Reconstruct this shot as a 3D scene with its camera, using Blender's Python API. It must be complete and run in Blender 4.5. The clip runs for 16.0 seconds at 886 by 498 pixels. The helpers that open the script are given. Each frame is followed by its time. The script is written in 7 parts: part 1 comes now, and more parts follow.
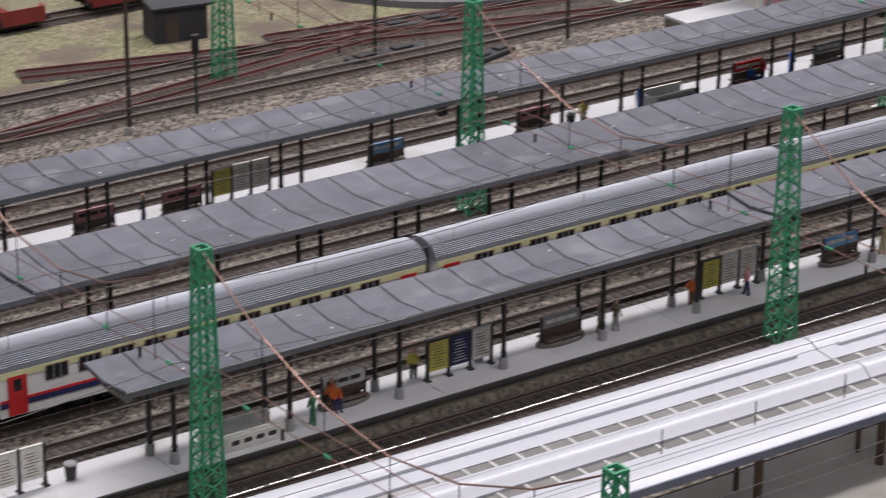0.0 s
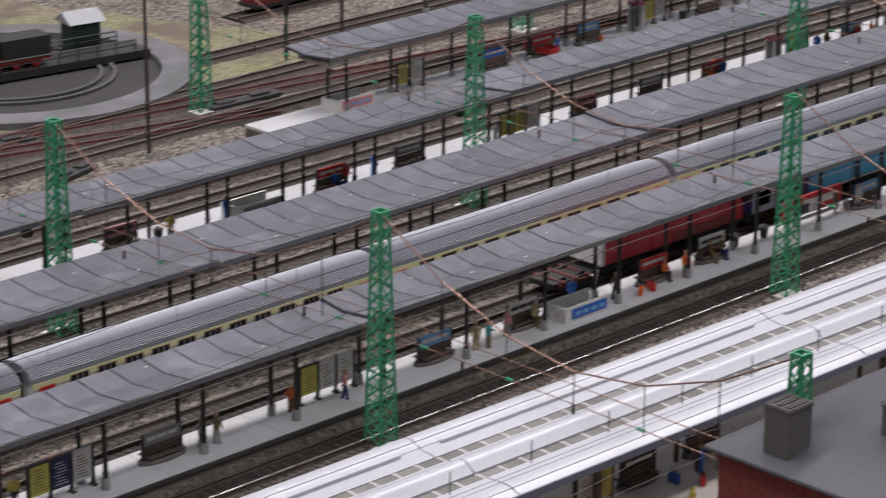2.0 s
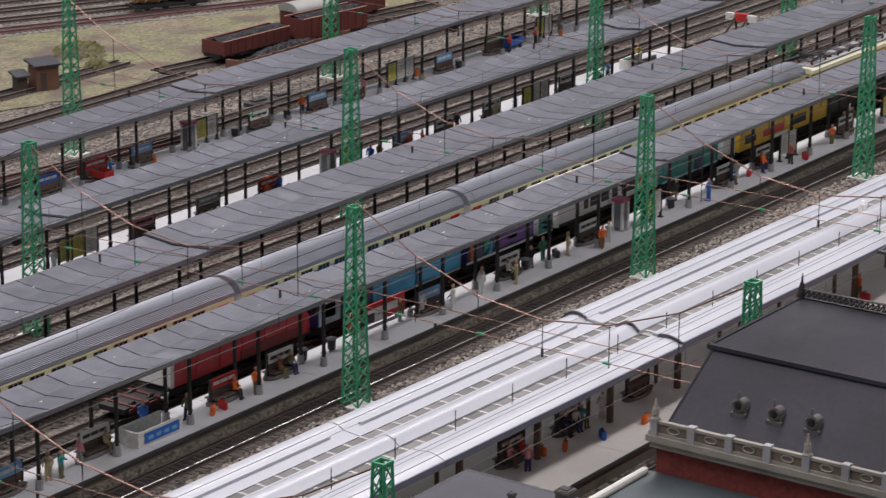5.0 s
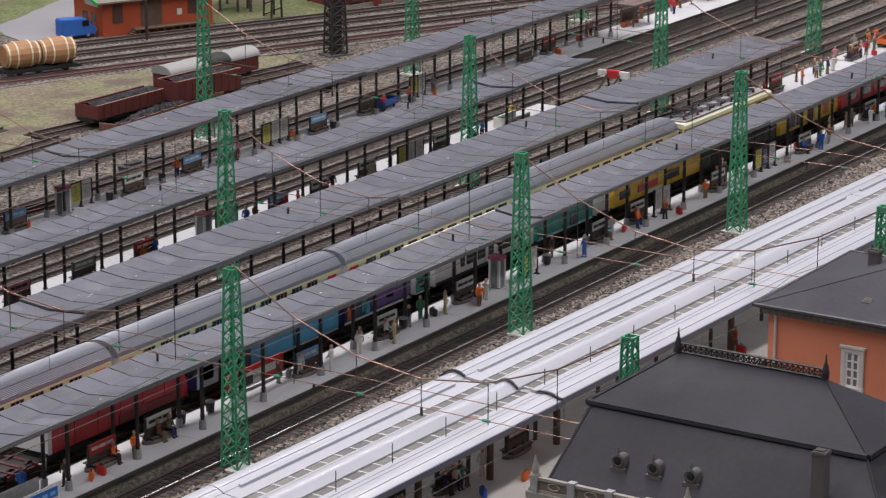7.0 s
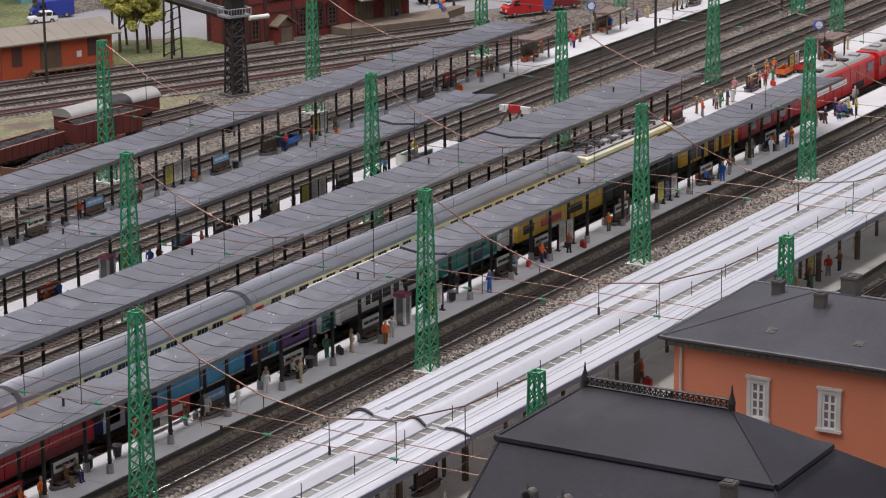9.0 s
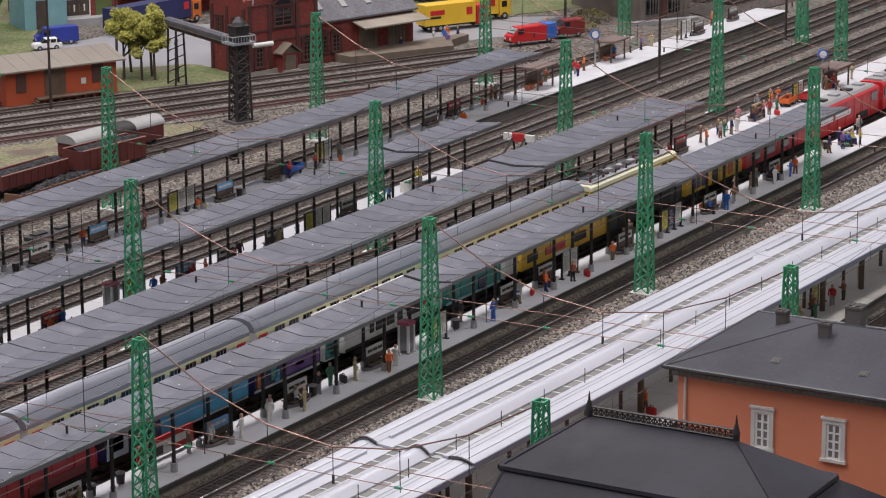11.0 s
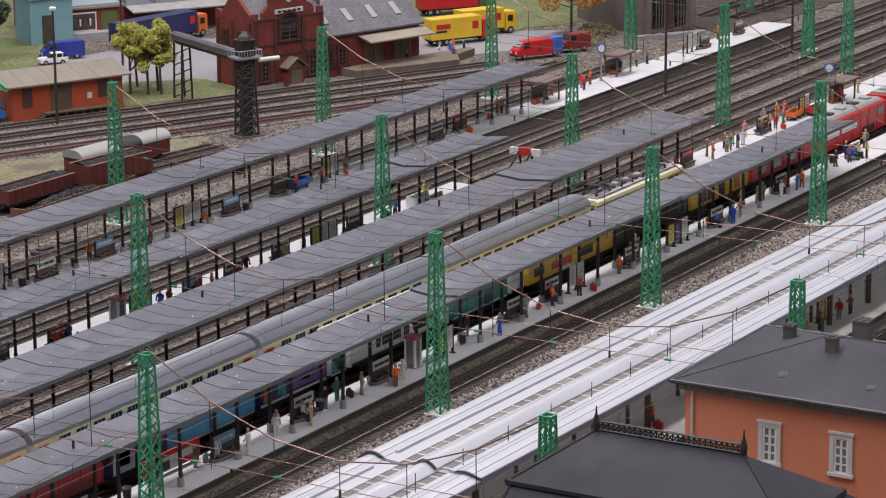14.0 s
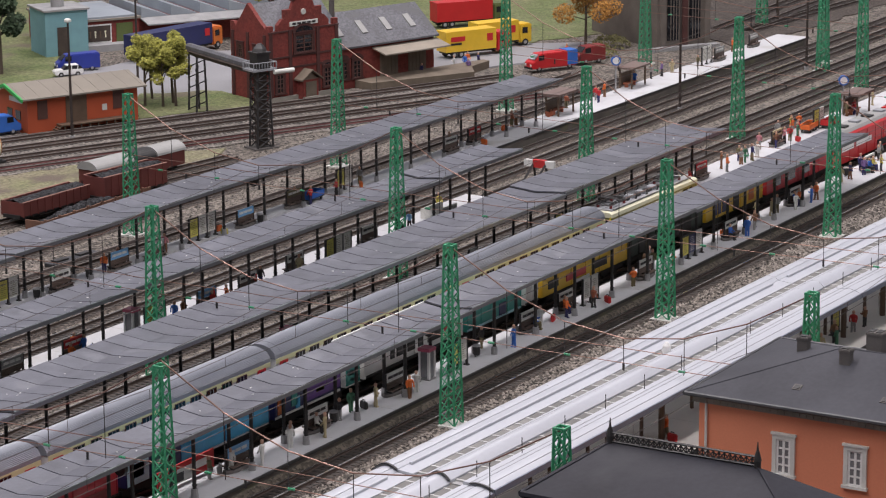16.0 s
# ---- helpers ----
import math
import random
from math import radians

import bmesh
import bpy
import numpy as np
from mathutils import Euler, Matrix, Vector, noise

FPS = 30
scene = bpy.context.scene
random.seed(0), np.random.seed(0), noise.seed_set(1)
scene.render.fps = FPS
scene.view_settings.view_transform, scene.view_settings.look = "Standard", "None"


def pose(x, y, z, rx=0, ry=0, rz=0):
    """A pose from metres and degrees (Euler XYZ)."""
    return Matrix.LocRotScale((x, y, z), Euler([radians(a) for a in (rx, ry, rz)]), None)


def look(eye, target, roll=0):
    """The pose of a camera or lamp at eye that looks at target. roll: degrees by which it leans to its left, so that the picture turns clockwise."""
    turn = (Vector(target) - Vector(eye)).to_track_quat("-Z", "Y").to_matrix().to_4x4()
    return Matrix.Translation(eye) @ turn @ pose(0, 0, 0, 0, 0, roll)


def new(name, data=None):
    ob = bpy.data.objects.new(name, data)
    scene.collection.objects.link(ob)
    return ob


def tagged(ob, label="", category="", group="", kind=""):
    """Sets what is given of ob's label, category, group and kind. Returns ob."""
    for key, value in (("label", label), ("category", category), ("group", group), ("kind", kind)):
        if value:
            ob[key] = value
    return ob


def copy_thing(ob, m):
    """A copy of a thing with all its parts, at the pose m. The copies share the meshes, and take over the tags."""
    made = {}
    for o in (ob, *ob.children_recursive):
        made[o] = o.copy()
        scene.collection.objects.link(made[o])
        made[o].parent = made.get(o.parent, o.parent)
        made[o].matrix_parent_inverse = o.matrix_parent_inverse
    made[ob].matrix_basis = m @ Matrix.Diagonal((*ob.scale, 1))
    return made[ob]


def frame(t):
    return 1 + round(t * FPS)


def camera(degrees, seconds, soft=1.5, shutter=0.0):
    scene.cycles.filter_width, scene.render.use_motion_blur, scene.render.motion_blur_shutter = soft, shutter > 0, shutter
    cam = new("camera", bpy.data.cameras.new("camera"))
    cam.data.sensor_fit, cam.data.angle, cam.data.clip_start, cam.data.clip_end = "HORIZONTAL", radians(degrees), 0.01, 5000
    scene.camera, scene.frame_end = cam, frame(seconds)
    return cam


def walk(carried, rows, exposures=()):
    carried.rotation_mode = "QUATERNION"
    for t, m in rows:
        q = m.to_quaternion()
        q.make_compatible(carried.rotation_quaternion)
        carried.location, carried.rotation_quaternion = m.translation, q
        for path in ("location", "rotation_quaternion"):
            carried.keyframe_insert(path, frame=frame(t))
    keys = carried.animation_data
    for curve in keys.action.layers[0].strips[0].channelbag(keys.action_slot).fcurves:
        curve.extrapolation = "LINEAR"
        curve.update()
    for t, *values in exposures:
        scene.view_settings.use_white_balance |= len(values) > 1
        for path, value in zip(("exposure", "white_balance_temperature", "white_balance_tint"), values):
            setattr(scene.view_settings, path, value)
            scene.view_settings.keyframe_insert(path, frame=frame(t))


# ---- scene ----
cam = camera(18.5, 16.0, soft=1.15, shutter=0.5)
PATH = [
    (0, (-1.846, -1.132, 0.681), (-0.772, 0.382, -0.062), 0.4),
    (0.5, (-1.845, -1.129, 0.679), (-0.704, 0.346, -0.044), 0.3),
    (1, (-1.847, -1.13, 0.679), (-0.638, 0.3, -0.023), 0.3),
    (1.5, (-1.848, -1.13, 0.679), (-0.582, 0.26, -0.004), 0.3),
    (2, (-1.848, -1.125, 0.679), (-0.522, 0.216, 0.014), 0.3),
    (2.5, (-1.847, -1.12, 0.677), (-0.461, 0.168, 0.03), 0.3),
    (3, (-1.848, -1.118, 0.677), (-0.412, 0.121, 0.044), 0.3),
    (3.5, (-1.848, -1.117, 0.676), (-0.374, 0.083, 0.054), 0.3),
    (4, (-1.847, -1.112, 0.674), (-0.342, 0.054, 0.064), 0.3),
    (4.5, (-1.849, -1.111, 0.674), (-0.314, 0.024, 0.078), 0.2),
    (5, (-1.847, -1.11, 0.673), (-0.287, -0.001, 0.094), 0.2),
    (7.5, (-1.848, -1.111, 0.674), (-0.213, -0.088, 0.144), -0.3),
    (8, (-1.847, -1.111, 0.675), (-0.197, -0.109, 0.153), -0.6),
    (8.5, (-1.847, -1.111, 0.675), (-0.187, -0.123, 0.161), -0.6),
    (9, (-1.848, -1.111, 0.675), (-0.185, -0.126, 0.163), -0.6),
    (11.5, (-1.848, -1.109, 0.676), (-0.181, -0.119, 0.186), -0.4),
    (12, (-1.847, -1.109, 0.676), (-0.182, -0.117, 0.185), -0.5),
    (12.5, (-1.848, -1.11, 0.676), (-0.182, -0.118, 0.186), -0.5),
    (13, (-1.848, -1.109, 0.676), (-0.18, -0.119, 0.19), -0.4),
    (13.5, (-1.847, -1.109, 0.676), (-0.18, -0.115, 0.194), -0.4),
    (14, (-1.847, -1.108, 0.676), (-0.18, -0.114, 0.193), -0.5),
    (14.5, (-1.849, -1.109, 0.676), (-0.183, -0.112, 0.196), -0.6),
    (15, (-1.848, -1.11, 0.676), (-0.183, -0.111, 0.199), -0.6),
    (15.5, (-1.849, -1.11, 0.677), (-0.183, -0.112, 0.202), -0.6),
    (16, (-1.848, -1.109, 0.676), (-0.185, -0.105, 0.202), -0.5),
]
walk(cam, [(t, look(e, a, r)) for t, e, a, r in PATH], [(0, 0.23, 6500, 18), (3, 0.1, 6500, 18), (9, 0.12, 6500, 18), (12, 0.16, 6500, 19), (16, 0.18, 6500, 19)])

# ---- world and light ----
world = bpy.data.worlds.new("hall_air")
scene.world = world
world.use_nodes = True
world.node_tree.nodes["Background"].inputs[0].default_value = (0.80, 0.84, 0.90, 1)
world.node_tree.nodes["Background"].inputs[1].default_value = 0.33


def area_lamp(name, x, y, z, sx, sy, power, target, colour=(1, 1, 1)):
    data = bpy.data.lights.new(name, "AREA")
    data.shape, data.size, data.size_y, data.energy, data.color = "RECTANGLE", sx, sy, power, colour
    ob = new(name, data)
    ob.matrix_world = look((x, y, z), target)
    tagged(ob, kind="structure")
    return ob


area_lamp("hall_lamp", 0.2, 0.88, 2.9, 6.0, 0.5, 142, (0.2, 0.2, 0), (1, 0.98, 0.95))
area_lamp("far_hall_lamp", 2.1, 4.92, 2.9, 2.2, 0.17, 9, (2.1, 4.92, 0))
area_lamp("far_hall_lamp", 5.0, 4.867, 2.9, 2.8, 0.07, 5, (5.0, 4.867, 0))
area_lamp("hall_lamp", 0.2, -1.4, 2.9, 6.0, 0.3, 55, (0.2, 0.0, 0), (1, 0.98, 0.95))

# ---- materials ----
MM = 0.001


def mat(name, colour, rough=0.7, metal=0.0, vary=0.25, scale=60.0, fine=700.0, bump=0.15, second=None, spot=None,
        island=0.0, coat=0.0, piece=0.0, cells=None, gloss=0.5):
    """A surface with variation at two sizes, fine relief, and optional stains in a second colour."""
    m = bpy.data.materials.new(name)
    m.use_nodes = True
    nt = m.node_tree
    n, l = nt.nodes, nt.links
    b = n["Principled BSDF"]
    b.inputs["Roughness"].default_value, b.inputs["Metallic"].default_value = rough, metal
    b.inputs["Coat Weight"].default_value = coat
    b.inputs["Specular IOR Level"].default_value = gloss
    tc = n.new("ShaderNodeTexCoord")
    big = n.new("ShaderNodeTexNoise")
    big.inputs["Scale"].default_value, big.inputs["Detail"].default_value = scale, 5
    small = n.new("ShaderNodeTexNoise")
    small.inputs["Scale"].default_value, small.inputs["Detail"].default_value = fine, 3
    geo = n.new("ShaderNodeNewGeometry")
    for t in (big, small):
        l.new(geo.outputs["Position"], t.inputs["Vector"])
    ramp = n.new("ShaderNodeMapRange")
    ramp.inputs["From Min"].default_value, ramp.inputs["From Max"].default_value = 0.3, 0.7
    l.new(big.outputs["Fac"], ramp.inputs["Value"])
    mix = n.new("ShaderNodeMix")
    mix.data_type = "RGBA"
    c = colour
    d = second or tuple(v * (1 - vary) for v in c)
    mix.inputs["A"].default_value, mix.inputs["B"].default_value = (*c, 1), (*d, 1)
    l.new(ramp.outputs["Result"], mix.inputs["Factor"])
    out = mix.outputs["Result"]
    hsv = n.new("ShaderNodeHueSaturation")
    l.new(out, hsv.inputs["Color"])
    add = n.new("ShaderNodeMath")
    add.operation = "MULTIPLY_ADD"
    l.new(small.outputs["Fac"], add.inputs[0])
    add.inputs[1].default_value, add.inputs[2].default_value = vary, 1 - vary / 2
    val = add.outputs[0]
    if island or piece:
        more = n.new("ShaderNodeMath")
        more.operation = "MULTIPLY_ADD"
        if island:
            l.new(geo.outputs["Random Per Island"], more.inputs[0])
        else:
            info = n.new("ShaderNodeObjectInfo")
            l.new(info.outputs["Random"], more.inputs[0])
        k = island or piece
        more.inputs[1].default_value, more.inputs[2].default_value = k, 1 - k / 2
        times = n.new("ShaderNodeMath")
        times.operation = "MULTIPLY"
        l.new(val, times.inputs[0])
        l.new(more.outputs[0], times.inputs[1])
        val = times.outputs[0]
    relief = small.outputs["Fac"]
    if cells:
        vor = n.new("ShaderNodeTexVoronoi")
        vor.inputs["Scale"].default_value = cells[0]
        l.new(geo.outputs["Position"], vor.inputs["Vector"])
        sep = n.new("ShaderNodeSeparateColor")
        l.new(vor.outputs["Color"], sep.inputs["Color"])
        tone = n.new("ShaderNodeMath")
        tone.operation = "MULTIPLY_ADD"
        l.new(sep.outputs[0], tone.inputs[0])
        tone.inputs[1].default_value, tone.inputs[2].default_value = cells[1], 1 - cells[1] / 2
        both = n.new("ShaderNodeMath")
        both.operation = "MULTIPLY"
        l.new(val, both.inputs[0])
        l.new(tone.outputs[0], both.inputs[1])
        val, relief = both.outputs[0], vor.outputs["Distance"]
    l.new(val, hsv.inputs["Value"])
    out = hsv.outputs["Color"]
    if spot:
        st = n.new("ShaderNodeTexNoise")
        st.inputs["Scale"].default_value, st.inputs["Detail"].default_value = spot[1], 6
        l.new(geo.outputs["Position"], st.inputs["Vector"])
        r2 = n.new("ShaderNodeMapRange")
        r2.inputs["From Min"].default_value, r2.inputs["From Max"].default_value = spot[2], spot[2] + 0.12
        l.new(st.outputs["Fac"], r2.inputs["Value"])
        m2 = n.new("ShaderNodeMix")
        m2.data_type = "RGBA"
        l.new(r2.outputs["Result"], m2.inputs["Factor"])
        l.new(out, m2.inputs["A"])
        m2.inputs["B"].default_value = (*spot[0], 1)
        out = m2.outputs["Result"]
    l.new(out, b.inputs["Base Color"])
    if bump:
        bp = n.new("ShaderNodeBump")
        bp.inputs["Strength"].default_value, bp.inputs["Distance"].default_value = bump, 0.0006
        l.new(relief, bp.inputs["Height"])
        l.new(bp.outputs["Normal"], b.inputs["Normal"])
    return m


M_BALLAST = mat("ballast", (0.135, 0.116, 0.098), 0.9, vary=0.4, scale=25, fine=420, bump=0.9, second=(0.11, 0.095, 0.08), cells=(330, 1.8))
M_STONE = mat("ballast_stones", (0.225, 0.198, 0.172), 0.85, vary=0.3, island=1.9)
# browner stones, with the shade behind the canopies mixed into the colour
M_STONEB = mat("brown_shaded_ballast", (0.165, 0.145, 0.122), 0.85, vary=0.3, island=1.8)
M_SLEEPER = mat("sleeper_plastic", (0.034, 0.027, 0.023), 0.7, vary=0.4, piece=0.5)
M_RUST = mat("rail_sides", (0.075, 0.050, 0.040), 0.6, metal=0.3, vary=0.3)
M_RAIL = mat("rail_head", (0.66, 0.63, 0.60), 0.11, metal=0.85, vary=0.15, bump=0)
M_PLATFORM = mat("platform_paving", (0.52, 0.525, 0.54), 0.75, vary=0.14, scale=18, fine=500, bump=0.1, spot=((0.42, 0.415, 0.41), 24, 0.56))
M_LEDGE = mat("mossy_shoulder", (0.112, 0.094, 0.074), 0.95, vary=0.5, scale=40, fine=500, bump=0.9, second=(0.085, 0.072, 0.055), cells=(420, 1.2))
M_EDGE = mat("platform_edge", (0.05, 0.048, 0.046), 0.8, vary=0.3)
M_KERB = mat("platform_wall", (0.15, 0.135, 0.115), 0.85, vary=0.4, scale=40, spot=((0.14, 0.135, 0.085), 30, 0.55))
M_SLATE = mat("canopy_roofing", (0.120, 0.124, 0.147), 0.40, vary=0.3, scale=60, fine=420, bump=0.12, piece=0.28, spot=((0.150, 0.154, 0.174), 38, 0.57))
M_SEAM = mat("roof_seam", (0.035, 0.036, 0.040), 0.5, vary=0.2)
M_TRIM = mat("canopy_trim", (0.13, 0.135, 0.15), 0.4, vary=0.15)
M_IRON = mat("black_iron", (0.028, 0.026, 0.026), 0.5, vary=0.3)
M_CONC = mat("light_concrete", (0.33, 0.33, 0.33), 0.8, vary=0.25)
M_GREEN = mat("mast_green", (0.038, 0.30, 0.148), 0.5, vary=0.25, scale=80, bump=0.05)
M_WHITE = mat("white_plastic_roof", (0.455, 0.47, 0.51), 0.32, vary=0.10, scale=9, fine=200, bump=0.02)
M_GREYGLASS = mat("skylight_pane", (0.20, 0.195, 0.185), 0.6, vary=0.3, piece=0.4, gloss=0.2)
M_SILVER = mat("silver_coach_roof", (0.26, 0.275, 0.31), 0.42, metal=0.3, vary=0.12, scale=20, bump=0.03)
M_COACHW = mat("coach_white", (0.72, 0.72, 0.70), 0.4, vary=0.06)
M_YELLOW = mat("coach_yellow_line", (0.66, 0.65, 0.37), 0.45, vary=0.1)
M_RED = mat("bright_red", (0.54, 0.022, 0.026), 0.4, vary=0.12)
M_DKRED = mat("dark_red", (0.22, 0.025, 0.025), 0.5, vary=0.2)
M_BLUE = mat("deep_blue", (0.025, 0.045, 0.30), 0.4, vary=0.15)
M_NAVY = mat("navy", (0.020, 0.025, 0.10), 0.4, vary=0.15)
M_TEAL = mat("teal", (0.022, 0.27, 0.23), 0.4, vary=0.15)
M_WINDOW = mat("dark_glass", (0.015, 0.016, 0.020), 0.08, vary=0.2, bump=0)
M_DARK = mat("underframe_black", (0.018, 0.017, 0.017), 0.6, vary=0.3)
M_GOLD = mat("loco_olive_gold", (0.36, 0.32, 0.12), 0.35, metal=0.25, vary=0.12)
M_CREAM = mat("loco_cream", (0.70, 0.68, 0.50), 0.4, vary=0.08)
M_GREYROOF = mat("loco_grey_roof", (0.30, 0.31, 0.33), 0.5, vary=0.2)
M_BRICK = mat("orange_render", (0.70, 0.245, 0.135), 0.8, vary=0.12, scale=12)
M_SLATE2 = mat("dark_slate_roof", (0.028, 0.028, 0.036), 0.6, gloss=0.15, vary=0.4, scale=15, fine=260, spot=((0.036, 0.036, 0.042), 12, 0.58))
M_STONEW = mat("weathered_stone", (0.30, 0.28, 0.24), 0.85, vary=0.3, scale=50)
M_GRASS = mat("meadow_ground", (0.165, 0.170, 0.085), 0.95, vary=0.5, scale=13, fine=600, bump=1.0, second=(0.175, 0.145, 0.105), spot=((0.115, 0.090, 0.070), 15, 0.50), cells=(300, 0.7))
M_GREENG = mat("green_meadow", (0.098, 0.132, 0.043), 0.95, vary=0.5, scale=16, fine=600, bump=1.0, second=(0.17, 0.175, 0.085), spot=((0.13, 0.11, 0.075), 14, 0.56), cells=(280, 0.6))
M_RIMSHINE = mat("canopy_rim_shine", (0.86, 0.86, 0.84), 0.25, vary=0.05)
M_BEAD = mat("canopy_edge_bead", (0.30, 0.33, 0.34), 0.35, metal=0.3, vary=0.3)
M_RAILDULL = mat("dull_rail_head", (0.27, 0.235, 0.215), 0.4, metal=0.4, vary=0.3, bump=0.02)
M_BLUEGREY = mat("blue_grey_fascia", (0.16, 0.18, 0.23), 0.5, vary=0.15)
M_WOODP = mat("brown_post", (0.13, 0.085, 0.055), 0.7, vary=0.3)
M_PALE = mat("pale_concrete", (0.64, 0.64, 0.60), 0.8, vary=0.2)
M_COPPER = mat("copper_wire", (0.27, 0.16, 0.125), 0.4, metal=0.6, vary=0.3)
M_WIRE = mat("dark_wire", (0.10, 0.085, 0.08), 0.5, metal=0.4, vary=0.2)
M_YELLOW2 = mat("signal_yellow", (0.62, 0.52, 0.04), 0.45, vary=0.1)
M_SKY = mat("advert_blue", (0.05, 0.42, 0.72), 0.4, vary=0.2)
M_LTBLUE = mat("pale_blue", (0.40, 0.66, 0.74), 0.45, vary=0.2)
M_ORANGE = mat("orange_paint", (0.62, 0.16, 0.03), 0.5, vary=0.2)
M_PURPLE = mat("violet_paint", (0.16, 0.06, 0.30), 0.45, vary=0.2)
M_AMBER = mat("amber_yellow", (0.74, 0.47, 0.03), 0.42, vary=0.1)
M_DKGREEN = mat("dark_green", (0.016, 0.035, 0.024), 0.5, vary=0.2)
M_PLINTH = mat("bench_plinth", (0.17, 0.155, 0.145), 0.8, vary=0.3)
M_WOODB = mat("bench_wood", (0.15, 0.105, 0.085), 0.6, vary=0.35)
M_POSTER = mat("yellow_timetable", (0.66, 0.60, 0.13), 0.6, vary=0.2, scale=300)
M_PAPER = mat("white_notice", (0.76, 0.75, 0.70), 0.6, vary=0.25, scale=300)
M_BOOTHG = mat("booth_glass", (0.22, 0.225, 0.23), 0.12, vary=0.2, bump=0)
M_PINKROOF = mat("booth_roof", (0.48, 0.09, 0.16), 0.5, vary=0.15)
M_BROWNROOF = mat("brown_roof", (0.17, 0.12, 0.105), 0.7, vary=0.2)
M_BRICKRED = mat("red_brick", (0.205, 0.036, 0.028), 0.85, vary=0.3, scale=40, fine=420, bump=0.4, second=(0.16, 0.034, 0.027), cells=(330, 0.35))
M_BRICKDK = mat("dark_brick_trim", (0.085, 0.030, 0.026), 0.85, vary=0.3)
M_FLATROOF = mat("flat_roof_felt", (0.055, 0.075, 0.082), 0.45, vary=0.4, scale=18, spot=((0.10, 0.125, 0.13), 14, 0.55))
M_GREYSLATE = mat("grey_slate", (0.128, 0.128, 0.142), 0.6, vary=0.35, scale=30, fine=260, spot=((0.10, 0.10, 0.105), 30, 0.55), cells=(420, 0.5))
M_SHED = mat("shed_orange_red", (0.46, 0.085, 0.030), 0.7, vary=0.15, scale=20)
M_BEIGE = mat("beige_roof", (0.23, 0.205, 0.17), 0.8, vary=0.15, scale=20)
M_BEIGEDK = mat("weathered_awning", (0.30, 0.26, 0.21), 0.8, vary=0.25, scale=30)
M_LEAFGREEN = mat("green_board", (0.03, 0.36, 0.08), 0.5, vary=0.15)
M_DARKWOOD = mat("dark_wood", (0.075, 0.055, 0.045), 0.8, vary=0.4, scale=70)
M_DOCK = mat("dock_brown", (0.17, 0.135, 0.10), 0.85, vary=0.3)
M_TEALW = mat("teal_render", (0.18, 0.36, 0.40), 0.7, vary=0.15)
M_DKGREEN2 = mat("olive_shutter", (0.10, 0.13, 0.04), 0.6, vary=0.2)
M_STONEDK = mat("brown_stone", (0.11, 0.10, 0.095), 0.85, vary=0.3, scale=30)
M_STONEBR = mat("warm_grey_stone", (0.17, 0.145, 0.125), 0.85, vary=0.35, scale=30)
M_BEDB = mat("brown_track_bed", (0.070, 0.054, 0.044), 0.9, vary=0.5, scale=30, fine=500, bump=0.9, second=(0.085, 0.070, 0.060), cells=(430, 1.4))
M_BED = mat("track_bed", (0.050, 0.038, 0.031), 0.9, vary=0.5, scale=30, fine=500, bump=0.9, second=(0.066, 0.054, 0.046), cells=(450, 1.4))
M_WAGON = mat("wagon_red_brown", (0.14, 0.034, 0.028), 0.65, vary=0.25, scale=40)
M_WAGONB = mat("brown_timber", (0.17, 0.085, 0.055), 0.8, vary=0.3, scale=50)
M_RIMW = mat("wagon_rim", (0.26, 0.13, 0.10), 0.7, vary=0.3)
M_COAL = mat("coal", (0.034, 0.034, 0.037), 0.8, gloss=0.2, vary=0.6, scale=120, fine=500, bump=1.0, cells=(420, 1.8))
M_GREYROOF2 = mat("pale_grey_roof", (0.31, 0.31, 0.30), 0.6, vary=0.2, scale=30)
M_DIESEL = mat("diesel_red", (0.145, 0.016, 0.022), 0.4, vary=0.15)
M_BARREL = mat("barrel_wood", (0.42, 0.22, 0.10), 0.6, vary=0.3, scale=60)
M_PITRIM = mat("pit_concrete", (0.155, 0.155, 0.165), 0.85, vary=0.4, scale=25, spot=((0.10, 0.10, 0.105), 20, 0.52))
M_PITRAIL = mat("pit_rail_concrete", (0.075, 0.073, 0.072), 0.8, vary=0.3, scale=30)
# floor colour darkened to carry the shadow inside the pit
M_PIT = mat("pit_floor", (0.035, 0.033, 0.032), 0.85, vary=0.3, scale=18)
M_BLACKHUT = mat("black_timber", (0.035, 0.035, 0.04), 0.8, vary=0.3)
M_POLE = mat("dark_brown_pole", (0.045, 0.032, 0.027), 0.6, vary=0.3)
M_BARK = mat("bark", (0.10, 0.075, 0.055), 0.9, vary=0.3)
M_LEAFY = mat("yellow_green_leaves", (0.34, 0.33, 0.06), 0.8, vary=0.2, island=0.7, bump=0)
M_LEAFO = mat("autumn_leaves", (0.42, 0.20, 0.035), 0.8, vary=0.2, island=0.7, bump=0)
M_LEAFD = mat("dark_green_leaves", (0.035, 0.065, 0.028), 0.8, vary=0.2, island=0.7, bump=0)
M_SCRUB = mat("scrub", (0.15, 0.14, 0.055), 0.9, vary=0.2, island=0.6, bump=0)
M_SKIRT = mat("skirt_cloth", (0.03, 0.03, 0.035), 0.9, vary=0.2, scale=5)
M_HALLFLOOR = mat("hall_floor", (0.25, 0.25, 0.25), 0.7, vary=0.15, scale=3)
M_HALLWALL = mat("hall_wall", (0.5, 0.5, 0.5), 0.9, vary=0.08, scale=2)
M_ROAD = mat("grey_road", (0.26, 0.26, 0.27), 0.85, vary=0.12, scale=10)
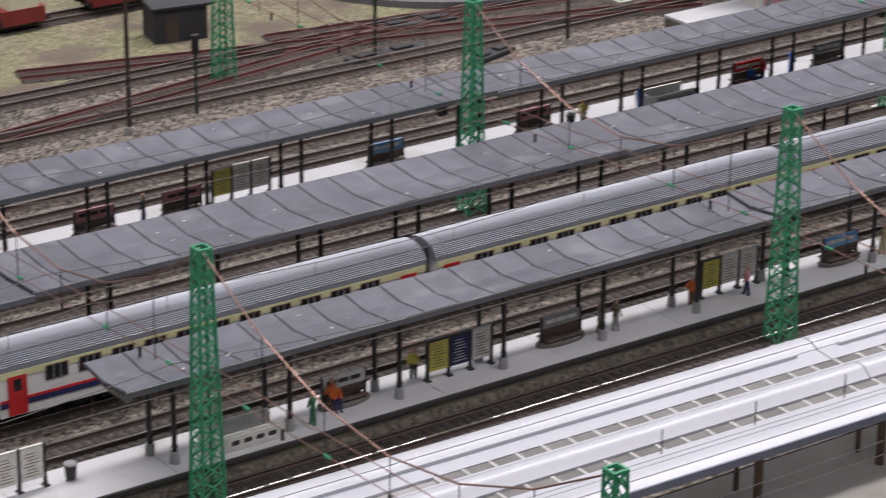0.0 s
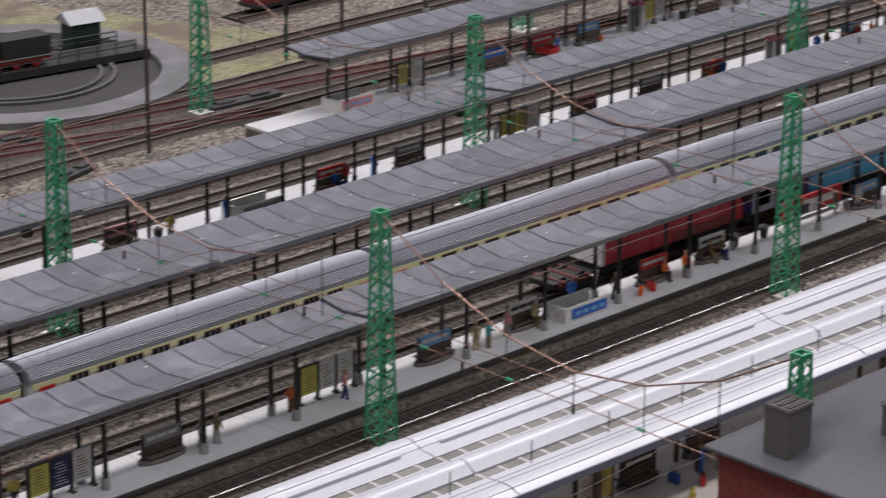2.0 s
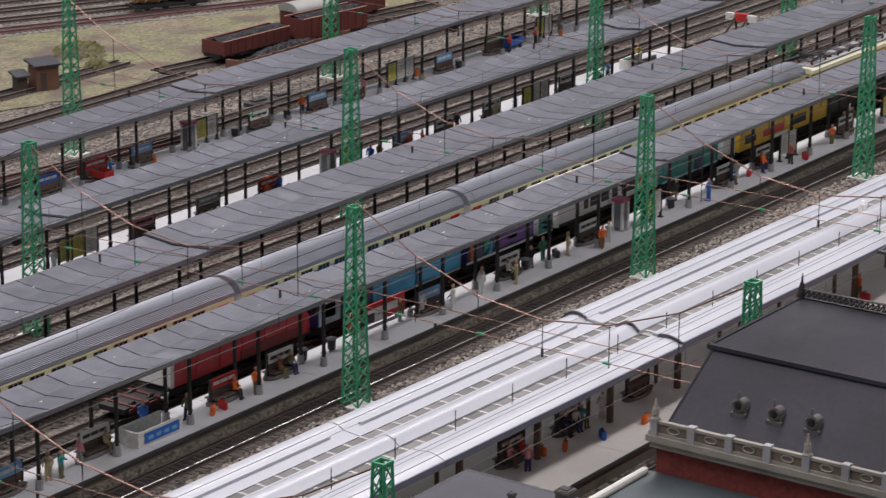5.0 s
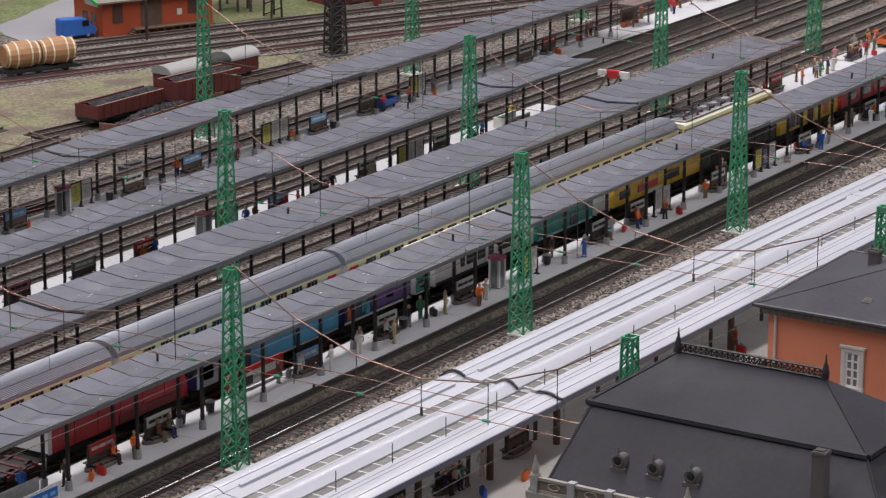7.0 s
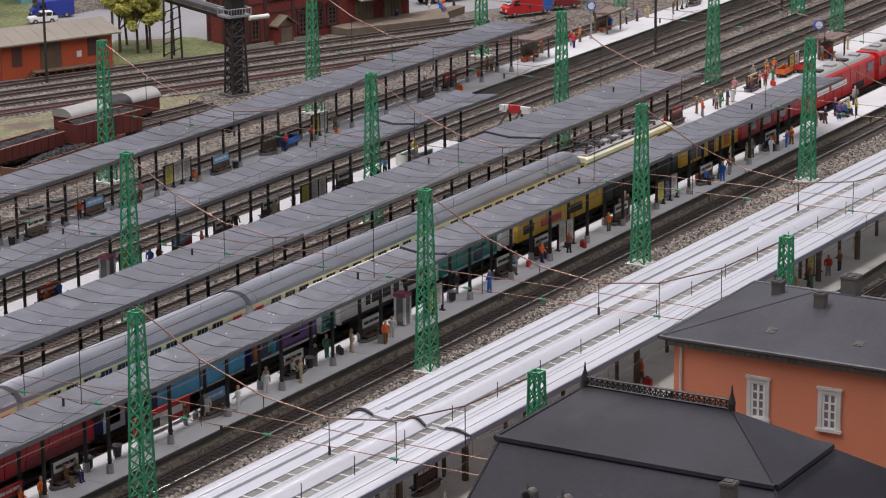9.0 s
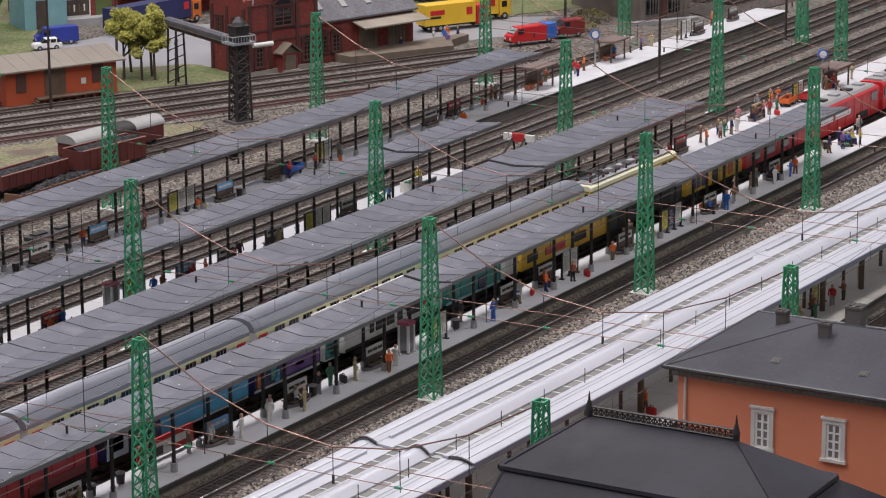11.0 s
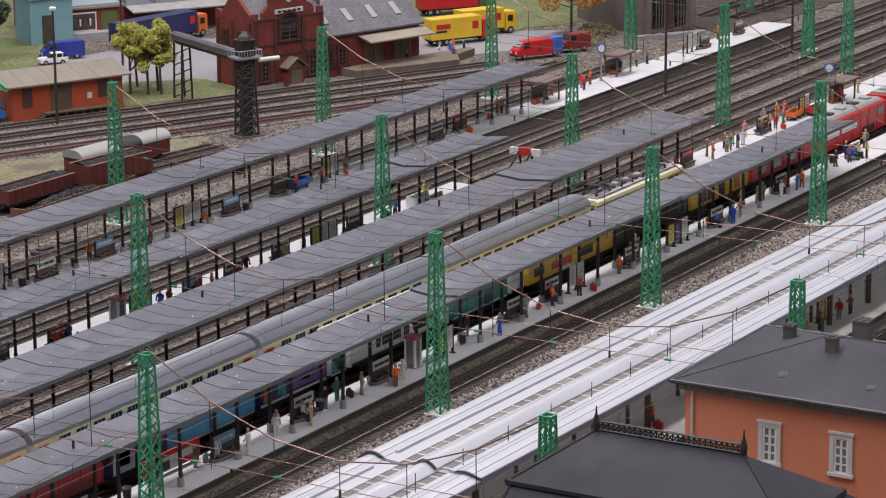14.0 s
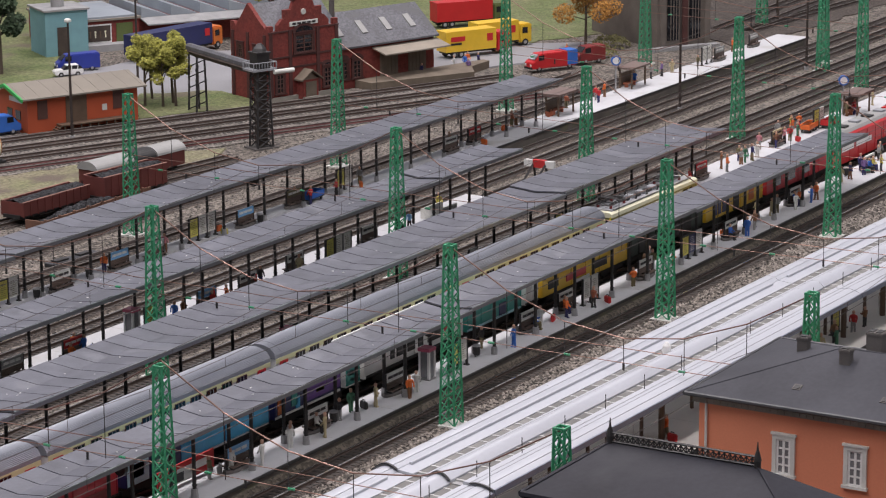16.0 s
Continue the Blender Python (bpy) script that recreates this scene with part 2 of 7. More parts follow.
M_FIRSTRED = mat("wagon_crimson", (0.50, 0.028, 0.040), 0.45, vary=0.15)
M_BEDRED = mat("flat_wagon_red", (0.11, 0.02, 0.02), 0.6, vary=0.3)
M_SLABGREY = mat("canopy_groove", (0.26, 0.27, 0.29), 0.5, vary=0.1)
M_CASEDK = mat("brown_casement", (0.10, 0.045, 0.035), 0.6, vary=0.2)
M_POINT = mat("point_blades", (0.17, 0.065, 0.06), 0.6, vary=0.4, scale=60)
M_GRAVEL = mat("pale_yard_gravel", (0.165, 0.148, 0.13), 0.9, vary=0.4, scale=25, fine=420, bump=0.9, second=(0.11, 0.098, 0.085), cells=(380, 1.4))
M_ROOFBLUE = mat("pale_blue_roof", (0.29, 0.325, 0.36), 0.6, vary=0.2, scale=20)
M_SLATE3 = mat("blue_grey_slate", (0.066, 0.067, 0.077), 0.7, gloss=0.12, vary=0.3, scale=15, fine=260, spot=((0.070, 0.071, 0.080), 9, 0.58))
M_BEIGEPAVE = mat("beige_paving", (0.73, 0.70, 0.65), 0.8, vary=0.14, scale=18, fine=500, bump=0.1, spot=((0.60, 0.56, 0.51), 22, 0.58))
M_PANEBAR = mat("skylight_frame", (0.46, 0.46, 0.45), 0.6, vary=0.15)
M_RIB = mat("white_roof_rib", (0.62, 0.62, 0.65), 0.16, vary=0.05)
M_WORNROOF = mat("worn_grey_roof", (0.098, 0.098, 0.112), 0.75, gloss=0.2, vary=0.3, scale=12, fine=420, bump=0.25, spot=((0.125, 0.125, 0.135), 16, 0.57))

# ---- mesh helpers (all lengths in millimetres) ----


def V(x, y, z):
    return Vector((x * MM, y * MM, z * MM))


def tube(bm, pts, r, sides=5):
    """One joined wire through a row of points."""
    ps = [V(*p) for p in pts]
    rings = []
    for i, p in enumerate(ps):
        d = (ps[min(i + 1, len(ps) - 1)] - ps[max(i - 1, 0)]).normalized()
        u = d.cross(Vector((0, 0, 1))).normalized()
        w = d.cross(u)
        rings.append([bm.verts.new(p + (u * math.cos(6.2832 * k / sides) + w * math.sin(6.2832 * k / sides)) * r * MM) for k in range(sides)])
    for a, b in zip(rings, rings[1:]):
        for k in range(sides):
            bm.faces.new((a[k], a[(k + 1) % sides], b[(k + 1) % sides], b[k]))
    bm.faces.new(rings[0][::-1])
    bm.faces.new(rings[-1])


def box(bm, x0, x1, y0, y1, z0, z1, m=None):
    pts = [(x, y, z) for z in (z0, z1) for y in (y0, y1) for x in (x0, x1)]
    vs = [bm.verts.new((m @ V(*p)) if m else V(*p)) for p in pts]
    for f in ((0, 2, 3, 1), (4, 5, 7, 6), (0, 1, 5, 4), (1, 3, 7, 5), (3, 2, 6, 7), (2, 0, 4, 6)):
        bm.faces.new([vs[i] for i in f])
    return vs


def prism(bm, profile, x0, x1, cap=True):
    """A profile of (y, z) drawn along x."""
    a = [bm.verts.new(V(x0, y, z)) for y, z in profile]
    b = [bm.verts.new(V(x1, y, z)) for y, z in profile]
    k = len(profile)
    for i in range(k):
        bm.faces.new((a[i], a[(i + 1) % k], b[(i + 1) % k], b[i]))
    if cap:
        bm.faces.new(a[::-1])
        bm.faces.new(b)


def rod(bm, p, q, r=0.6, sides=6, r2=None):
    """A round or square bar from p to q."""
    p, q = V(*p), V(*q)
    d = (q - p).normalized()
    u = d.orthogonal().normalized()
    w = d.cross(u)
    ra, rb = r * MM, (r if r2 is None else r2) * MM
    a, b = [], []
    for i in range(sides):
        t = 2 * math.pi * (i + 0.5) / sides
        o = u * math.cos(t) + w * math.sin(t)
        a.append(bm.verts.new(p + o * ra))
        b.append(bm.verts.new(q + o * rb))
    for i in range(sides):
        j = (i + 1) % sides
        bm.faces.new((a[i], a[j], b[j], b[i]))
    bm.faces.new(a[::-1])
    bm.faces.new(b)


def lump(bm, rings, sides=8, squash=0.7):
    """A plain turned shape from rings of (height, radius), flattened across."""
    loops = []
    for z, r in rings:
        loops.append([bm.verts.new(V(r * math.cos(2 * math.pi * i / sides), r * squash * math.sin(2 * math.pi * i / sides), z)) for i in range(sides)])
    for a, b in zip(loops, loops[1:]):
        for i in range(sides):
            j = (i + 1) % sides
            bm.faces.new((a[i], a[j], b[j], b[i]))
    bm.faces.new(loops[0][::-1])
    bm.faces.new(loops[-1])


def mesh_of(name, bm, material):
    bmesh.ops.recalc_face_normals(bm, faces=bm.faces)
    me = bpy.data.meshes.new(name)
    bm.to_mesh(me)
    bm.free()
    for m in (material if isinstance(material, (list, tuple)) else [material]):
        me.materials.append(m)
    return me


def part(name, bm, material, parent=None, label="", smooth=False):
    me = mesh_of(name, bm, material)
    if smooth:
        for p in me.polygons:
            p.use_smooth = True
    ob = new(name, me)
    if parent:
        ob.parent = parent
    if label:
        ob["label"] = label
    return ob


def thing(name, label, category, group="", kind="", at=(0, 0, 0), turn=0.0):
    ob = new(name)
    ob.empty_display_size = 0.01
    ob.matrix_basis = Matrix.Translation(V(*at)) @ pose(0, 0, 0, 0, 0, turn)
    return tagged(ob, label, category, group, kind)


def at(x, y, z, turn=0.0):
    return Matrix.Translation(V(x, y, z)) @ pose(0, 0, 0, 0, 0, turn)


def BM():
    return bmesh.new()

# ---- ground ----
bm = BM()
box(bm, -4000, 6000, -620, 5000, -12, 0)
ground = tagged(part("ground", bm, M_BALLAST), "brown gravel ballast covering the layout board", "ground", kind="structure")


def patch(name, pts, z, material, label, category, rough=6):
    """A low flat mound of ground with an uneven outline."""
    bm = BM()
    rng = random.Random(len(name) * 7 + int(pts[0][0]))
    ring = []
    for i, p in enumerate(pts):
        q = pts[(i + 1) % len(pts)]
        n = max(2, int(math.dist(p, q) / 25))
        for k in range(n):
            f = k / n
            ring.append((p[0] + (q[0] - p[0]) * f + rng.uniform(-rough, rough), p[1] + (q[1] - p[1]) * f + rng.uniform(-rough, rough)))
    top = [bm.verts.new(V(x, y, z)) for x, y in ring]
    low = [bm.verts.new(V(x + rng.uniform(-1, 1), y + rng.uniform(-1, 1), -1)) for x, y in ring]
    bm.faces.new(top)
    for i in range(len(ring)):
        j = (i + 1) % len(ring)
        bm.faces.new((low[i], low[j], top[j], top[i]))
    return tagged(part(name, bm, material), label, category, kind="structure")


patch("meadow", [(-1700, 705), (-900, 712), (-560, 700), (-250, 690), (-150, 760), (-300, 1100), (-1700, 1150)], 0.9, M_GRASS,
      "patchy yellow-green grass and bare earth", "grass")
patch("meadow", [(-120, 900), (200, 790), (380, 812), (760, 800), (840, 830), (760, 905), (420, 1060), (-120, 1250)], 1.2, M_GRASS,
      "patchy pale green grass with bare brown earth", "grass")
patch("meadow", [(940, 1034), (1052, 974), (1108, 952), (1158, 1060), (1085, 1140), (1000, 1120)], 2.3, M_GREENG,
      "green grass verge under young trees", "grass")
patch("meadow", [(900, 1160), (1150, 1300), (1900, 1900), (1500, 3200), (-600, 3200), (100, 1500)], 1.1, M_GREENG,
      "green meadow beyond the yard", "grass", 10)
patch("meadow", [(1560, 960), (2000, 760), (3200, 500), (4200, 900), (3600, 2400), (1950, 1800)], 1.1, M_GREENG,
      "green meadow beyond the goods yard", "grass", 10)
patch("road", [(700, 1140), (800, 1125), (930, 1120), (1110, 1050), (1260, 1010), (1440, 860), (1640, 760), (1760, 800), (1640, 980),
               (1500, 1160), (1400, 1300), (1200, 1330), (1000, 1330), (760, 1260)], 1.8, M_ROAD, "pale grey road in the goods yard", "road", 2)

patch("gravel_yard", [(45, 1205), (960, 792), (1372, 604), (1462, 790), (950, 1040), (130, 1405)], 1.5, M_GRAVEL,
      "pale grey gravel between the yard tracks", "gravel", 5)

patch("dark_gravel", [(-720, 640), (-640, 655), (-520, 672), (-330, 690), (-170, 690), (-250, 655), (-420, 625), (-600, 600), (-710, 598)], 1.4, M_BED,
      "dark oily gravel round the points by the turntable", "gravel", 8)
patch("dark_gravel", [(1830, 585), (2100, 565), (3300, 560), (3600, 900), (2600, 980), (1960, 800)], 1.4, M_BED,
      "dark oily gravel under the far station throat", "gravel", 6)

# ---- tracks ----


def track(y, xa, xb, pieces=False, turn=0.0, pivot=(0, 0), bed=None, head=None, side=None, label="model railway track with brown sleepers on gravel"):
    tr = thing("railway_track", label, "track", "railway tracks", at=(pivot[0], pivot[1], 0), turn=turn)
    for s in (-1, 1):
        bm = BM()
        c = y + s * 8.6
        prism(bm, [(c - 1.0, 2.2), (c + 1.0, 2.2), (c + 0.4, 3.0), (c + 0.4, 4.4), (c - 0.4, 4.4), (c - 0.4, 3.0)], xa, xb)
        rail = part("rail", bm, side or M_RUST, tr)
        bm = BM()
        prism(bm, [(c - 0.6, 4.4), (c + 0.6, 4.4), (c + 0.6, 5.2), (c - 0.6, 5.2)], xa, xb)
        part("rail_head", bm, head or M_RAIL, rail)
    bm = BM()
    prism(bm, [(y - 18, -0.5), (y + 18, -0.5), (y + 16, 1.75), (y - 16, 1.75)], xa, xb)
    part("track_bed", bm, bed or M_BED, tr)
    one = None
    bm = BM()
    x = xa
    rng = random.Random(int(y) + 5)
    while x < xb:
        if pieces and -1160 < x < 930:
            if one is None:
                b1 = BM()
                box(b1, 0, 3.2, -15, 15, 0.2, 2.2)
                one = mesh_of("sleeper", b1, M_SLEEPER)
            ob = new("sleeper", one)
            ob.location = V(x, y + rng.uniform(-0.3, 0.3), 0)
            ob.parent = tr
        else:
            d = rng.uniform(-0.4, 0.4)
            box(bm, x, x + 3.2, y - 15 + d, y + 15 + d, 0.2, 2.2)
        x += 7
    tagged(part("sleepers_rest", bm, M_SLEEPER, tr), kind="stuff")
    return tr


track(23, -2200, 2600, True)
for y in (120, 172):
    track(y, -2200, 2600)
for y in (290, 335, 447, 490):
    track(y, -2200, 2600, bed=M_BEDB)
track(-245, -2000, 2200)
for y in (612, 660, 708):
    track(y - 640, -380, 900, turn=-4 if y < 650 else 3, pivot=(2350, 640), head=M_RAILDULL)
track(392, 860, 2600, bed=M_BEDB)
for y in (612, 690):
    track(y, -2200, 1500, bed=M_BEDB, head=M_RAILDULL)
track(772, -330, 330, head=M_RAILDULL)
track(868, -2200, -640, head=M_RAILDULL)
track(868, -170, 330, head=M_RAILDULL)
track(0, 60, 420, turn=-8, pivot=(380, 843), head=M_RAILDULL)
for d in (0, 52, 104, 156):
    track(-d, -900, 560, turn=-24.5, pivot=(940, 1000), bed=M_GRAVEL, head=M_RAILDULL, side=M_POINT if d == 156 else None)
track(0, -420, 420, turn=9, pivot=(-760, 655), head=M_POINT, side=M_POINT)
track(0, -420, 420, turn=-8, pivot=(-300, 655), head=M_POINT, side=M_POINT)
track(0, -300, 300, turn=-14, pivot=(-640, 670), head=M_POINT, side=M_POINT)
track(0, -60, 420, turn=-8, pivot=(380, 800), head=M_RAILDULL)

# ---- loose ballast ----


def stones(name, x0, x1, y0, y1, count, size, seed, z=0.0, material=None):
    rng = np.random.default_rng(seed)
    base = np.array([(1, 0, -.2), (-.4, .9, -.3), (-.5, -.8, -.2), (.1, .15, .8), (.6, .7, .3), (-.7, .1, .35)])
    faces = [(0, 4, 3), (4, 1, 5), (4, 5, 3), (5, 2, 3), (2, 0, 3), (0, 1, 4), (1, 2, 5)]
    n = count
    c = np.stack([rng.uniform(x0, x1, n), rng.uniform(y0, y1, n), np.full(n, z)], 1)
    a = rng.uniform(0, 6.283, n)
    s = size * rng.uniform(0.55, 1.25, n)
    b = base[None] * s[:, None, None] * rng.uniform(0.7, 1.2, (n, 6, 1))
    v = np.empty((n, 6, 3))
    v[..., 0] = b[..., 0] * np.cos(a)[:, None] - b[..., 1] * np.sin(a)[:, None]
    v[..., 1] = b[..., 0] * np.sin(a)[:, None] + b[..., 1] * np.cos(a)[:, None]
    v[..., 2] = b[..., 2] * 0.8
    v = (v + c[:, None]) * MM
    f = (np.array(faces)[None] + (np.arange(n) * 6)[:, None, None]).reshape(-1, 3)
    me = bpy.data.meshes.new(name)
    me.from_pydata(v.reshape(-1, 3).tolist(), [], f.tolist())
    me.materials.append(material or M_STONE)
    ob = new(name, me)
    return tagged(ob, "loose grey and brown ballast stones", "gravel", kind="stuff")


stones("ballast_stones", -1350, 1300, -80, 9, 36000, 1.8, 3, 0.6)
stones("ballast_stones", -1350, 1300, 8, 39, 5000, 1.2, 4, 1.4, M_BED)
stones("ballast_stones", -1300, 1300, 250, 356, 26000, 1.5, 5, 0, M_STONEB)
stones("ballast_stones", -1300, 1500, 412, 510, 24000, 1.5, 6, 0, M_STONEB)
stones("ballast_stones", -1300, 1500, 95, 190, 12000, 1.5, 7, 0, M_STONEB)
stones("ballast_stones", -1100, 1500, 562, 780, 26000, 1.6, 8, 0, M_STONEB)

# ---- platforms ----
PLATFORMS = [("platform_1", 40, 86, -2000, 2200), ("platform_2", 193, 240, -2000, 2200), ("platform_3", 356, 410, -2000, 716),
             ("platform_4", 508, 562, -418, 1900), ("platform_5", -222, -128, -2000, 2200)]
for name, y0, y1, x0, x1 in PLATFORMS:
    root = thing(name, "light grey paved station platform with a dark edge", "platform", kind="structure")
    bm = BM()
    box(bm, x0 + 1, x1 - 1, y0 + 1.4, y1 - 1.4, 0, 10)
    part("platform_wall", bm, M_KERB, root)
    if name == "platform_1":
        bm = BM()
        prism(bm, [(34.5, 0.5), (41.2, 0.5), (41.2, 6.0), (38.6, 5.2), (36.4, 3.2)], x0, x1)
        part("ledge", bm, M_LEDGE, root, "mossy brown gravel shoulder")
    for e in (y0, y1 - 1.6):
        bm = BM()
        box(bm, x0, x1, e, e + 1.6, 10, 12.2)
        part("edge_strip", bm, M_EDGE, root)
    xs = x0
    one = {}
    while xs < x1:
        w = min(90, x1 - xs)
        if w not in one:
            bm = BM()
            box(bm, 0.2, w - 0.2, y0 + 1.7, y1 - 1.7, 10, 12.4)
            one[w] = mesh_of("paving_slab", bm, {"platform_5": M_BEIGEPAVE}.get(name, M_PLATFORM))
        ob = new("paving_slab", one[w])
        ob.location, ob.parent = V(xs, 0, 0), root
        xs += w

# ---- platform canopies ----


def canopy(y0, y1, x0, x1, breaks, z=69, label="dark grey butterfly platform canopy on black posts"):
    root = thing("platform_canopy", label, "canopy", "platform canopies")
    yc = y0 + (y1 - y0) * 0.55
    pts = lambda a: [(y0, z + a), (yc, z - 2.8 + a), (y1, z + a)]
    under = [(y0 + 0.3, z - 0.6), (yc, z - 3.6), (y1 - 0.3, z - 0.6)]
    marks = [x0] + [b for b in breaks if x0 < b < x1] + [x1]
    for k in range(len(marks) - 1):
        a, b = marks[k], marks[k + 1]
        lift = 1.8 * (k % 2)
        bm = BM()
        prism(bm, [(y, q + lift) for y, q in under] + [(y, q + lift) for y, q in pts(0.5)[::-1]], a, b)
        part("roof_deck", bm, M_SEAM, root)
        for ya, yb in ((y0 - 0.9, y0 + 0.2), (y1 - 0.2, y1 + 0.6)):
            bm = BM()
            prism(bm, [(ya, z - 2.4 + lift), (yb, z - 2.4 + lift), (yb, z + 1.2 + lift), (ya, z + 0.9 + lift)], a, b)
            part("fascia", bm, M_TRIM if ya < y0 else M_SEAM, root)
            bm = BM()
            prism(bm, [(ya - 0.25, z + 0.7 + lift), (ya + 0.5, z + 0.7 + lift), (ya + 0.5, z + 1.5 + lift), (ya - 0.25, z + 1.5 + lift)], a, b)
            if ya < y0:
                part("edge_bead", bm, M_BEAD, root)
        n = max(1, round((b - a) / 24))
        step = (b - a) / n
        bm = BM()
        prism(bm, [(y - yc, q - z) for y, q in pts(0.5)] + [(y - yc, q - z) for y, q in pts(1.4)[::-1]], 0.62, step - 0.62)
        one = mesh_of("roof_panel", bm, M_SLATE)
        rng = random.Random(int(y0 + a))
        for i in range(n):
            ob = new("roof_panel", one)
            ob.location = V(a + i * step, yc, z + lift + rng.uniform(0, 0.25))
            ob.rotation_euler = (rng.uniform(-0.004, 0.004), rng.uniform(-0.004, 0.004), 0)
            ob.parent = root
        # small white specks strewn at random over the panels
        for i in range(n // 2):
            bm = BM()
            x = a + rng.uniform(0.05, 0.95) * (b - a)
            y = y0 + rng.uniform(0.12, 0.88) * (y1 - y0)
            w, d = rng.uniform(0.7, 2.2), rng.uniform(0.5, 1.3)
            f = (y - y0) / (yc - y0) if y < yc else (y1 - y) / (y1 - yc)
            top = z + lift + 1.75 - 2.8 * f
            box(bm, x, x + w, y, y + d, top - 1.2, top + 0.1)
            part("white_speck", bm, M_COACHW, root)
    n = round((x1 - x0) / 75)
    for i in range(n):
        x = x0 + 34 + i * 75
        for s, base in ((-1, 0), (1, 1)):
            bm = BM()
            y = (y0 + y1) / 2 + s * 8.5
            rod(bm, (x + s * -3, y, 12.4), (x + s * -3, y, z - 2), 1.55, 8)
            rod(bm, (x + s * -3, y, 22), (x + s * -3, y, 23), 2.1, 8)
            post = part("post", bm, M_IRON, root)
            bm = BM()
            rod(bm, (x + s * -3, y, 12.3), (x + s * -3, y, 19.5), 3.0, 8, 2.6)
            part("post_foot", bm, M_CONC, post)
        bm = BM()
        rod(bm, (x, y0 + 3, z - 2.2), (x, yc, z - 5.2), 1.1, 4)
        rod(bm, (x, y1 - 3, z - 2.2), (x, yc, z - 5.2), 1.1, 4)
        part("cantilever_beam", bm, M_IRON, root)
    if x0 > -1300:
        bm = BM()
        prism(bm, [(y0 + 4, z - 7), (yc, z - 8), (y1 - 12, z - 7), (y1 - 12, z - 3.5), (yc, z - 5), (y0 + 4, z - 3.5)], x0 + 3, x0 + 6)
        part("end_beam", bm, M_STONEW, root)
    for b in breaks[1:]:
        bm = BM()
        rod(bm, (b - 30, yc, z - 14), (b - 26, yc, z - 14), 5.2, 16)
        rod(bm, (b - 28, yc, z - 9), (b - 28, yc, z - 4), 0.7, 6)
        part("hanging_clock", bm, M_IRON, root, "round black hanging clock")
    return root


BREAKS = [-760, -331, 100, 541]
first_canopy = canopy(39, 86, -1222, 985, BREAKS)
# white strip that puts the lamps' shine on the far edge into colour
bm = BM()
prism(bm, [(86.4, 68.4), (87.4, 68.4), (87.4, 71.6), (86.4, 71.6)], -46, 99.5)
prism(bm, [(86.4, 66.6), (87.4, 66.6), (87.4, 69.8), (86.4, 69.8)], 100.5, 416)
part("edge_shine_strip", bm, M_RIMSHINE, first_canopy, "glossy white strip painted as the shine along the canopy's far edge")
canopy(187, 252, -2000, 925, [-1200] + BREAKS)
canopy(334, 386, -2000, 713, [-1200] + BREAKS)
canopy(511, 566, -366, 1130, [60, 522])

# ---- white station canopy ----
roof = thing("station_canopy", "glossy white vaulted station canopy with grey skylight bands", "canopy")
roof.matrix_basis = at(-350, -165, 0, -1.23) @ Matrix.Translation(V(350, 165, 0))


def vault(ya, yb, za, zb, rise, k=10):
    return [(ya + (yb - ya) * i / k, za + (zb - za) * i / k + rise * math.sin(math.pi * i / k)) for i in range(k + 1)]


def shell(name, pts, xa, xb, material, base):
    """A roof skin over a profile of (y, z), closed below, smooth over its curve."""
    bm = BM()
    prism(bm, pts + [(pts[-1][0], base), (pts[0][0], base)], xa, xb)
    ob = part(name, bm, material, roof)
    for p in ob.data.polygons:
        p.use_smooth = True
    ob.data.set_sharp_from_angle(angle=radians(35))
    return ob


SECTIONS = ((-1500, -876), (-875, -576), (-575, -301), (-300, 322), (323, 871), (872, 1345))
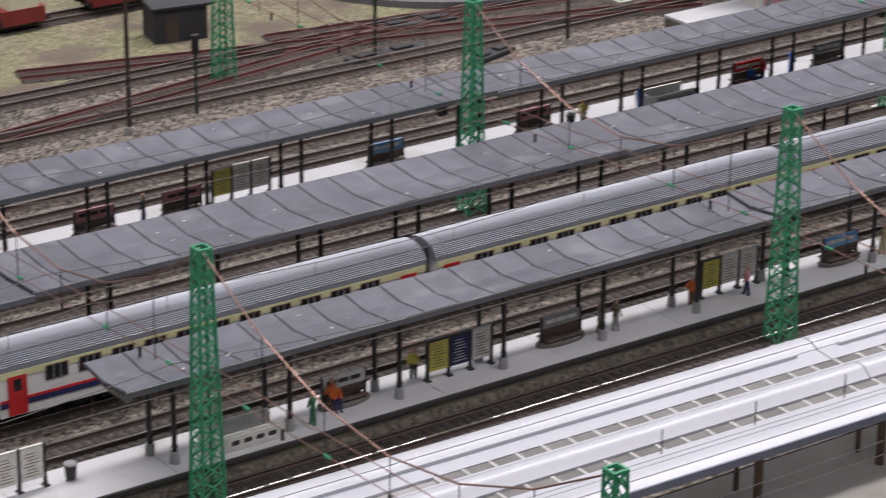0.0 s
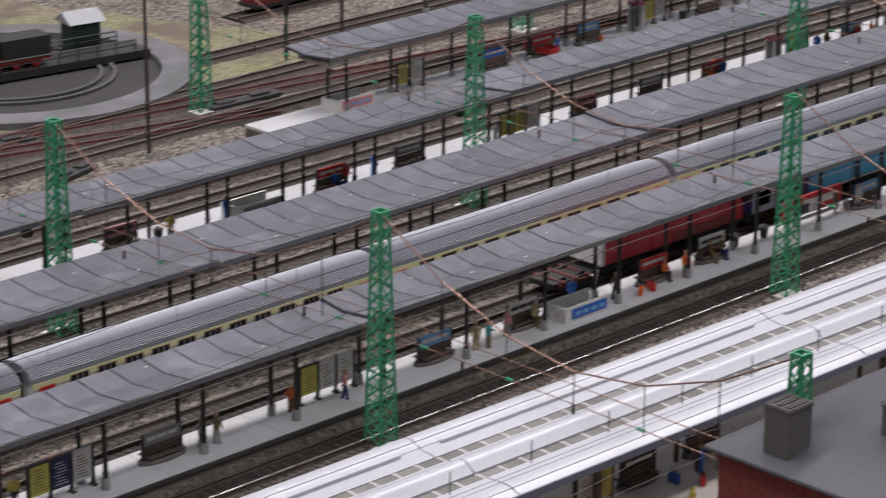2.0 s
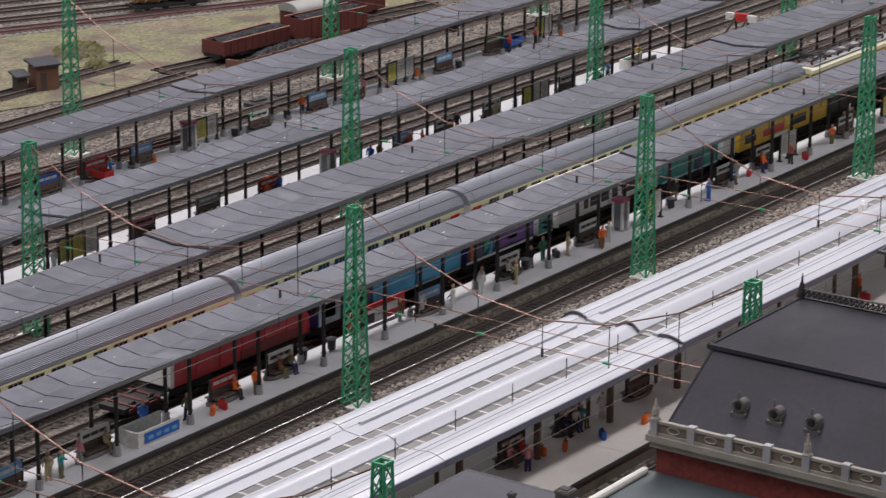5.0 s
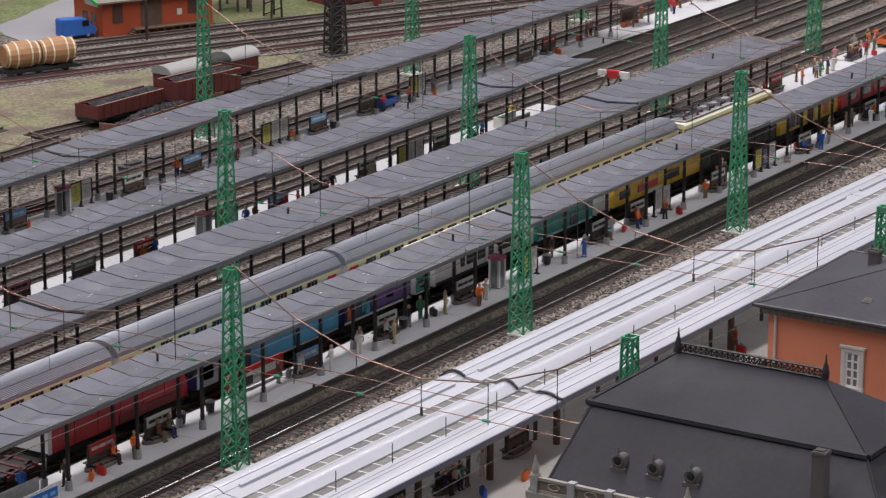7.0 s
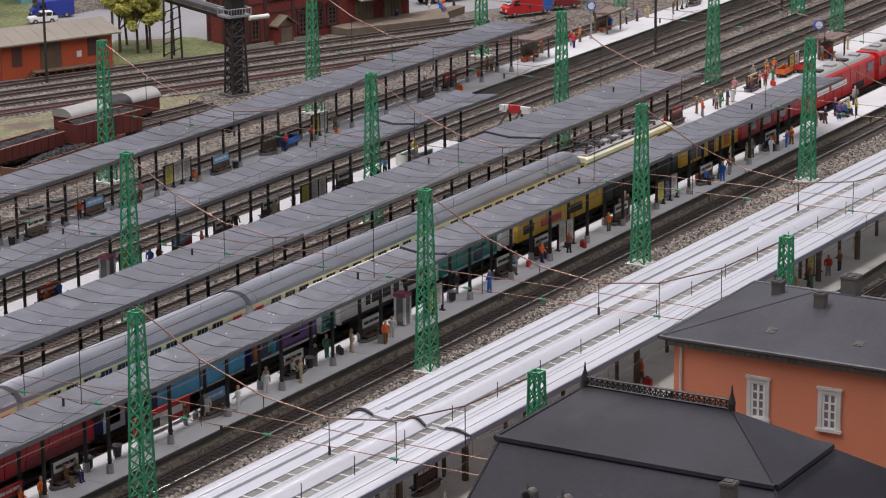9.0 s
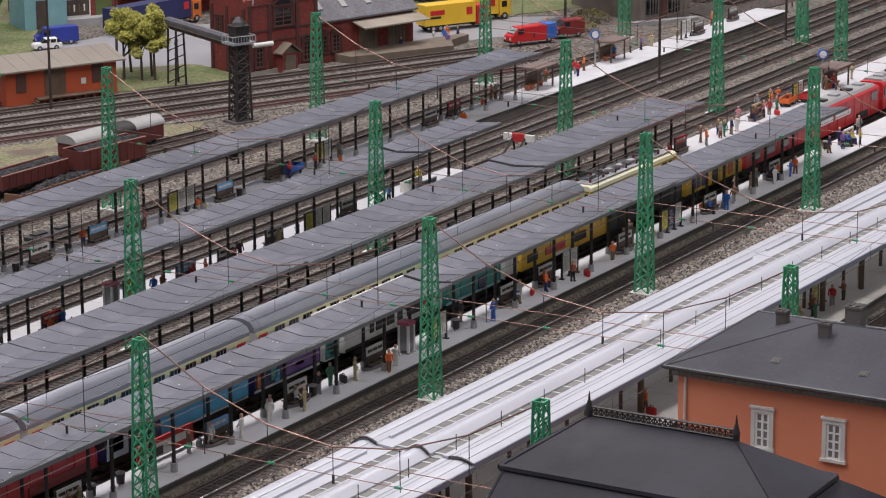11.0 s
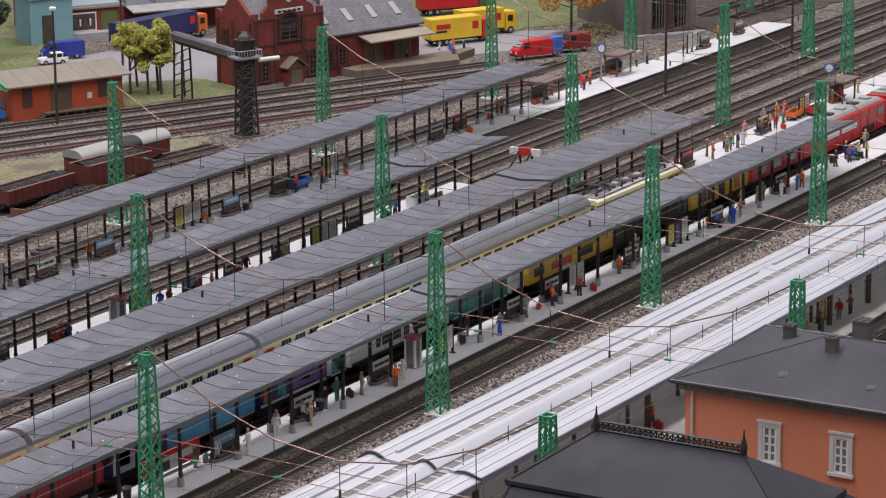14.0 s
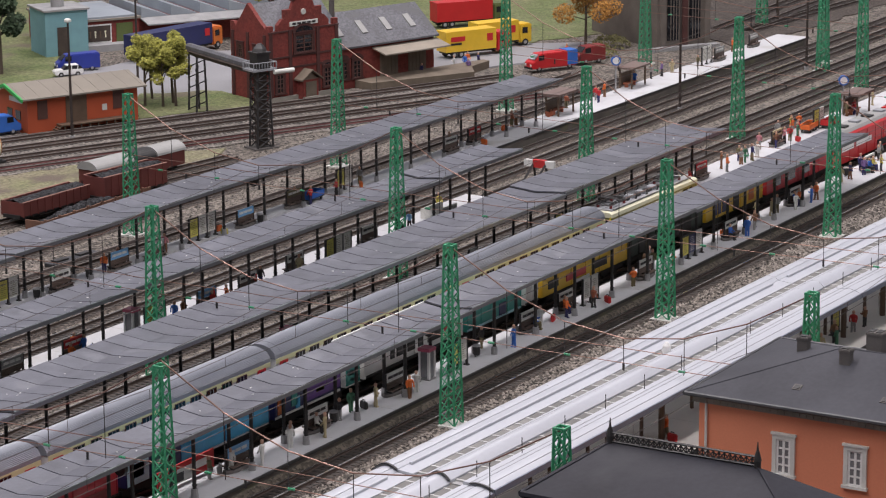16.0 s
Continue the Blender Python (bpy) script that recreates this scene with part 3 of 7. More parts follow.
for xa, xb in SECTIONS:
    zr = 69 if xa < -301 else 70.8
    shell("far_vault", vault(-113, -134, zr - 4.5, zr - 0.6, 4.6), xa, xb, M_WHITE, zr - 5.5)
    shell("gutter_strip", [(-134, zr - 1.0), (-147, zr - 2.0)], xa, xb, M_WHITE, zr - 3.4)
    shell("curb", [(-156.5, zr - 1.6), (-157, zr - 0.6), (-159.6, zr - 0.2)], xa, xb, M_WHITE, zr - 3.4)
    shell("mid_vault", vault(-160, -178, zr - 0.6, zr - 1.4, 4.6), xa, xb, M_WHITE, zr - 3.4)
    shell("near_strip", [(-188, zr - 1.4), (-188.6, zr - 0.6), (-193.5, zr - 0.6)], xa, xb, M_WHITE, zr - 3.4)
    shell("near_slab", vault(-194.5, -213.5, zr - 0.6, zr - 2.8, 1.8, 6), xa, xb, M_WHITE, zr - 4.5)
    # raised bar along the foot of the far vault, with open ends at the joints
    bm = BM()
    prism(bm, [(-136.8, zr - 1.6), (-134.6, zr - 1.6), (-134.6, zr + 0.5), (-135.4, zr + 0.9), (-136.8, zr + 0.7)], xa + 14, xb - 16)
    part("foot_bar", bm, M_WHITE, roof)
    bm = BM()
    prism(bm, [(-214.8, zr - 6.8), (-213.4, zr - 6.8), (-213.4, zr - 2.4), (-214.8, zr - 2.4)], xa, xb)
    part("fascia", bm, M_BLUEGREY, roof)
    for gy, gz in ((-160.1, -0.5), (-194.1, -0.9), (-199.5, -0.05), (-207.5, -0.75), (-120.2, 0.45), (-129.5, 1.45)):
        bm = BM()
        prism(bm, [(gy - 0.35, zr + gz - 1), (gy + 0.35, zr + gz - 1), (gy + 0.35, zr + gz + 0.3), (gy - 0.35, zr + gz + 0.3)], xa, xb)
        part("roof_batten", bm, M_SLABGREY if gy < -150 else M_WHITE, roof)
    for ya, yb in ((-156.5, -147), (-188, -178)):
        bm = BM()
        prism(bm, [(ya, zr - 4.6), (yb, zr - 4.6), (yb, zr - 3.6), (ya, zr - 3.6)], xa, xb)
        part("skylight_bed", bm, M_CONC, roof)
bm = BM()
prism(bm, [(0.5, -0.3), (9.2, -0.3), (9.2, 0.3), (0.5, 0.3)], 0.9, 15.7)
pane_mesh = mesh_of("skylight_pane", bm, M_GREYGLASS)
bm = BM()
prism(bm, [(0, -0.8), (9.7, -0.8), (9.7, 0.7), (0, 0.7)], -0.95, 0.95)
bar_mesh = mesh_of("glazing_bar", bm, M_PANEBAR)
for ya in (-156.6, -188.1):
    x = -1140
    while x < 990:
        for nm, me in (("skylight_pane", pane_mesh), ("glazing_bar", bar_mesh)):
            ob = new(nm, me)
            ob.location, ob.parent = V(x, ya, (69 if x < -301 else 70.8) - 2.9), roof
        x += 16.6
# glossy ribs that cross the vaults
for ya, yb, za, zb, rise in ((-114.5, -133, -4.2, -0.8, 4.6), (-161, -177, -0.7, -1.3, 4.4)):
    bm = BM()
    pts = vault(ya, yb, za, zb, rise)
    prism(bm, [(u, v - 0.5) for u, v in pts] + [(u, v + 0.22) for u, v in pts[::-1]], -0.5, 0.5)
    rib = mesh_of("roof_rib", bm, M_RIB)
    x = -1138
    while x < 990:
        ob = new("roof_rib", rib)
        ob.location, ob.parent = V(x, 0, 69 if x < -301 else 70.8), roof
        x += 16.6 * 2
# dark gaping joint between the two heights of roof
for pts in (vault(-113, -134, -2.4, 1.4, 4.6), vault(-160, -178, 1.4, 0.6, 4.6), vault(-194.5, -213.5, 1.4, -0.8, 1.8, 6)):
    bm = BM()
    prism(bm, [(u, v + 68.6) for u, v in pts] + [(u, v + 69.4) for u, v in pts[::-1]], -302.2, -300.2)
    part("end_seam", bm, M_IRON, roof)
# white roof vent
bm = BM()
rod(bm, (62, -158, 68), (62, -158, 76), 3.6, 12, 3.4)
rod(bm, (62, -158, 76), (62, -158, 79), 3.4, 12, 1.4)
part("roof_vent", bm, M_COACHW, roof)
for y in (-178, -160):
    bm = BM()
    rod(bm, (0, y, 12.3), (0, y, 66), 2.6 if y == -178 else 1.6, 8)
    one = mesh_of("post", bm, M_WOODP)
    for x in range(-1480, 1340, 88):
        ob = new("post", one)
        ob.location, ob.parent = V(x, 0, 0), roof
for x in range(-1030, 1000, 62):
    bm = BM()
    rod(bm, (x, -191, 66), (x, -191, 82), 0.35, 5)
    part("wire_stanchion", bm, M_IRON, roof)
bm = BM()
rod(bm, (-1480, -160, 64), (1340, -160, 64), 1.4, 4)
part("beam", bm, M_WOODP, roof)

# ---- catenary masts ----


def mast(h=154):
    root = thing("catenary_mast", "bright green lattice steel catenary mast on a pale base", "mast", "catenary masts")
    wb, wt = 7.0, 3.6
    for sx in (-1, 1):
        for sy in (-1, 1):
            bm = BM()
            rod(bm, (sx * wb, sy * wb, 1), (sx * wt, sy * wt, h), 1.15, 4)
            part("leg", bm, M_GREEN, root)
    k = 15
    for face in range(4):
        bm = BM()
        m = Matrix.Rotation(face * math.pi / 2, 4, "Z")
        for i in range(k):
            a, b = i / k, (i + 1) / k
            wa, wc = wb + (wt - wb) * a, wb + (wt - wb) * b
            for s in (-1, 1):
                rod(bm, (-s * wa, -wa, 1 + (h - 1) * a), (s * wc, -wc, 1 + (h - 1) * b), 0.62, 4)
        bmesh.ops.transform(bm, matrix=m, verts=bm.verts)
        part("lattice", bm, M_GREEN, root)
    bm = BM()
    for a, b, c, d in ((-4.3, 4.3, -4.3, -3.1), (-4.3, 4.3, 3.1, 4.3), (-4.3, -3.1, -3.1, 3.1), (3.1, 4.3, -3.1, 3.1)):
        box(bm, a, b, c, d, h - 1.2, h + 0.2)
    part("top_ring", bm, M_GREEN, root)
    bm = BM()
    box(bm, -11, 11, -11, 11, -0.5, 1.6)
    part("base", bm, M_PALE, root)
    return root


MAST = mast()
first = True
MASTS = {}
for row, fx, fy in (("a", lambda i: 386 * i if i > -2 else -779 + (i + 2) * 408, lambda i: -5 * i),
                    ("b", lambda i: -5 + 401 * i, lambda i: 299),
                    ("c", lambda i: 12 + 405 * i, lambda i: 648), ("d", lambda i: 390 * i, lambda i: -319 - 3 * i)):
    for i in range(-4, 6):
        x, y = fx(i), fy(i)
        MASTS[row, i] = (x, y)
        if first:
            MAST.matrix_basis = at(x, y, 0)
            first = False
        else:
            copy_thing(MAST, at(x, y, 0) @ Matrix.Diagonal((1, 1, 0.965 if (row, i) == ("a", -1) else 1, 1)))
for x, y in ((1700, 400), (1770, 430)):
    copy_thing(MAST, at(x, y, 0))

# ---- overhead wires ----


def cross_span(p, q, name="cross_span"):
    """The hung wires between two masts, with droppers and green insulators."""
    root = thing("cross_span_wire", "copper coloured cross-span wires with green insulators", "wire", "cross-span wires")
    n = 6
    zs = [152, 122, 103, 96, 103, 122, 152]
    pts = [(p[0] + (q[0] - p[0]) * i / n, p[1] + (q[1] - p[1]) * i / n, zs[i]) for i in range(n + 1)]
    bm = BM()
    tube(bm, pts, 0.58)
    part("hanger_wire", bm, M_COPPER, root)
    for z in (88, 76):
        bm = BM()
        rod(bm, (*p[:2], z), (*q[:2], z), 0.34, 5)
        part("span_wire", bm, M_COPPER, root)
    for a in pts[1:-1]:
        bm = BM()
        rod(bm, a, (a[0], a[1], 73), 0.35, 5)
        part("dropper", bm, M_IRON, root)
    for f in (0.12, 0.34, 0.66, 0.88):
        x, y = p[0] + (q[0] - p[0]) * f, p[1] + (q[1] - p[1]) * f
        bm = BM()
        for k in range(3):
            rod(bm, (x, y - 3 + 2 * k, 76), (x, y - 1.6 + 2 * k, 76), 1.05, 8)
        part("insulator", bm, M_GREEN, root, "green ribbed insulator")
    for f in (0.22, 0.5, 0.78):
        x, y = p[0] + (q[0] - p[0]) * f, p[1] + (q[1] - p[1]) * f
        bm = BM()
        rod(bm, (x, y, 70), (x, y, 76), 1.0, 8)
        part("wire_clamp", bm, M_IRON, root)


for i in range(-4, 5):
    cross_span(MASTS["a", i], MASTS["b", i])
    cross_span(MASTS["b", i], MASTS["c", i])
    cross_span(MASTS["d", i], MASTS["a", i])

for y in (23, 120, 172, 290, 335, 447, 490, -245):
    root = thing("contact_wire", "thin dark overhead contact wire above a track", "wire", "contact wires")
    bm = BM()
    rod(bm, (-2000, y, 71), (2200, y, 71), 0.28, 4)
    part("lower_wire", bm, M_WIRE, root)
    for i in range(-4, 5):
        bm = BM()
        a = 400 * i
        tube(bm, [(a + 50 * k, y, 88 - 40 * k / 8 * (1 - k / 8)) for k in range(9)], 0.26, 4)
        wire = part("messenger_wire", bm, M_WIRE, root)
        for k in (1, 3, 5, 7):
            f = k / 8
            bm = BM()
            rod(bm, (a + 400 * f, y, 71), (a + 400 * f, y, 88 - 40 * f * (1 - f)), 0.2, 4)
            part("dropper", bm, M_WIRE, wire)

# ---- silver passenger train ----


def wheelset(root, x, y, n=2, pitch=26, z=5.2):
    bm = BM()
    box(bm, x - pitch * n / 2 - 2, x + pitch * n / 2 + 2, y - 12, y + 12, z + 4, z + 8)
    bogie = part("bogie", bm, M_DARK, root)
    for i in range(n):
        for s in (-1, 1):
            bm = BM()
            cx = x + (i - (n - 1) / 2) * pitch
            rod(bm, (cx, y + s * 7.6, z + 5.2), (cx, y + s * 9.6, z + 5.2), 5.2, 14)
            part("wheel", bm, M_DARK, bogie)


def coach(x, y=172):
    root = thing("passenger_coach", "silver passenger coach with ribbed roof and yellow line above dark windows", "railway coach", "silver coaches", at=(x, y, 1.5))
    L = 297
    bm = BM()
    prism(bm, [(-16, 12), (16, 12), (16.3, 26), (16, 40), (-16, 40), (-16.3, 26)], 3, L)
    body = part("body", bm, M_COACHW, root)
    prof = []
    k = 64
    for i in range(k + 1):
        a = math.pi * i / k
        r = 0.62 if (i % 2 and 4 < i < k - 4) else 0
        prof.append((-(16.4 + r) * math.cos(a), 40 + (11.5 + r) * max(0.0, math.sin(a)) ** 0.85))
    bm = BM()
    prism(bm, prof[::-1] + [], 11, L - 8)
    ob = part("roof", bm, M_SILVER, root, "ribbed silver roof")
    for a, b in ((2, 11), (L - 8, L + 1)):
        bm = BM()
        prism(bm, [(-y0 * 0.985, 40 + (z0 - 40) * 0.97) for y0, z0 in prof], a, b)
        part("roof_end", bm, M_SILVER, root)
    for s in (-1, 1):
        y1, y2 = (-16.9, -16.2) if s < 0 else (16.2, 16.9)
        bm = BM()
        box(bm, 3, L, y1, y2, 36, 40)
        part("yellow_line", bm, M_YELLOW, body)
        bm = BM()
        box(bm, 3, L, y1, y2, 18.2, 21.5)
        part("blue_stripe", bm, M_NAVY, body)
        bm = BM()
        box(bm, 3, L, y1, y2, 21.5, 23)
        part("red_stripe", bm, M_RED, body)
        for i in range(11):
            wx = 32 + i * 21.6
            bm = BM()
            box(bm, wx, wx + 14.5, y1 * 1.01, y2 * 1.01, 29.6, 38.6)
            w = part("window", bm, M_CASEDK, body)
            bm = BM()
            box(bm, wx + 0.9, wx + 13.6, y1 * 1.02, y2 * 1.02, 30.3, 37.9)
            part("pane", bm, M_WINDOW, w)
            bm = BM()
            for b in (4.8, 9.2):
                box(bm, wx + b, wx + b + 0.5, y1 * 1.03, y2 * 1.03, 30, 38.1)
            part("window_bar", bm, M_CONC, w)
        for dx in (8, L - 19):
            bm = BM()
            box(bm, dx, dx + 12, y1 * 1.02, y2 * 1.02, 13, 37)
            d = part("door", bm, M_RED, body, "red coach door")
            bm = BM()
            box(bm, dx + 3.5, dx + 8.5, y1 * 1.035, y2 * 1.035, 28, 35)
            part("door_window", bm, M_WINDOW, d)
    for a in (-1.5, L):
        bm = BM()
        box(bm, a, a + 3, -8, 8, 14, 47)
        part("gangway", bm, M_DARK, root)
    bm = BM()
    box(bm, 70, 230, -12, 12, 7, 12)
    for i in range(7):
        box(bm, 76 + i * 22, 90 + i * 22, -14, 14, 7.5, 12)
    part("underframe", bm, M_DARK, root)
    wheelset(root, 45, 0)
    wheelset(root, L - 45, 0)
    return root


X0 = 575
car = coach(X0 - 303)
for i in range(2, 8):
    copy_thing(car, at(X0 - 303 * i, 172, 1.5))

loco = thing("electric_locomotive", "olive-gold electric locomotive with cream sides and folded black pantographs", "locomotive", at=(580, 172, 1.0))
bm = BM()
prism(bm, [(-16, 11), (16, 11), (16, 39), (-16, 39)], 12, 200)
body = part("body", bm, M_GOLD, loco)
for x0, x1 in ((0, 12), (200, 212)):
    bm = BM()
    vs = box(bm, x0, x1, -16, 16, 11, 39)
    for v in vs:
        end = v.co.x < 1 * MM if x0 == 0 else v.co.x > 211 * MM
        if end and v.co.z > 0.03:
            v.co.x += (6 if x0 == 0 else -6) * MM
            v.co.y *= 0.9
    cab = part("cab", bm, M_GOLD, loco)
    s = 1 if x0 == 0 else -1
    for y in (-8, 8):
        bm = BM()
        rod(bm, (x0 + (1.5 if s > 0 else 10.5), y, 25), (x0 + (4.3 if s > 0 else 7.7), y * 0.95, 36), 5.2, 4)
        part("windscreen", bm, M_WINDOW, cab)
    for y in (-15.6, 0, 15.6):
        bm = BM()
        rod(bm, (x0 + (0.2 if s > 0 else 11.8), y, 22), (x0 + (5 if s > 0 else 7), y * 0.92, 39), 0.9, 4)
        part("window_pillar", bm, M_YELLOW2, cab)
    bm = BM()
    box(bm, x0 + (-1.2 if s > 0 else 11), x0 + (1 if s > 0 else 13.2), -14, 14, 14, 22)
    part("yellow_front", bm, M_YELLOW2, cab)
bm = BM()
prism(bm, [(-16.4, 38.2), (16.4, 38.2), (15.6, 41.6), (13.2, 43.4), (-13.2, 43.4), (-15.6, 41.6)], 5, 207)
part("roof_edge", bm, M_CREAM, loco, "cream roof shoulder")
bm = BM()
prism(bm, [(-12.6, 43.2), (12.6, 43.2), (11.6, 44.8), (-11.6, 44.8)], 12, 200)
part("roof", bm, M_GREYROOF, loco)
for s in (-1, 1):
    bm = BM()
    box(bm, 46, 168, s * 16.3 - 0.3, s * 16.3 + 0.3, 24, 36)
    part("side_panel", bm, M_COACHW, body, "white side panel")
    for wx in (16, 24, 34, 172, 188):
        bm = BM()
        box(bm, wx, wx + (5 if wx < 30 or wx > 180 else 10), s * 16.5 - 0.3, s * 16.5 + 0.3, 27, 36)
        part("window", bm, M_WINDOW, body)
for x, way in ((34, 1), (164, -1)):
    bm = BM()
    for y in (-7.5, 7.5):
        rod(bm, (x - 17, y, 48), (x + 17, y, 48), 0.8, 4)
    for dx in (-16, 0, 16):
        rod(bm, (x + dx, -7.5, 48), (x + dx, 7.5, 48), 0.8, 4)
    pan = part("pantograph", bm, M_IRON, loco, "folded black pantograph")
    for y in (-7, 7):
        bm = BM()
        tube(bm, [(x - 16 * way, y, 48.8), (x + 15 * way, y * 0.85, 51.2), (x - 9 * way, y * 1.05, 54)], 0.85, 6)
        part("arm", bm, M_IRON, pan)
    bm = BM()
    rod(bm, (x + 15 * way, -6, 51.2), (x + 15 * way, 6, 51.2), 0.8, 6)
    rod(bm, (x + 4 * way, -6.6, 52.4), (x + 8 * way, 6.4, 51.8), 0.6, 5)
    part("cross_brace", bm, M_IRON, pan)
    for k in (0, 3.0):
        bm = BM()
        tube(bm, [(x + (-10 + k) * way, -15, 52.4), (x + (-10 + k) * way, -11, 54.6), (x + (-10 + k) * way, 11, 54.6), (x + (-10 + k) * way, 15, 52.4)], 0.75, 6)
        part("contact_strip", bm, M_IRON, pan)
    for dx in (-15, 15):
        for y in (-7.5, 7.5):
            bm = BM()
            for k in range(3):
                rod(bm, (x + dx, y, 44.7 + k), (x + dx, y, 45.5 + k), 1.5, 8)
            part("insulator", bm, M_DKRED, pan)
for i, x in enumerate((60, 72, 82, 97, 110, 122, 134)):
    bm = BM()
    box(bm, x, x + 6 + 2 * (i % 3), -6, 3 + i % 2, 44.7, 47.2 + 0.8 * (i % 2))
    bmesh.ops.bevel(bm, geom=bm.edges[:], offset=0.4 * MM, segments=1, affect="EDGES")
    part("roof_equipment", bm, M_GREYROOF if i % 2 else M_IRON, loco)
    bm = BM()
    lump(bm, [(44.6, 1.5), (45.6, 1.5), (46, 0.9), (48.8, 0.9), (49.2, 1.5), (50.4, 1.4)], 8, 1.0)
    bmesh.ops.translate(bm, verts=bm.verts, vec=V(x + 2, -9 if i % 2 else 9, 0))
    part("post_insulator", bm, M_IRON, loco)
for y in (-9, 9):
    bm = BM()
    rod(bm, (50, y, 50), (148, y, 50), 0.45, 5)
    part("busbar", bm, M_COPPER, loco)
for y in (-12, 12):
    bm = BM()
    box(bm, 16, 196, y - 1.2, y + 1.2, 44.6, 45.4)
    part("roof_walkway", bm, M_CONC, loco)
bm = BM()
box(bm, 60, 150, -12, 12, 6, 11)
part("underframe", bm, M_DARK, loco)
wheelset(loco, 40, 0, 2, 32)
wheelset(loco, 172, 0, 2, 32)

# ---- standing wagons at the platform ----


def wagon(x0, x1, top, colour, label, panels=(), y=120, category="goods wagon", floor=16.5):
    L = x1 - x0
    root = thing("goods_wagon", label, category, "standing wagons", at=(x0, y, 0))
    bm = BM()
    prism(bm, [(-16, floor), (16, floor), (16.2, top - 3), (13, top), (-13, top), (-16.2, top - 3)], 2, L - 2)
    body = part("body", bm, colour, root)
    for a, b, z0, z1, m, nm in panels:
        z0, z1 = max(z0, floor + 0.4), max(z1, floor + 2.4)
        for s in (-1, 1):
            bm = BM()
            box(bm, a, b, s * 16.5 - 0.35, s * 16.5 + 0.35, z0, z1)
            part(nm, bm, m, body)
    if category == "locomotive":
        bm = BM()
        prism(bm, [(-14, top - 0.6), (14, top - 0.6), (11, top + 2.4), (-11, top + 2.4)], 10, L - 10)
        lr = part("loco_roof", bm, M_GREYROOF2, root)
        for k in range(5):
            bm = BM()
            box(bm, 24 + k * (L - 60) / 4, 36 + k * (L - 60) / 4, -6, 6, top + 2.2, top + 4.6)
            part("roof_equipment", bm, M_IRON if k % 2 else M_GREYROOF, lr)
    n = max(2, int(L / 26))
    for i in range(n + 1):
        bm = BM()
        x = 3 + (L - 6) * i / n
        box(bm, x - 0.5, x + 0.5, -16.7, 16.7, floor + 0.2, top - 4)
        part("rib", bm, colour, body)
    bm = BM()
    box(bm, 3, L - 3, -11, 11, floor - 3.4, floor)
    part("underframe", bm, M_DARK, root)
    for x in (26, L - 26):
        wheelset(root, x, 0, 2, 22)
    for x in (-2.5, L - 1):
        bm = BM()
        rod(bm, (x, -9, 12), (x + 3.5, -9, 12), 1.6, 8)
        rod(bm, (x, 9, 12), (x + 3.5, 9, 12), 1.6, 8)
        part("buffer", bm, M_DARK, root)
    return root


flat = thing("flat_wagon", "low red flat wagon with empty bed", "goods wagon", at=(-514, 120, 0))
bm = BM()
box(bm, 0, 36, -14, 14, 9.5, 12)
for i in range(3):
    box(bm, 3 + i * 13, 6 + i * 13, -15, 15, 12, 14)
part("bed", bm, M_BEDRED, flat)
wheelset(flat, 18, 0, 2, 20)
red_box = wagon(-473, -312, 40, M_FIRSTRED, "dark red box wagon with white end", [(-1, 3, 12, 38, M_COACHW, "white_end"), (12, 70, 34.4, 36, M_DKRED, "dark_band"), (78, 150, 16, 24, M_DKRED, "lower_panel")])
bm = BM()
prism(bm, [(-15.6, 17), (15.6, 17), (15.8, 36.6), (12.6, 39.4), (-12.6, 39.4), (-15.8, 36.6)], 0.8, 2.2)
part("end_wall", bm, M_COACHW, red_box, "white end wall")
wagon(-306, -112, 41, M_NAVY, "dark blue advertising wagon with bright cyan pictures",
      [(3, 30, 17, 37, M_LTBLUE, "pale_panel"), (7, 24, 22, 33, M_BLUE, "picture_panel"), (34, 64, 17, 36, M_TEAL, "teal_panel"),
       (72, 128, 18, 37, M_SKY, "cyan_panel"), (131, 190, 18, 37, M_SKY, "cyan_panel"), (72, 190, 37.4, 38.6, M_COACHW, "white_frame"),
       (72, 190, 16.9, 17.8, M_COACHW, "white_frame")])
wagon(-108, -6, 41, M_NAVY, "near-black wagon with orange, green and violet pictures",
      [(6, 13, 20, 32, M_ORANGE, "orange_patch"), (9, 17, 27, 36, M_ORANGE, "orange_patch"), (26, 34, 22, 35, M_TEAL, "green_patch"), (32, 38, 19, 29, M_SKY, "blue_patch"),
       (44, 98, 21, 33, M_PURPLE, "violet_band"), (62, 74, 25, 28, M_YELLOW2, "yellow_mark"), (2, 98, 17, 17.8, M_COACHW, "white_frame")])
wagon(-2, 24, 41, M_COACHW, "white framed wagon with a teal picture", [(2, 23, 18, 36, M_TEAL, "teal_panel"), (4, 20, 26, 30, M_LTBLUE, "pale_streak"), (8, 22, 21, 23.5, M_LTBLUE, "pale_streak")])
wagon(27, 196, 41, M_COACHW, "white wagon with black lettering bars and red square", [(44, 50, 24, 34, M_DARK, "lettering_bar"), (54, 66, 24, 33, M_DARK, "lettering_bar"), (72, 84, 24, 33, M_DARK, "lettering_bar"), (90, 98, 24, 34, M_DARK, "lettering_bar"), (106, 130, 24, 32, M_DARK, "lettering_bar"), (134, 142, 25, 35, M_RED, "red_square"), (4, 160, 12, 16, M_DARK, "lower_band")])
wagon(200, 304, 41, M_TEAL, "teal wagon with a dark round emblem", [(60, 72, 18, 30, M_NAVY, "emblem"), (2, 100, 12, 15, M_LTBLUE, "lower_stripe")])
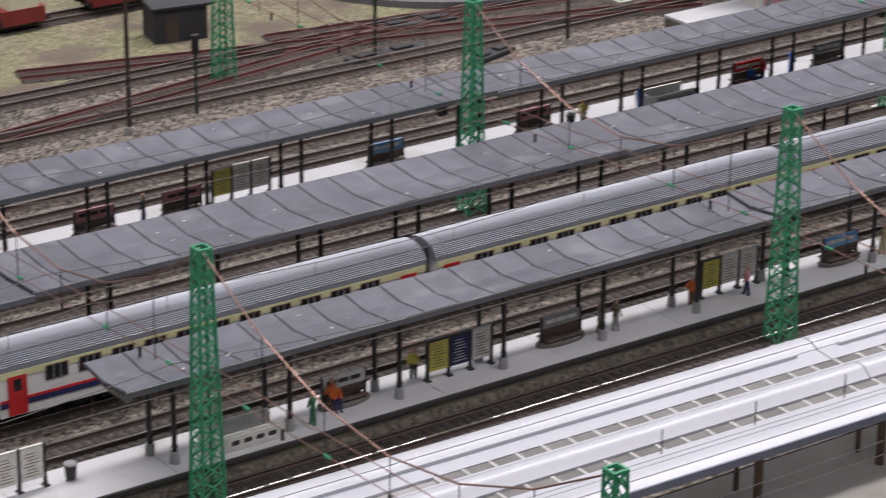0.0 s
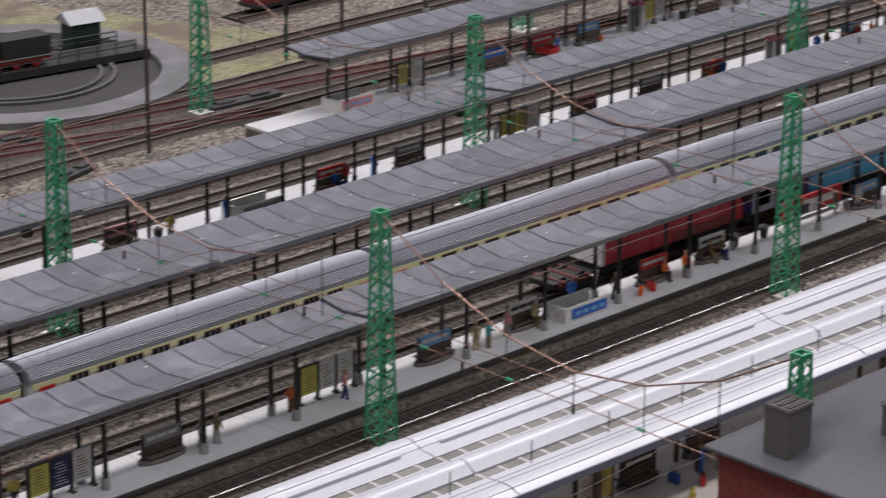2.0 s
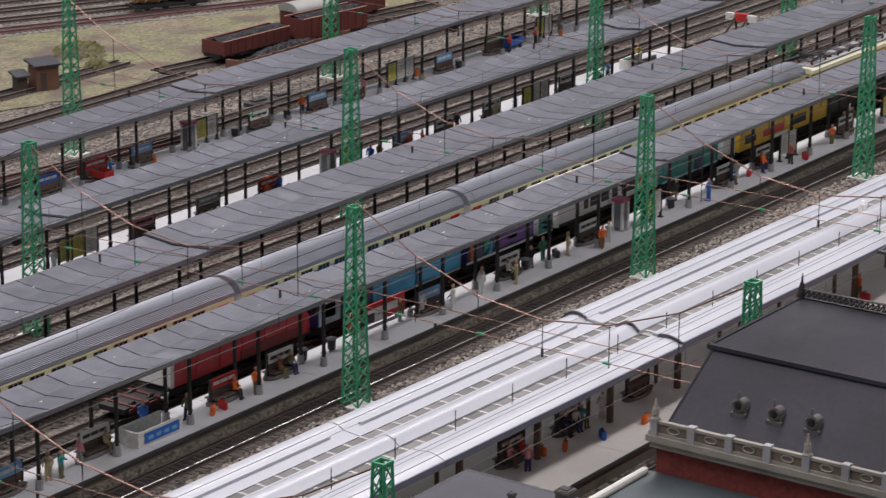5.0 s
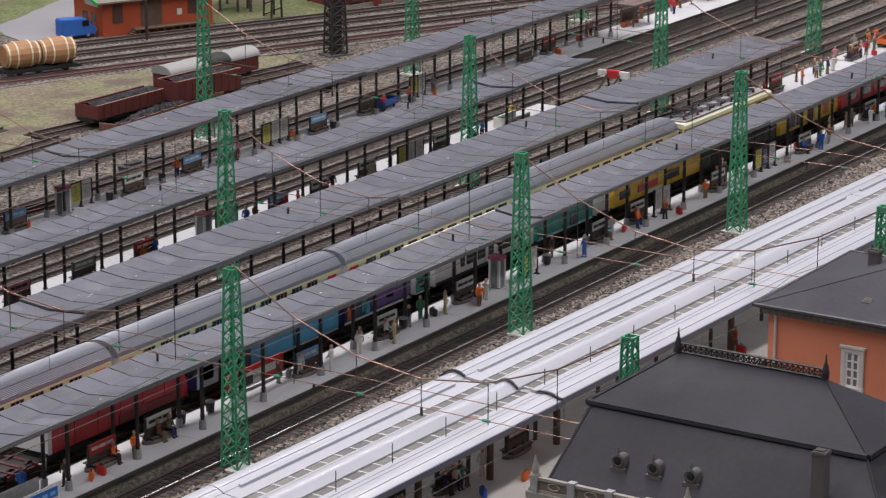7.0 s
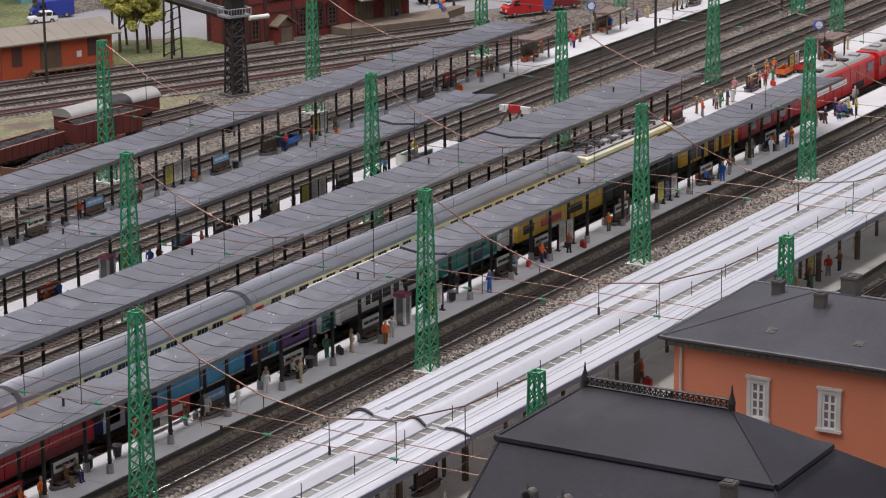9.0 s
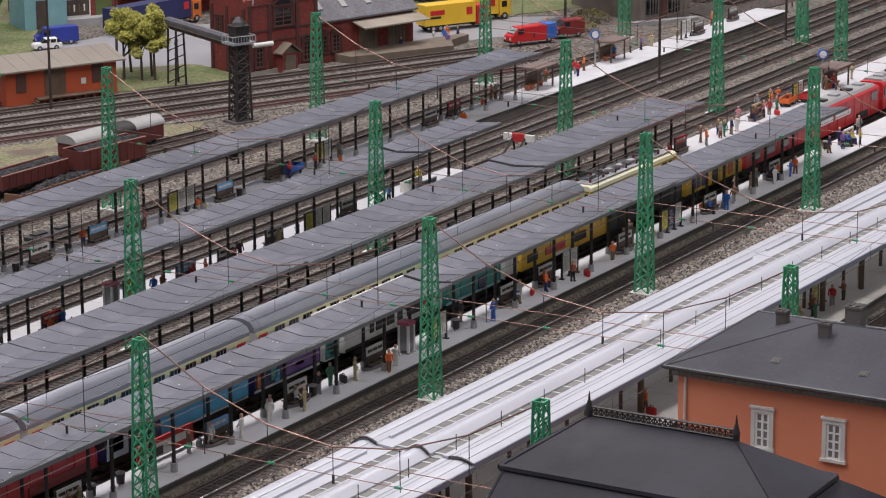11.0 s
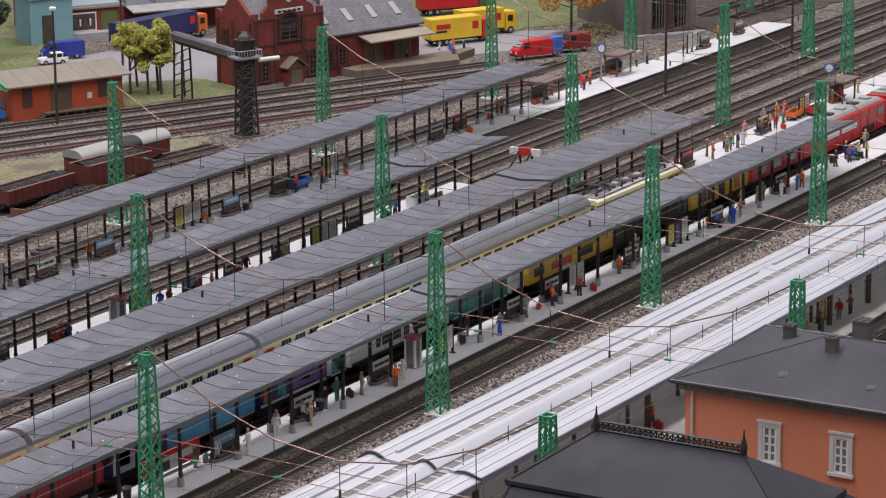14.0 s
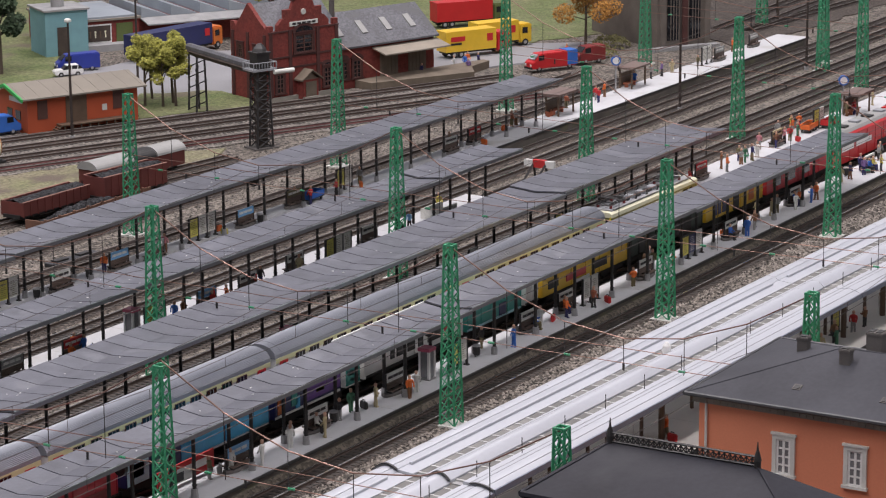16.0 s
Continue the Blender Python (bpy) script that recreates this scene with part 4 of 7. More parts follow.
wagon(308, 336, 41, M_COACHW, "plain white wagon end section", [(2, 24, 12, 15, M_DARK, "lower_band")])
wagon(340, 520, 41, M_AMBER, "yellow wagon with red and black lettering bars", [(14, 34, 22, 30, M_DARK, "lettering_bar"), (50, 90, 22, 29, M_RED, "lettering_bar"), (104, 134, 22, 30, M_DARK, "lettering_bar"), (66, 98, 12, 20, M_COACHW, "notice_panel")])
wagon(524, 694, 41, M_DKGREEN, "very dark green covered wagon", [(20, 60, 14, 30, M_DARK, "door"), (90, 140, 14, 32, M_DARK, "door")])
wagon(698, 846, 41, M_AMBER, "yellow wagon with dark blue lettering bars", [(22, 29, 20, 36, M_NAVY, "lettering_bar"), (32, 39, 20, 36, M_NAVY, "lettering_bar"), (43, 52, 20, 36, M_NAVY, "lettering_bar"), (70, 84, 17, 37, M_DARK, "door_gap"), (110, 122, 20, 36, M_ORANGE, "orange_patch")])
wagon(852, 1030, 41, M_FIRSTRED, "crimson wagon with black windows", [(20, 40, 22, 33, M_WINDOW, "window"), (60, 80, 22, 33, M_WINDOW, "window"), (100, 120, 22, 33, M_WINDOW, "window")])
wagon(1036, 1250, 46, M_RED, "bright red locomotive with white lettering bars", [(30, 66, 26, 33, M_COACHW, "lettering_bar"), (74, 120, 26, 32, M_COACHW, "lettering_bar"), (8, 22, 30, 40, M_WINDOW, "window"), (186, 204, 30, 40, M_WINDOW, "window"), (140, 176, 14, 22, M_DARK, "grille")], category="locomotive", floor=12)
wagon(1258, 1470, 46, M_RED, "bright red locomotive standing behind another", [(8, 22, 30, 40, M_WINDOW, "window"), (60, 110, 26, 33, M_COACHW, "lettering_bar")], category="locomotive", floor=12)

# ---- platform furniture ----
COLOURS = {}


def colour(name):
    if name not in COLOURS:
        table = {"orange": (0.75, 0.16, 0.03), "red": (0.55, 0.03, 0.03), "blue": (0.03, 0.14, 0.50), "navy": (0.03, 0.03, 0.12),
                 "green": (0.06, 0.20, 0.11), "teal": (0.03, 0.25, 0.24), "yellow": (0.60, 0.50, 0.09), "white": (0.72, 0.72, 0.68),
                 "pink": (0.60, 0.25, 0.28), "tan": (0.45, 0.38, 0.22), "olive": (0.17, 0.14, 0.07), "grey": (0.28, 0.28, 0.27),
                 "brown": (0.20, 0.09, 0.04), "dark": (0.035, 0.032, 0.032), "sky": (0.18, 0.42, 0.70), "purple": (0.20, 0.12, 0.30),
                 "brick": (0.40, 0.12, 0.06), "skin": (0.55, 0.33, 0.23)}
        COLOURS[name] = mat("paint_" + name, table[name], 0.6, vary=0.18, bump=0.05)
    return COLOURS[name]


FIG = {}


def figurine(x, y, shirt, seed=0, z=12.4):
    legs = ("navy", "dark", "olive", "grey", "brown")[seed % 5] if shirt not in ("white", "blue", "green", "tan") else shirt
    key = (shirt, legs, seed % 3)
    if key not in FIG:
        bm = BM()
        h = 1 + 0.05 * (seed % 3 - 1)
        stride = (0.3, 1.4, 0.8)[seed % 3]
        for s in (-1, 1):
            rod(bm, (s * 1.25, s * stride, 0), (s * 1.1, 0, 10 * h), 0.95, 6, 1.35)
            rod(bm, (s * 1.25, s * stride - 1.6, 0.4), (s * 1.25, s * stride + 0.8, 0.6), 0.75, 6)
        n1 = len(bm.faces)
        lump(bm, [(9.4 * h, 2.1), (10.5 * h, 2.3), (12.5 * h, 2.2), (15.4 * h, 2.8), (16.6 * h, 1.5)])
        rod(bm, (-2.5, 0, 15.6 * h), (-3.4, -0.6, 12.4 * h), 0.8, 6)
        rod(bm, (-3.4, -0.6, 12.4 * h), (-3.1, -1.8, 9.6 * h), 0.7, 6)
        rod(bm, (2.5, 0, 15.6 * h), (3.3, -0.4, 12.6 * h), 0.8, 6)
        rod(bm, (3.3, -0.4, 12.6 * h), (2.6, -3.0, (9.8 if seed % 3 else 13) * h), 0.7, 6)
        n2 = len(bm.faces)
        lump(bm, [(16.4 * h, 0.7), (17.4 * h, 1.3), (18.6 * h, 1.5), (19.6 * h, 1.2), (20.1 * h, 0.5)], 8, 1.0)
        bm.faces.ensure_lookup_table()
        for i, f in enumerate(bm.faces):
            f.material_index = 0 if i < n1 else 1 if i < n2 else 2
        FIG[key] = mesh_of("figurine", bm, [colour(legs), colour(shirt), colour("skin")])
    ob = new("figurine", FIG[key])
    ob.matrix_basis = at(x, y, z, (seed * 67) % 360)
    return tagged(ob, "small painted %s figurine standing on the platform" % shirt, "figurine", "platform figurines")


def seated(x, y, shirt, seed=0, z=17.8):
    """A figurine sitting on a bench, its knees towards -y."""
    legs = ("navy", "olive", "dark")[seed % 3]
    bm = BM()
    for s in (-1, 1):
        rod(bm, (s * 1.2, 0.4, 1.2), (s * 1.4, -4.6, 1.3), 1.25, 6, 1.0)
        rod(bm, (s * 1.4, -4.6, 1.6), (s * 1.5, -5.0, -5.2), 0.95, 6, 0.75)
        rod(bm, (s * 1.5, -4.6, -4.9), (s * 1.6, -6.6, -5.0), 0.7, 6)
    n1 = len(bm.faces)
    lump(bm, [(0.1, 2.1), (1.6, 2.3), (4.0, 2.2), (7.0, 2.8), (8.2, 1.5)])
    rod(bm, (-2.6, 0, 7.2), (-3.2, -1.2, 4.0), 0.8, 6)
    rod(bm, (-3.2, -1.2, 4.0), (-1.6, -3.6, 2.6), 0.7, 6)
    rod(bm, (2.6, 0, 7.2), (3.3, -1.0, 4.2), 0.8, 6)
    rod(bm, (3.3, -1.0, 4.2), (2.0, -3.8, (2.6, 5.6, 3.4)[seed % 3]), 0.7, 6)
    n2 = len(bm.faces)
    lump(bm, [(8.0, 0.7), (9.0, 1.3), (10.2, 1.5), (11.2, 1.2), (11.7, 0.5)], 8, 1.0)
    bm.faces.ensure_lookup_table()
    for i, f in enumerate(bm.faces):
        f.material_index = 0 if i < n1 else 1 if i < n2 else 2
    ob = new("figurine", mesh_of("figurine", bm, [colour(legs), colour(shirt), colour("skin")]))
    ob.matrix_basis = at(x, y, z, (seed * 37) % 30 - 15)
    return tagged(ob, "small painted %s figurine sitting on a bench" % shirt, "figurine", "seated figurines")


def suitcase(x, y, name, seed=0, z=12.4):
    bm = BM()
    box(bm, -4.5, 4.5, -1.6, 1.6, 0, 6.5)
    bmesh.ops.bevel(bm, geom=bm.edges[:], offset=0.7 * MM, segments=2, affect="EDGES")
    root = thing("suitcase", "%s suitcase standing on the platform" % name, "suitcase", "suitcases", at=(x, y, z), turn=(seed * 41) % 90)
    part("shell", bm, colour(name), root)
    bm = BM()
    rod(bm, (-1.5, 0, 6.4), (-1.5, 0, 7.8), 0.35, 5)
    rod(bm, (1.5, 0, 6.4), (1.5, 0, 7.8), 0.35, 5)
    rod(bm, (-1.7, 0, 7.8), (1.7, 0, 7.8), 0.35, 5)
    part("handle", bm, M_DARK, root)
    return root


def bench(x, y, sign, seed=0, z=12.4):
    """A two-sided platform bench with a slatted back and a sign along its top."""
    root = thing("platform_bench", "brown slatted platform bench with %s sign panel on its back" % sign, "bench", "platform benches", at=(x, y, z))
    bm = BM()
    lump(bm, [(0, 17), (0.5, 18), (2.2, 18), (3.0, 17)], 16, 0.36)
    part("plinth", bm, M_PLINTH, root)
    for s in (-1, 1):
        bm = BM()
        for k in range(3):
            box(bm, -14, 14, s * (2.2 + 1.5 * k) - 0.6, s * (2.2 + 1.5 * k) + 0.6, 4.6, 5.4)
        part("seat", bm, M_WOODB, root)
    for sx in (-12, 0, 12):
        bm = BM()
        box(bm, sx - 0.8, sx + 0.8, -4.5, 4.5, 2.8, 4.7)
        part("leg", bm, M_IRON, root)
    for k in range(3):
        bm = BM()
        box(bm, -14, 14, -0.8, 0.8, 6 + k * 1.8, 7.4 + k * 1.8)
        part("back_slat", bm, M_WOODB, root)
    bm = BM()
    box(bm, -14.5, 14.5, -0.9, 0.9, 11.8, 19.2)
    panel = part("sign_panel", bm, colour(sign), root)
    for s in (-1, 1):
        bm = BM()
        for a, b in ((-12, -5), (-4, 3), (4.2, 11)):
            box(bm, a, b, s * 1.05 - 0.15, s * 1.05 + 0.15, 14.6, 17.0)
        part("lettering_bar", bm, colour("dark" if sign in ("white", "tan", "pink", "yellow") else "white"), panel)
    for sx in (-14.8, 14.8):
        bm = BM()
        box(bm, sx - 0.6, sx + 0.6, -0.9, 0.9, 2.8, 19.6)
        part("end_post", bm, M_IRON, root)
    return root


def posters(x, y, kinds, z=12.4):
    root = thing("notice_board", "dark framed timetable stand with %s poster" % kinds[0], "notice board", "timetable stands", at=(x, y, z))
    n = len(kinds)
    w = 15.5
    for i in range(n + 1):
        bm = BM()
        px = (i - n / 2) * w
        box(bm, px - 0.9, px + 0.9, -0.9, 0.9, 0, 26)
        box(bm, px - 1.6, px + 1.6, -2.4, 2.4, 0, 1.0)
        part("leg", bm, M_IRON, root)
    for i, k in enumerate(kinds):
        a = (i - n / 2) * w
        bm = BM()
        box(bm, a + 0.9, a + w - 0.9, -0.5, 0.5, 5.6, 24.5)
        board = part("board", bm, {"yellow": M_POSTER, "dark": M_NAVY, "white": M_PAPER}[k], root)
        for s in (-1, 1):
            bm = BM()
            for r in range(8):
                box(bm, a + 3 + (r % 3), a + w - 3 - (r * 5 % 4), s * 0.62 - 0.12, s * 0.62 + 0.12, 8 + r * 1.9, 8.4 + r * 1.9)
            part("text_bar", bm, colour("white" if k == "dark" else "olive"), board)
        bm = BM()
        box(bm, a + 0.6, a + w - 0.6, -0.8, 0.8, 24.5, 25.8)
        part("top_rail", bm, M_PALE if k == "white" else M_IRON, root)
    return root


def booth(x, y, z=12.4):
    root = thing("phone_booth", "white framed phone booth with a pink roof", "phone booth", "phone booths", at=(x, y, z))
    for sx in (-4.5, 4.5):
        for sy in (-4.5, 4.5):
            bm = BM()
            box(bm, sx - 1.0, sx + 1.0, sy - 1.0, sy + 1.0, 0, 25.5)
            part("post", bm, M_COACHW, root)
    for m in range(4):
        bm = BM()
        box(bm, -3.6, 3.6, -4.7, -4.2, 2, 25)
        bmesh.ops.transform(bm, matrix=Matrix.Rotation(m * math.pi / 2, 4, "Z"), verts=bm.verts)
        part("pane", bm, M_BOOTHG, root)
    bm = BM()
    box(bm, -5.8, 5.8, -5.8, 5.8, 25.3, 28.2)
    part("roof", bm, M_PINKROOF, root, "pink red roof")
    bm = BM()
    box(bm, -5.8, 5.8, -5.8, 5.8, 0, 1.2)
    part("floor_plate", bm, M_CONC, root)
    return root


def bin_(x, y, z=12.4):
    root = thing("litter_bin", "dark grey litter bin on the platform", "litter bin", "litter bins", at=(x, y, z))
    bm = BM()
    lump(bm, [(1.5, 2.8), (2, 3.1), (9, 3.6), (9.6, 3.7)], 10, 1.0)
    part("tub", bm, M_IRON, root)
    bm = BM()
    lump(bm, [(9.4, 3.9), (10.2, 3.9), (10.8, 3.0)], 10, 1.0)
    part("rim", bm, M_CONC, root)
    for s in (-1, 1):
        bm = BM()
        rod(bm, (s * 2.4, 0, 0), (s * 2.4, 0, 2.5), 0.5, 5)
        part("leg", bm, M_IRON, root)
    return root


def low_wall(x, y, banner, z=12.4, length=44):
    root = thing("stair_parapet", "pale grey parapet round a platform stair with %s banner" % banner, "parapet", "stair parapets", at=(x, y, z))
    for a, b, c, d in ((-length / 2, length / 2, -10, -8.2), (-length / 2, length / 2, 8.2, 10), (-length / 2, -length / 2 + 1.8, -8.2, 8.2)):
        bm = BM()
        box(bm, a, b, c, d, 0, 11)
        part("wall", bm, M_PAPER, root)
    # black sheet on the paving, drawn for the shade down the stairwell
    bm = BM()
    box(bm, -length / 2 + 2, length / 2, -8, 8, 0.1, 0.5)
    part("stair_shade_sheet", bm, M_DARK, root)
    bm = BM()
    box(bm, -length / 2 + 6, length / 2 - 3, -10.8, -10.05, 2.5, 9.5)
    ban = part("banner", bm, colour(banner), root)
    bm = BM()
    for a in range(4):
        box(bm, -length / 2 + 9 + a * 8, -length / 2 + 14 + a * 8, -11.1, -10.75, 4.6, 7.2)
    part("lettering_bar", bm, colour("dark" if banner in ("white", "grey") else "sky"), ban)
    return root


def cart(x, y, name, z=12.4, turn=0):
    root = thing("luggage_cart", "%s open luggage cart on small wheels" % name, "cart", "luggage carts", at=(x, y, z), turn=turn)
    bm = BM()
    box(bm, -17, 17, -6.5, 6.5, 3.4, 4.6)
    part("bed", bm, M_DARK, root)
    for a, b, c, d in ((-17, 17, -6.5, -5.6), (-17, 17, 5.6, 6.5), (-17, -16, -5.6, 5.6), (16, 17, -5.6, 5.6)):
        bm = BM()
        box(bm, a, b, c, d, 4.6, 11)
        part("side_board", bm, colour(name), root)
    for sx in (-11, 11):
        for sy in (-5.6, 5.6):
            bm = BM()
            rod(bm, (sx, sy - 0.7, 2), (sx, sy + 0.7, 2), 2, 10)
            part("wheel", bm, M_DARK, root)
    return root


def shelter(x, y, z=12.4):
    root = thing("platform_shelter", "small brown roofed platform shelter with open sides", "shelter", "platform shelters", at=(x, y, z))
    bm = BM()
    box(bm, -26, 26, -14, 14, 27, 29.5)
    part("roof", bm, M_BROWNROOF, root)
    for sx in (-20, 20):
        for sy in (-9, 9):
            bm = BM()
            rod(bm, (sx, sy, 0), (sx, sy, 27.2), 1.3, 6)
            part("post", bm, M_WOODP, root)
    bm = BM()
    box(bm, -19, 19, 8, 9.5, 3, 20)
    part("rear_wall", bm, M_WOODP, root)
    bm = BM()
    box(bm, -15, 15, 0, 7, 5, 6.4)
    box(bm, -12, -10, 1, 6, 0, 5)
    box(bm, 10, 12, 1, 6, 0, 5)
    part("bench_seat", bm, colour("brick"), root)
    return root


def clock_post(x, y, z=12.4):
    root = thing("platform_clock", "round white clock with a blue rim on a grey post", "clock", "platform clocks", at=(x, y, z), turn=35)
    bm = BM()
    rod(bm, (0, 0, 0), (0, 0, 40), 1.1, 8)
    box(bm, -3, 3, -3, 3, 0, 1)
    part("post", bm, M_CONC, root)
    bm = BM()
    rod(bm, (-2.2, 0, 44), (2.2, 0, 44), 6.6, 20)
    case = part("case", bm, colour("blue"), root)
    bm = BM()
    rod(bm, (-2.5, 0, 44), (2.5, 0, 44), 4.7, 20)
    face = part("dial", bm, M_COACHW, case)
    return root


P1_FIG = [(-1076, 63, "orange"), (-1096, 52, "green"), (-1012, 73, "yellow"), (-881, 62, "grey"), (-870, 60, "olive"), (-804, 66, "orange"),
          (-765, 58, "pink"), (-645, 60, "tan"), (-636, 57, "teal"), (-612, 63, "pink"), (-536, 74, "blue"), (-503, 82, "white"),
          (-505, 61, "olive"), (-436, 56, "orange"), (-244, 70, "olive"), (-223, 65, "white"), (-196, 54, "white"), (-139, 66, "white"),
          (-43, 71, "green")]
P1_FIG2 = [(-22, 60, "tan"), (31, 53, "white"), (177, 74, "dark"), (193, 50, "blue"), (269, 65, "white"), (305, 57, "orange"),
           (349, 52, "brick"), (439, 56, "orange"), (490, 70, "brown"), (684, 48, "blue"), (724, 58, "brown"), (781, 64, "tan"),
           (797, 65, "grey"), (862, 53, "blue"), (878, 54, "orange"), (1042, 70, "navy"), (1056, 50, "yellow"), (1121, 78, "grey")]
P2_FIG = [(-653, 208, "blue"), (-124, 210, "blue"), (-66, 209, "brown"), (225, 223, "blue"), (249, 226, "white"), (425, 228, "tan"),
          (976, 216, "brown"), (1027, 217, "olive"), (1022, 207, "green"), (1035, 204, "navy"), (1107, 228, "pink"), (1203, 219, "red")]
P3_FIG = [(-1019, 384, "dark"), (-647, 378, "yellow"), (-592, 380, "blue"), (-437, 381, "blue"), (-304, 376, "white"), (-212, 370, "brown"),
          (112, 366, "blue"), (128, 368, "brown"), (189, 362, "orange"), (319, 366, "tan"), (360, 370, "grey"), (540, 374, "sky"), (627, 390, "yellow")]
P4_FIG = [(-63, 532, "blue"), (330, 540, "pink"), (588, 532, "red"), (640, 532, "red"), (704, 542, "grey"), (927, 556, "brown"),
          (1091, 556, "grey"), (1278, 537, "red"), (1494, 552, "purple"), (1526, 552, "tan"), (1571, 534, "olive"), (1722, 551, "orange")]
P5_FIG = [(-447, -184, "pink"), (-412, -152, "red"), (-333, -170, "white"), (-678, -178, "yellow"), (-692, -176, "blue"), (301, -200, "tan"),
          (411, -196, "brown"), (20, -188, "orange"), (-560, -180, "white"), (-610, -172, "olive")]
MORE_FIG = [(964, 203, 'orange'), (1009, 206, 'grey'), (1119, 211, 'brown'), (1146, 212, 'pink'), (1165, 213, 'red'), (1185, 212, 'green'),
            (1220, 236, 'yellow'), (1244, 236, 'orange'), (1264, 217, 'tan'), (1180, 236, 'grey'), (822, 54, 'white'), (995, 63, 'navy'),
            (1024, 58, 'purple'), (1107, 74, 'grey'), (769, 76, 'tan'), (508, 70, 'olive'), (517, 52, 'orange'), (521, 80, 'grey')]
MORE_FIG2 = [(347, -193, 'brown'), (334, -201, 'green'), (389, -194, 'red'), (460, -191, 'white'), (327, -176, 'olive'), (-150, 59, 'white'),
             (-112, 51, 'tan'), (-68, 66, 'dark'), (14, 49, 'orange')]
SEEN_FIG = [(-129, 551, 'blue'), (1, 548, 'blue'), (-20, 379, 'orange'), (178, 369, 'red'), (250, 372, 'red'), (262, 373, 'dark'), (586, 552, 'tan'), (109, 214, 'red'), (-20, 368, 'blue'), (263, 548, 'orange'), (232, 542, 'orange'), (-471, 376, 'red'), (1224, 556, 'brick'), (1291, 548, 'red'), (1318, 549, 'orange'), (1419, 556, 'blue'), (1469, 556, 'grey'), (1080, 556, 'brick'), (989, 556, 'red')]
SEATED = [(838, 62.5, "blue"), (850, 62.5, "orange"), (660, 56.5, "blue"), (319, 66.5, "orange"), (255, 62.5, "blue"), (1040, 58.5, "blue"),
          (1052, 58.5, "yellow"), (-447, -169.5, "pink"), (-433, -169.5, "red"), (-364, -167.5, "white"), (-356, -167.5, "teal"), (-377, -167.5, "navy"),
          (268, 216.5, "orange"), (326, 216.5, "orange"), (312, 216.5, "blue"), (-386, 64.5, "olive"), (-398, 64.5, "brown"), (-452, 62.5, "orange"),
          (-1074, 62.5, "orange"), (-584, 64.5, "tan"), (-104, 64.5, "white"), (-484, 376.5, "blue"), (-38, 368.5, "orange"), (172, 366.5, "red")]
for k, (x, y, c) in enumerate(SEATED):
    seated(x, y, c, k)
P2_ADD = [(391, 215, "orange"), (396, 206, "white"), (446, 225, "red"), (220, 209, "white"), (201, 211, "blue"), (881, 211, "red"), (1052, 205, "white"),
          (1206, 228, "orange"), (1345, 214, "olive"), (1360, 210, "red"), (1430, 214, "tan"), (975, 66, "tan"), (713, 53, "brown")]
for k, (x, y, c) in enumerate(P2_ADD):
    figurine(x, y, c, k + 1)
for k, (x, y, c) in enumerate(SEEN_FIG + P1_FIG + MORE_FIG + MORE_FIG2 + P1_FIG2 + P2_FIG + P3_FIG + P4_FIG + P5_FIG):
    figurine(x, y, c, k)
for k, (x, y, c) in enumerate([(-69, 551, 'orange'), (1, 535, 'orange'), (424, 532, 'yellow'), (-486, 54, "orange"), (-474, 55, "red"), (-228, 72, "grey"), (-31, 66, "dark"), (288, 62, "red"), (372, 49, "red"),
                               (674, 72, "orange"), (-4, 371, "blue"), (434, 546, "orange"), (691, 532, "orange"), (966, 530, "orange"), (-486, 372, "orange"), (-476, 372, "blue"), (-36, 366, "orange"), (-20, 364, "orange"),
                               (1053, 553, "orange"), (1160, 548, "brick"), (1168, 546, "brick"), (-367, -192, "blue"), (-324, -200, "orange"), (-702, -186, "red"), (-712, -172, "blue"),
                               (-722, -195, "yellow"), (15, -196, "red"), (-400, -183, "orange"), (-417, -175, "orange"), (525, 211, "red"), (1166, 203, "red"), (672, 64, "orange")]):
    suitcase(x, y, c, k)
BENCH_1 = [(-1066, 66, "white"), (-908, 66, "grey"), (-678, 66, "sky"), (-592, 68, "white"), (-460, 66, "red"), (-394, 68, "white"),
           (-212, 66, "sky"), (-98, 68, "white"), (21, 68, "white"), (248, 66, "white"), (327, 70, "white"), (476, 62, "white"),
           (668, 60, "white"), (846, 66, "white"), (1048, 62, "white")]
BENCH_2 = [(-690, 217, "grey"), (-618, 216, "red"), (-198, 216, "white"), (-25, 212, "sky"), (277, 220, "red"), (320, 220, "orange"),
           (540, 212, "pink"), (915, 213, "red"), (1132, 216, "tan"), (170, 216, "white")]
BENCH_3 = [(-1057, 383, "pink"), (-990, 382, "pink"), (-822, 383, "sky"), (-690, 383, "pink"), (-484, 380, "red"), (-398, 381, "grey"),
           (-193, 378, "pink"), (-106, 379, "grey"), (-30, 372, "red"), (168, 370, "sky"), (237, 371, "white"), (326, 376, "white"), (465, 377, "white")]
BENCH_4 = [(-140, 538, "blue"), (-75, 540, "red"), (-12, 540, "sky"), (155, 535, "white"), (250, 537, "sky"), (300, 530, "grey"),
           (467, 535, "sky"), (570, 542, "olive"), (905, 541, "white"), (968, 545, "red"), (1649, 538, "grey"), (1781, 545, "grey")]
BENCH_5 = [(-440, -166, "dark"), (-368, -164, "dark"), (-729, -158, "dark"), (-665, -154, "dark"), (-280, -166, "dark"), (200, -166, "dark")]
for k, (x, y, c) in enumerate(BENCH_1 + BENCH_2 + BENCH_3 + BENCH_4 + BENCH_5):
    bench(x, y, c, k)
Y, D, W = "yellow", "dark", "white"
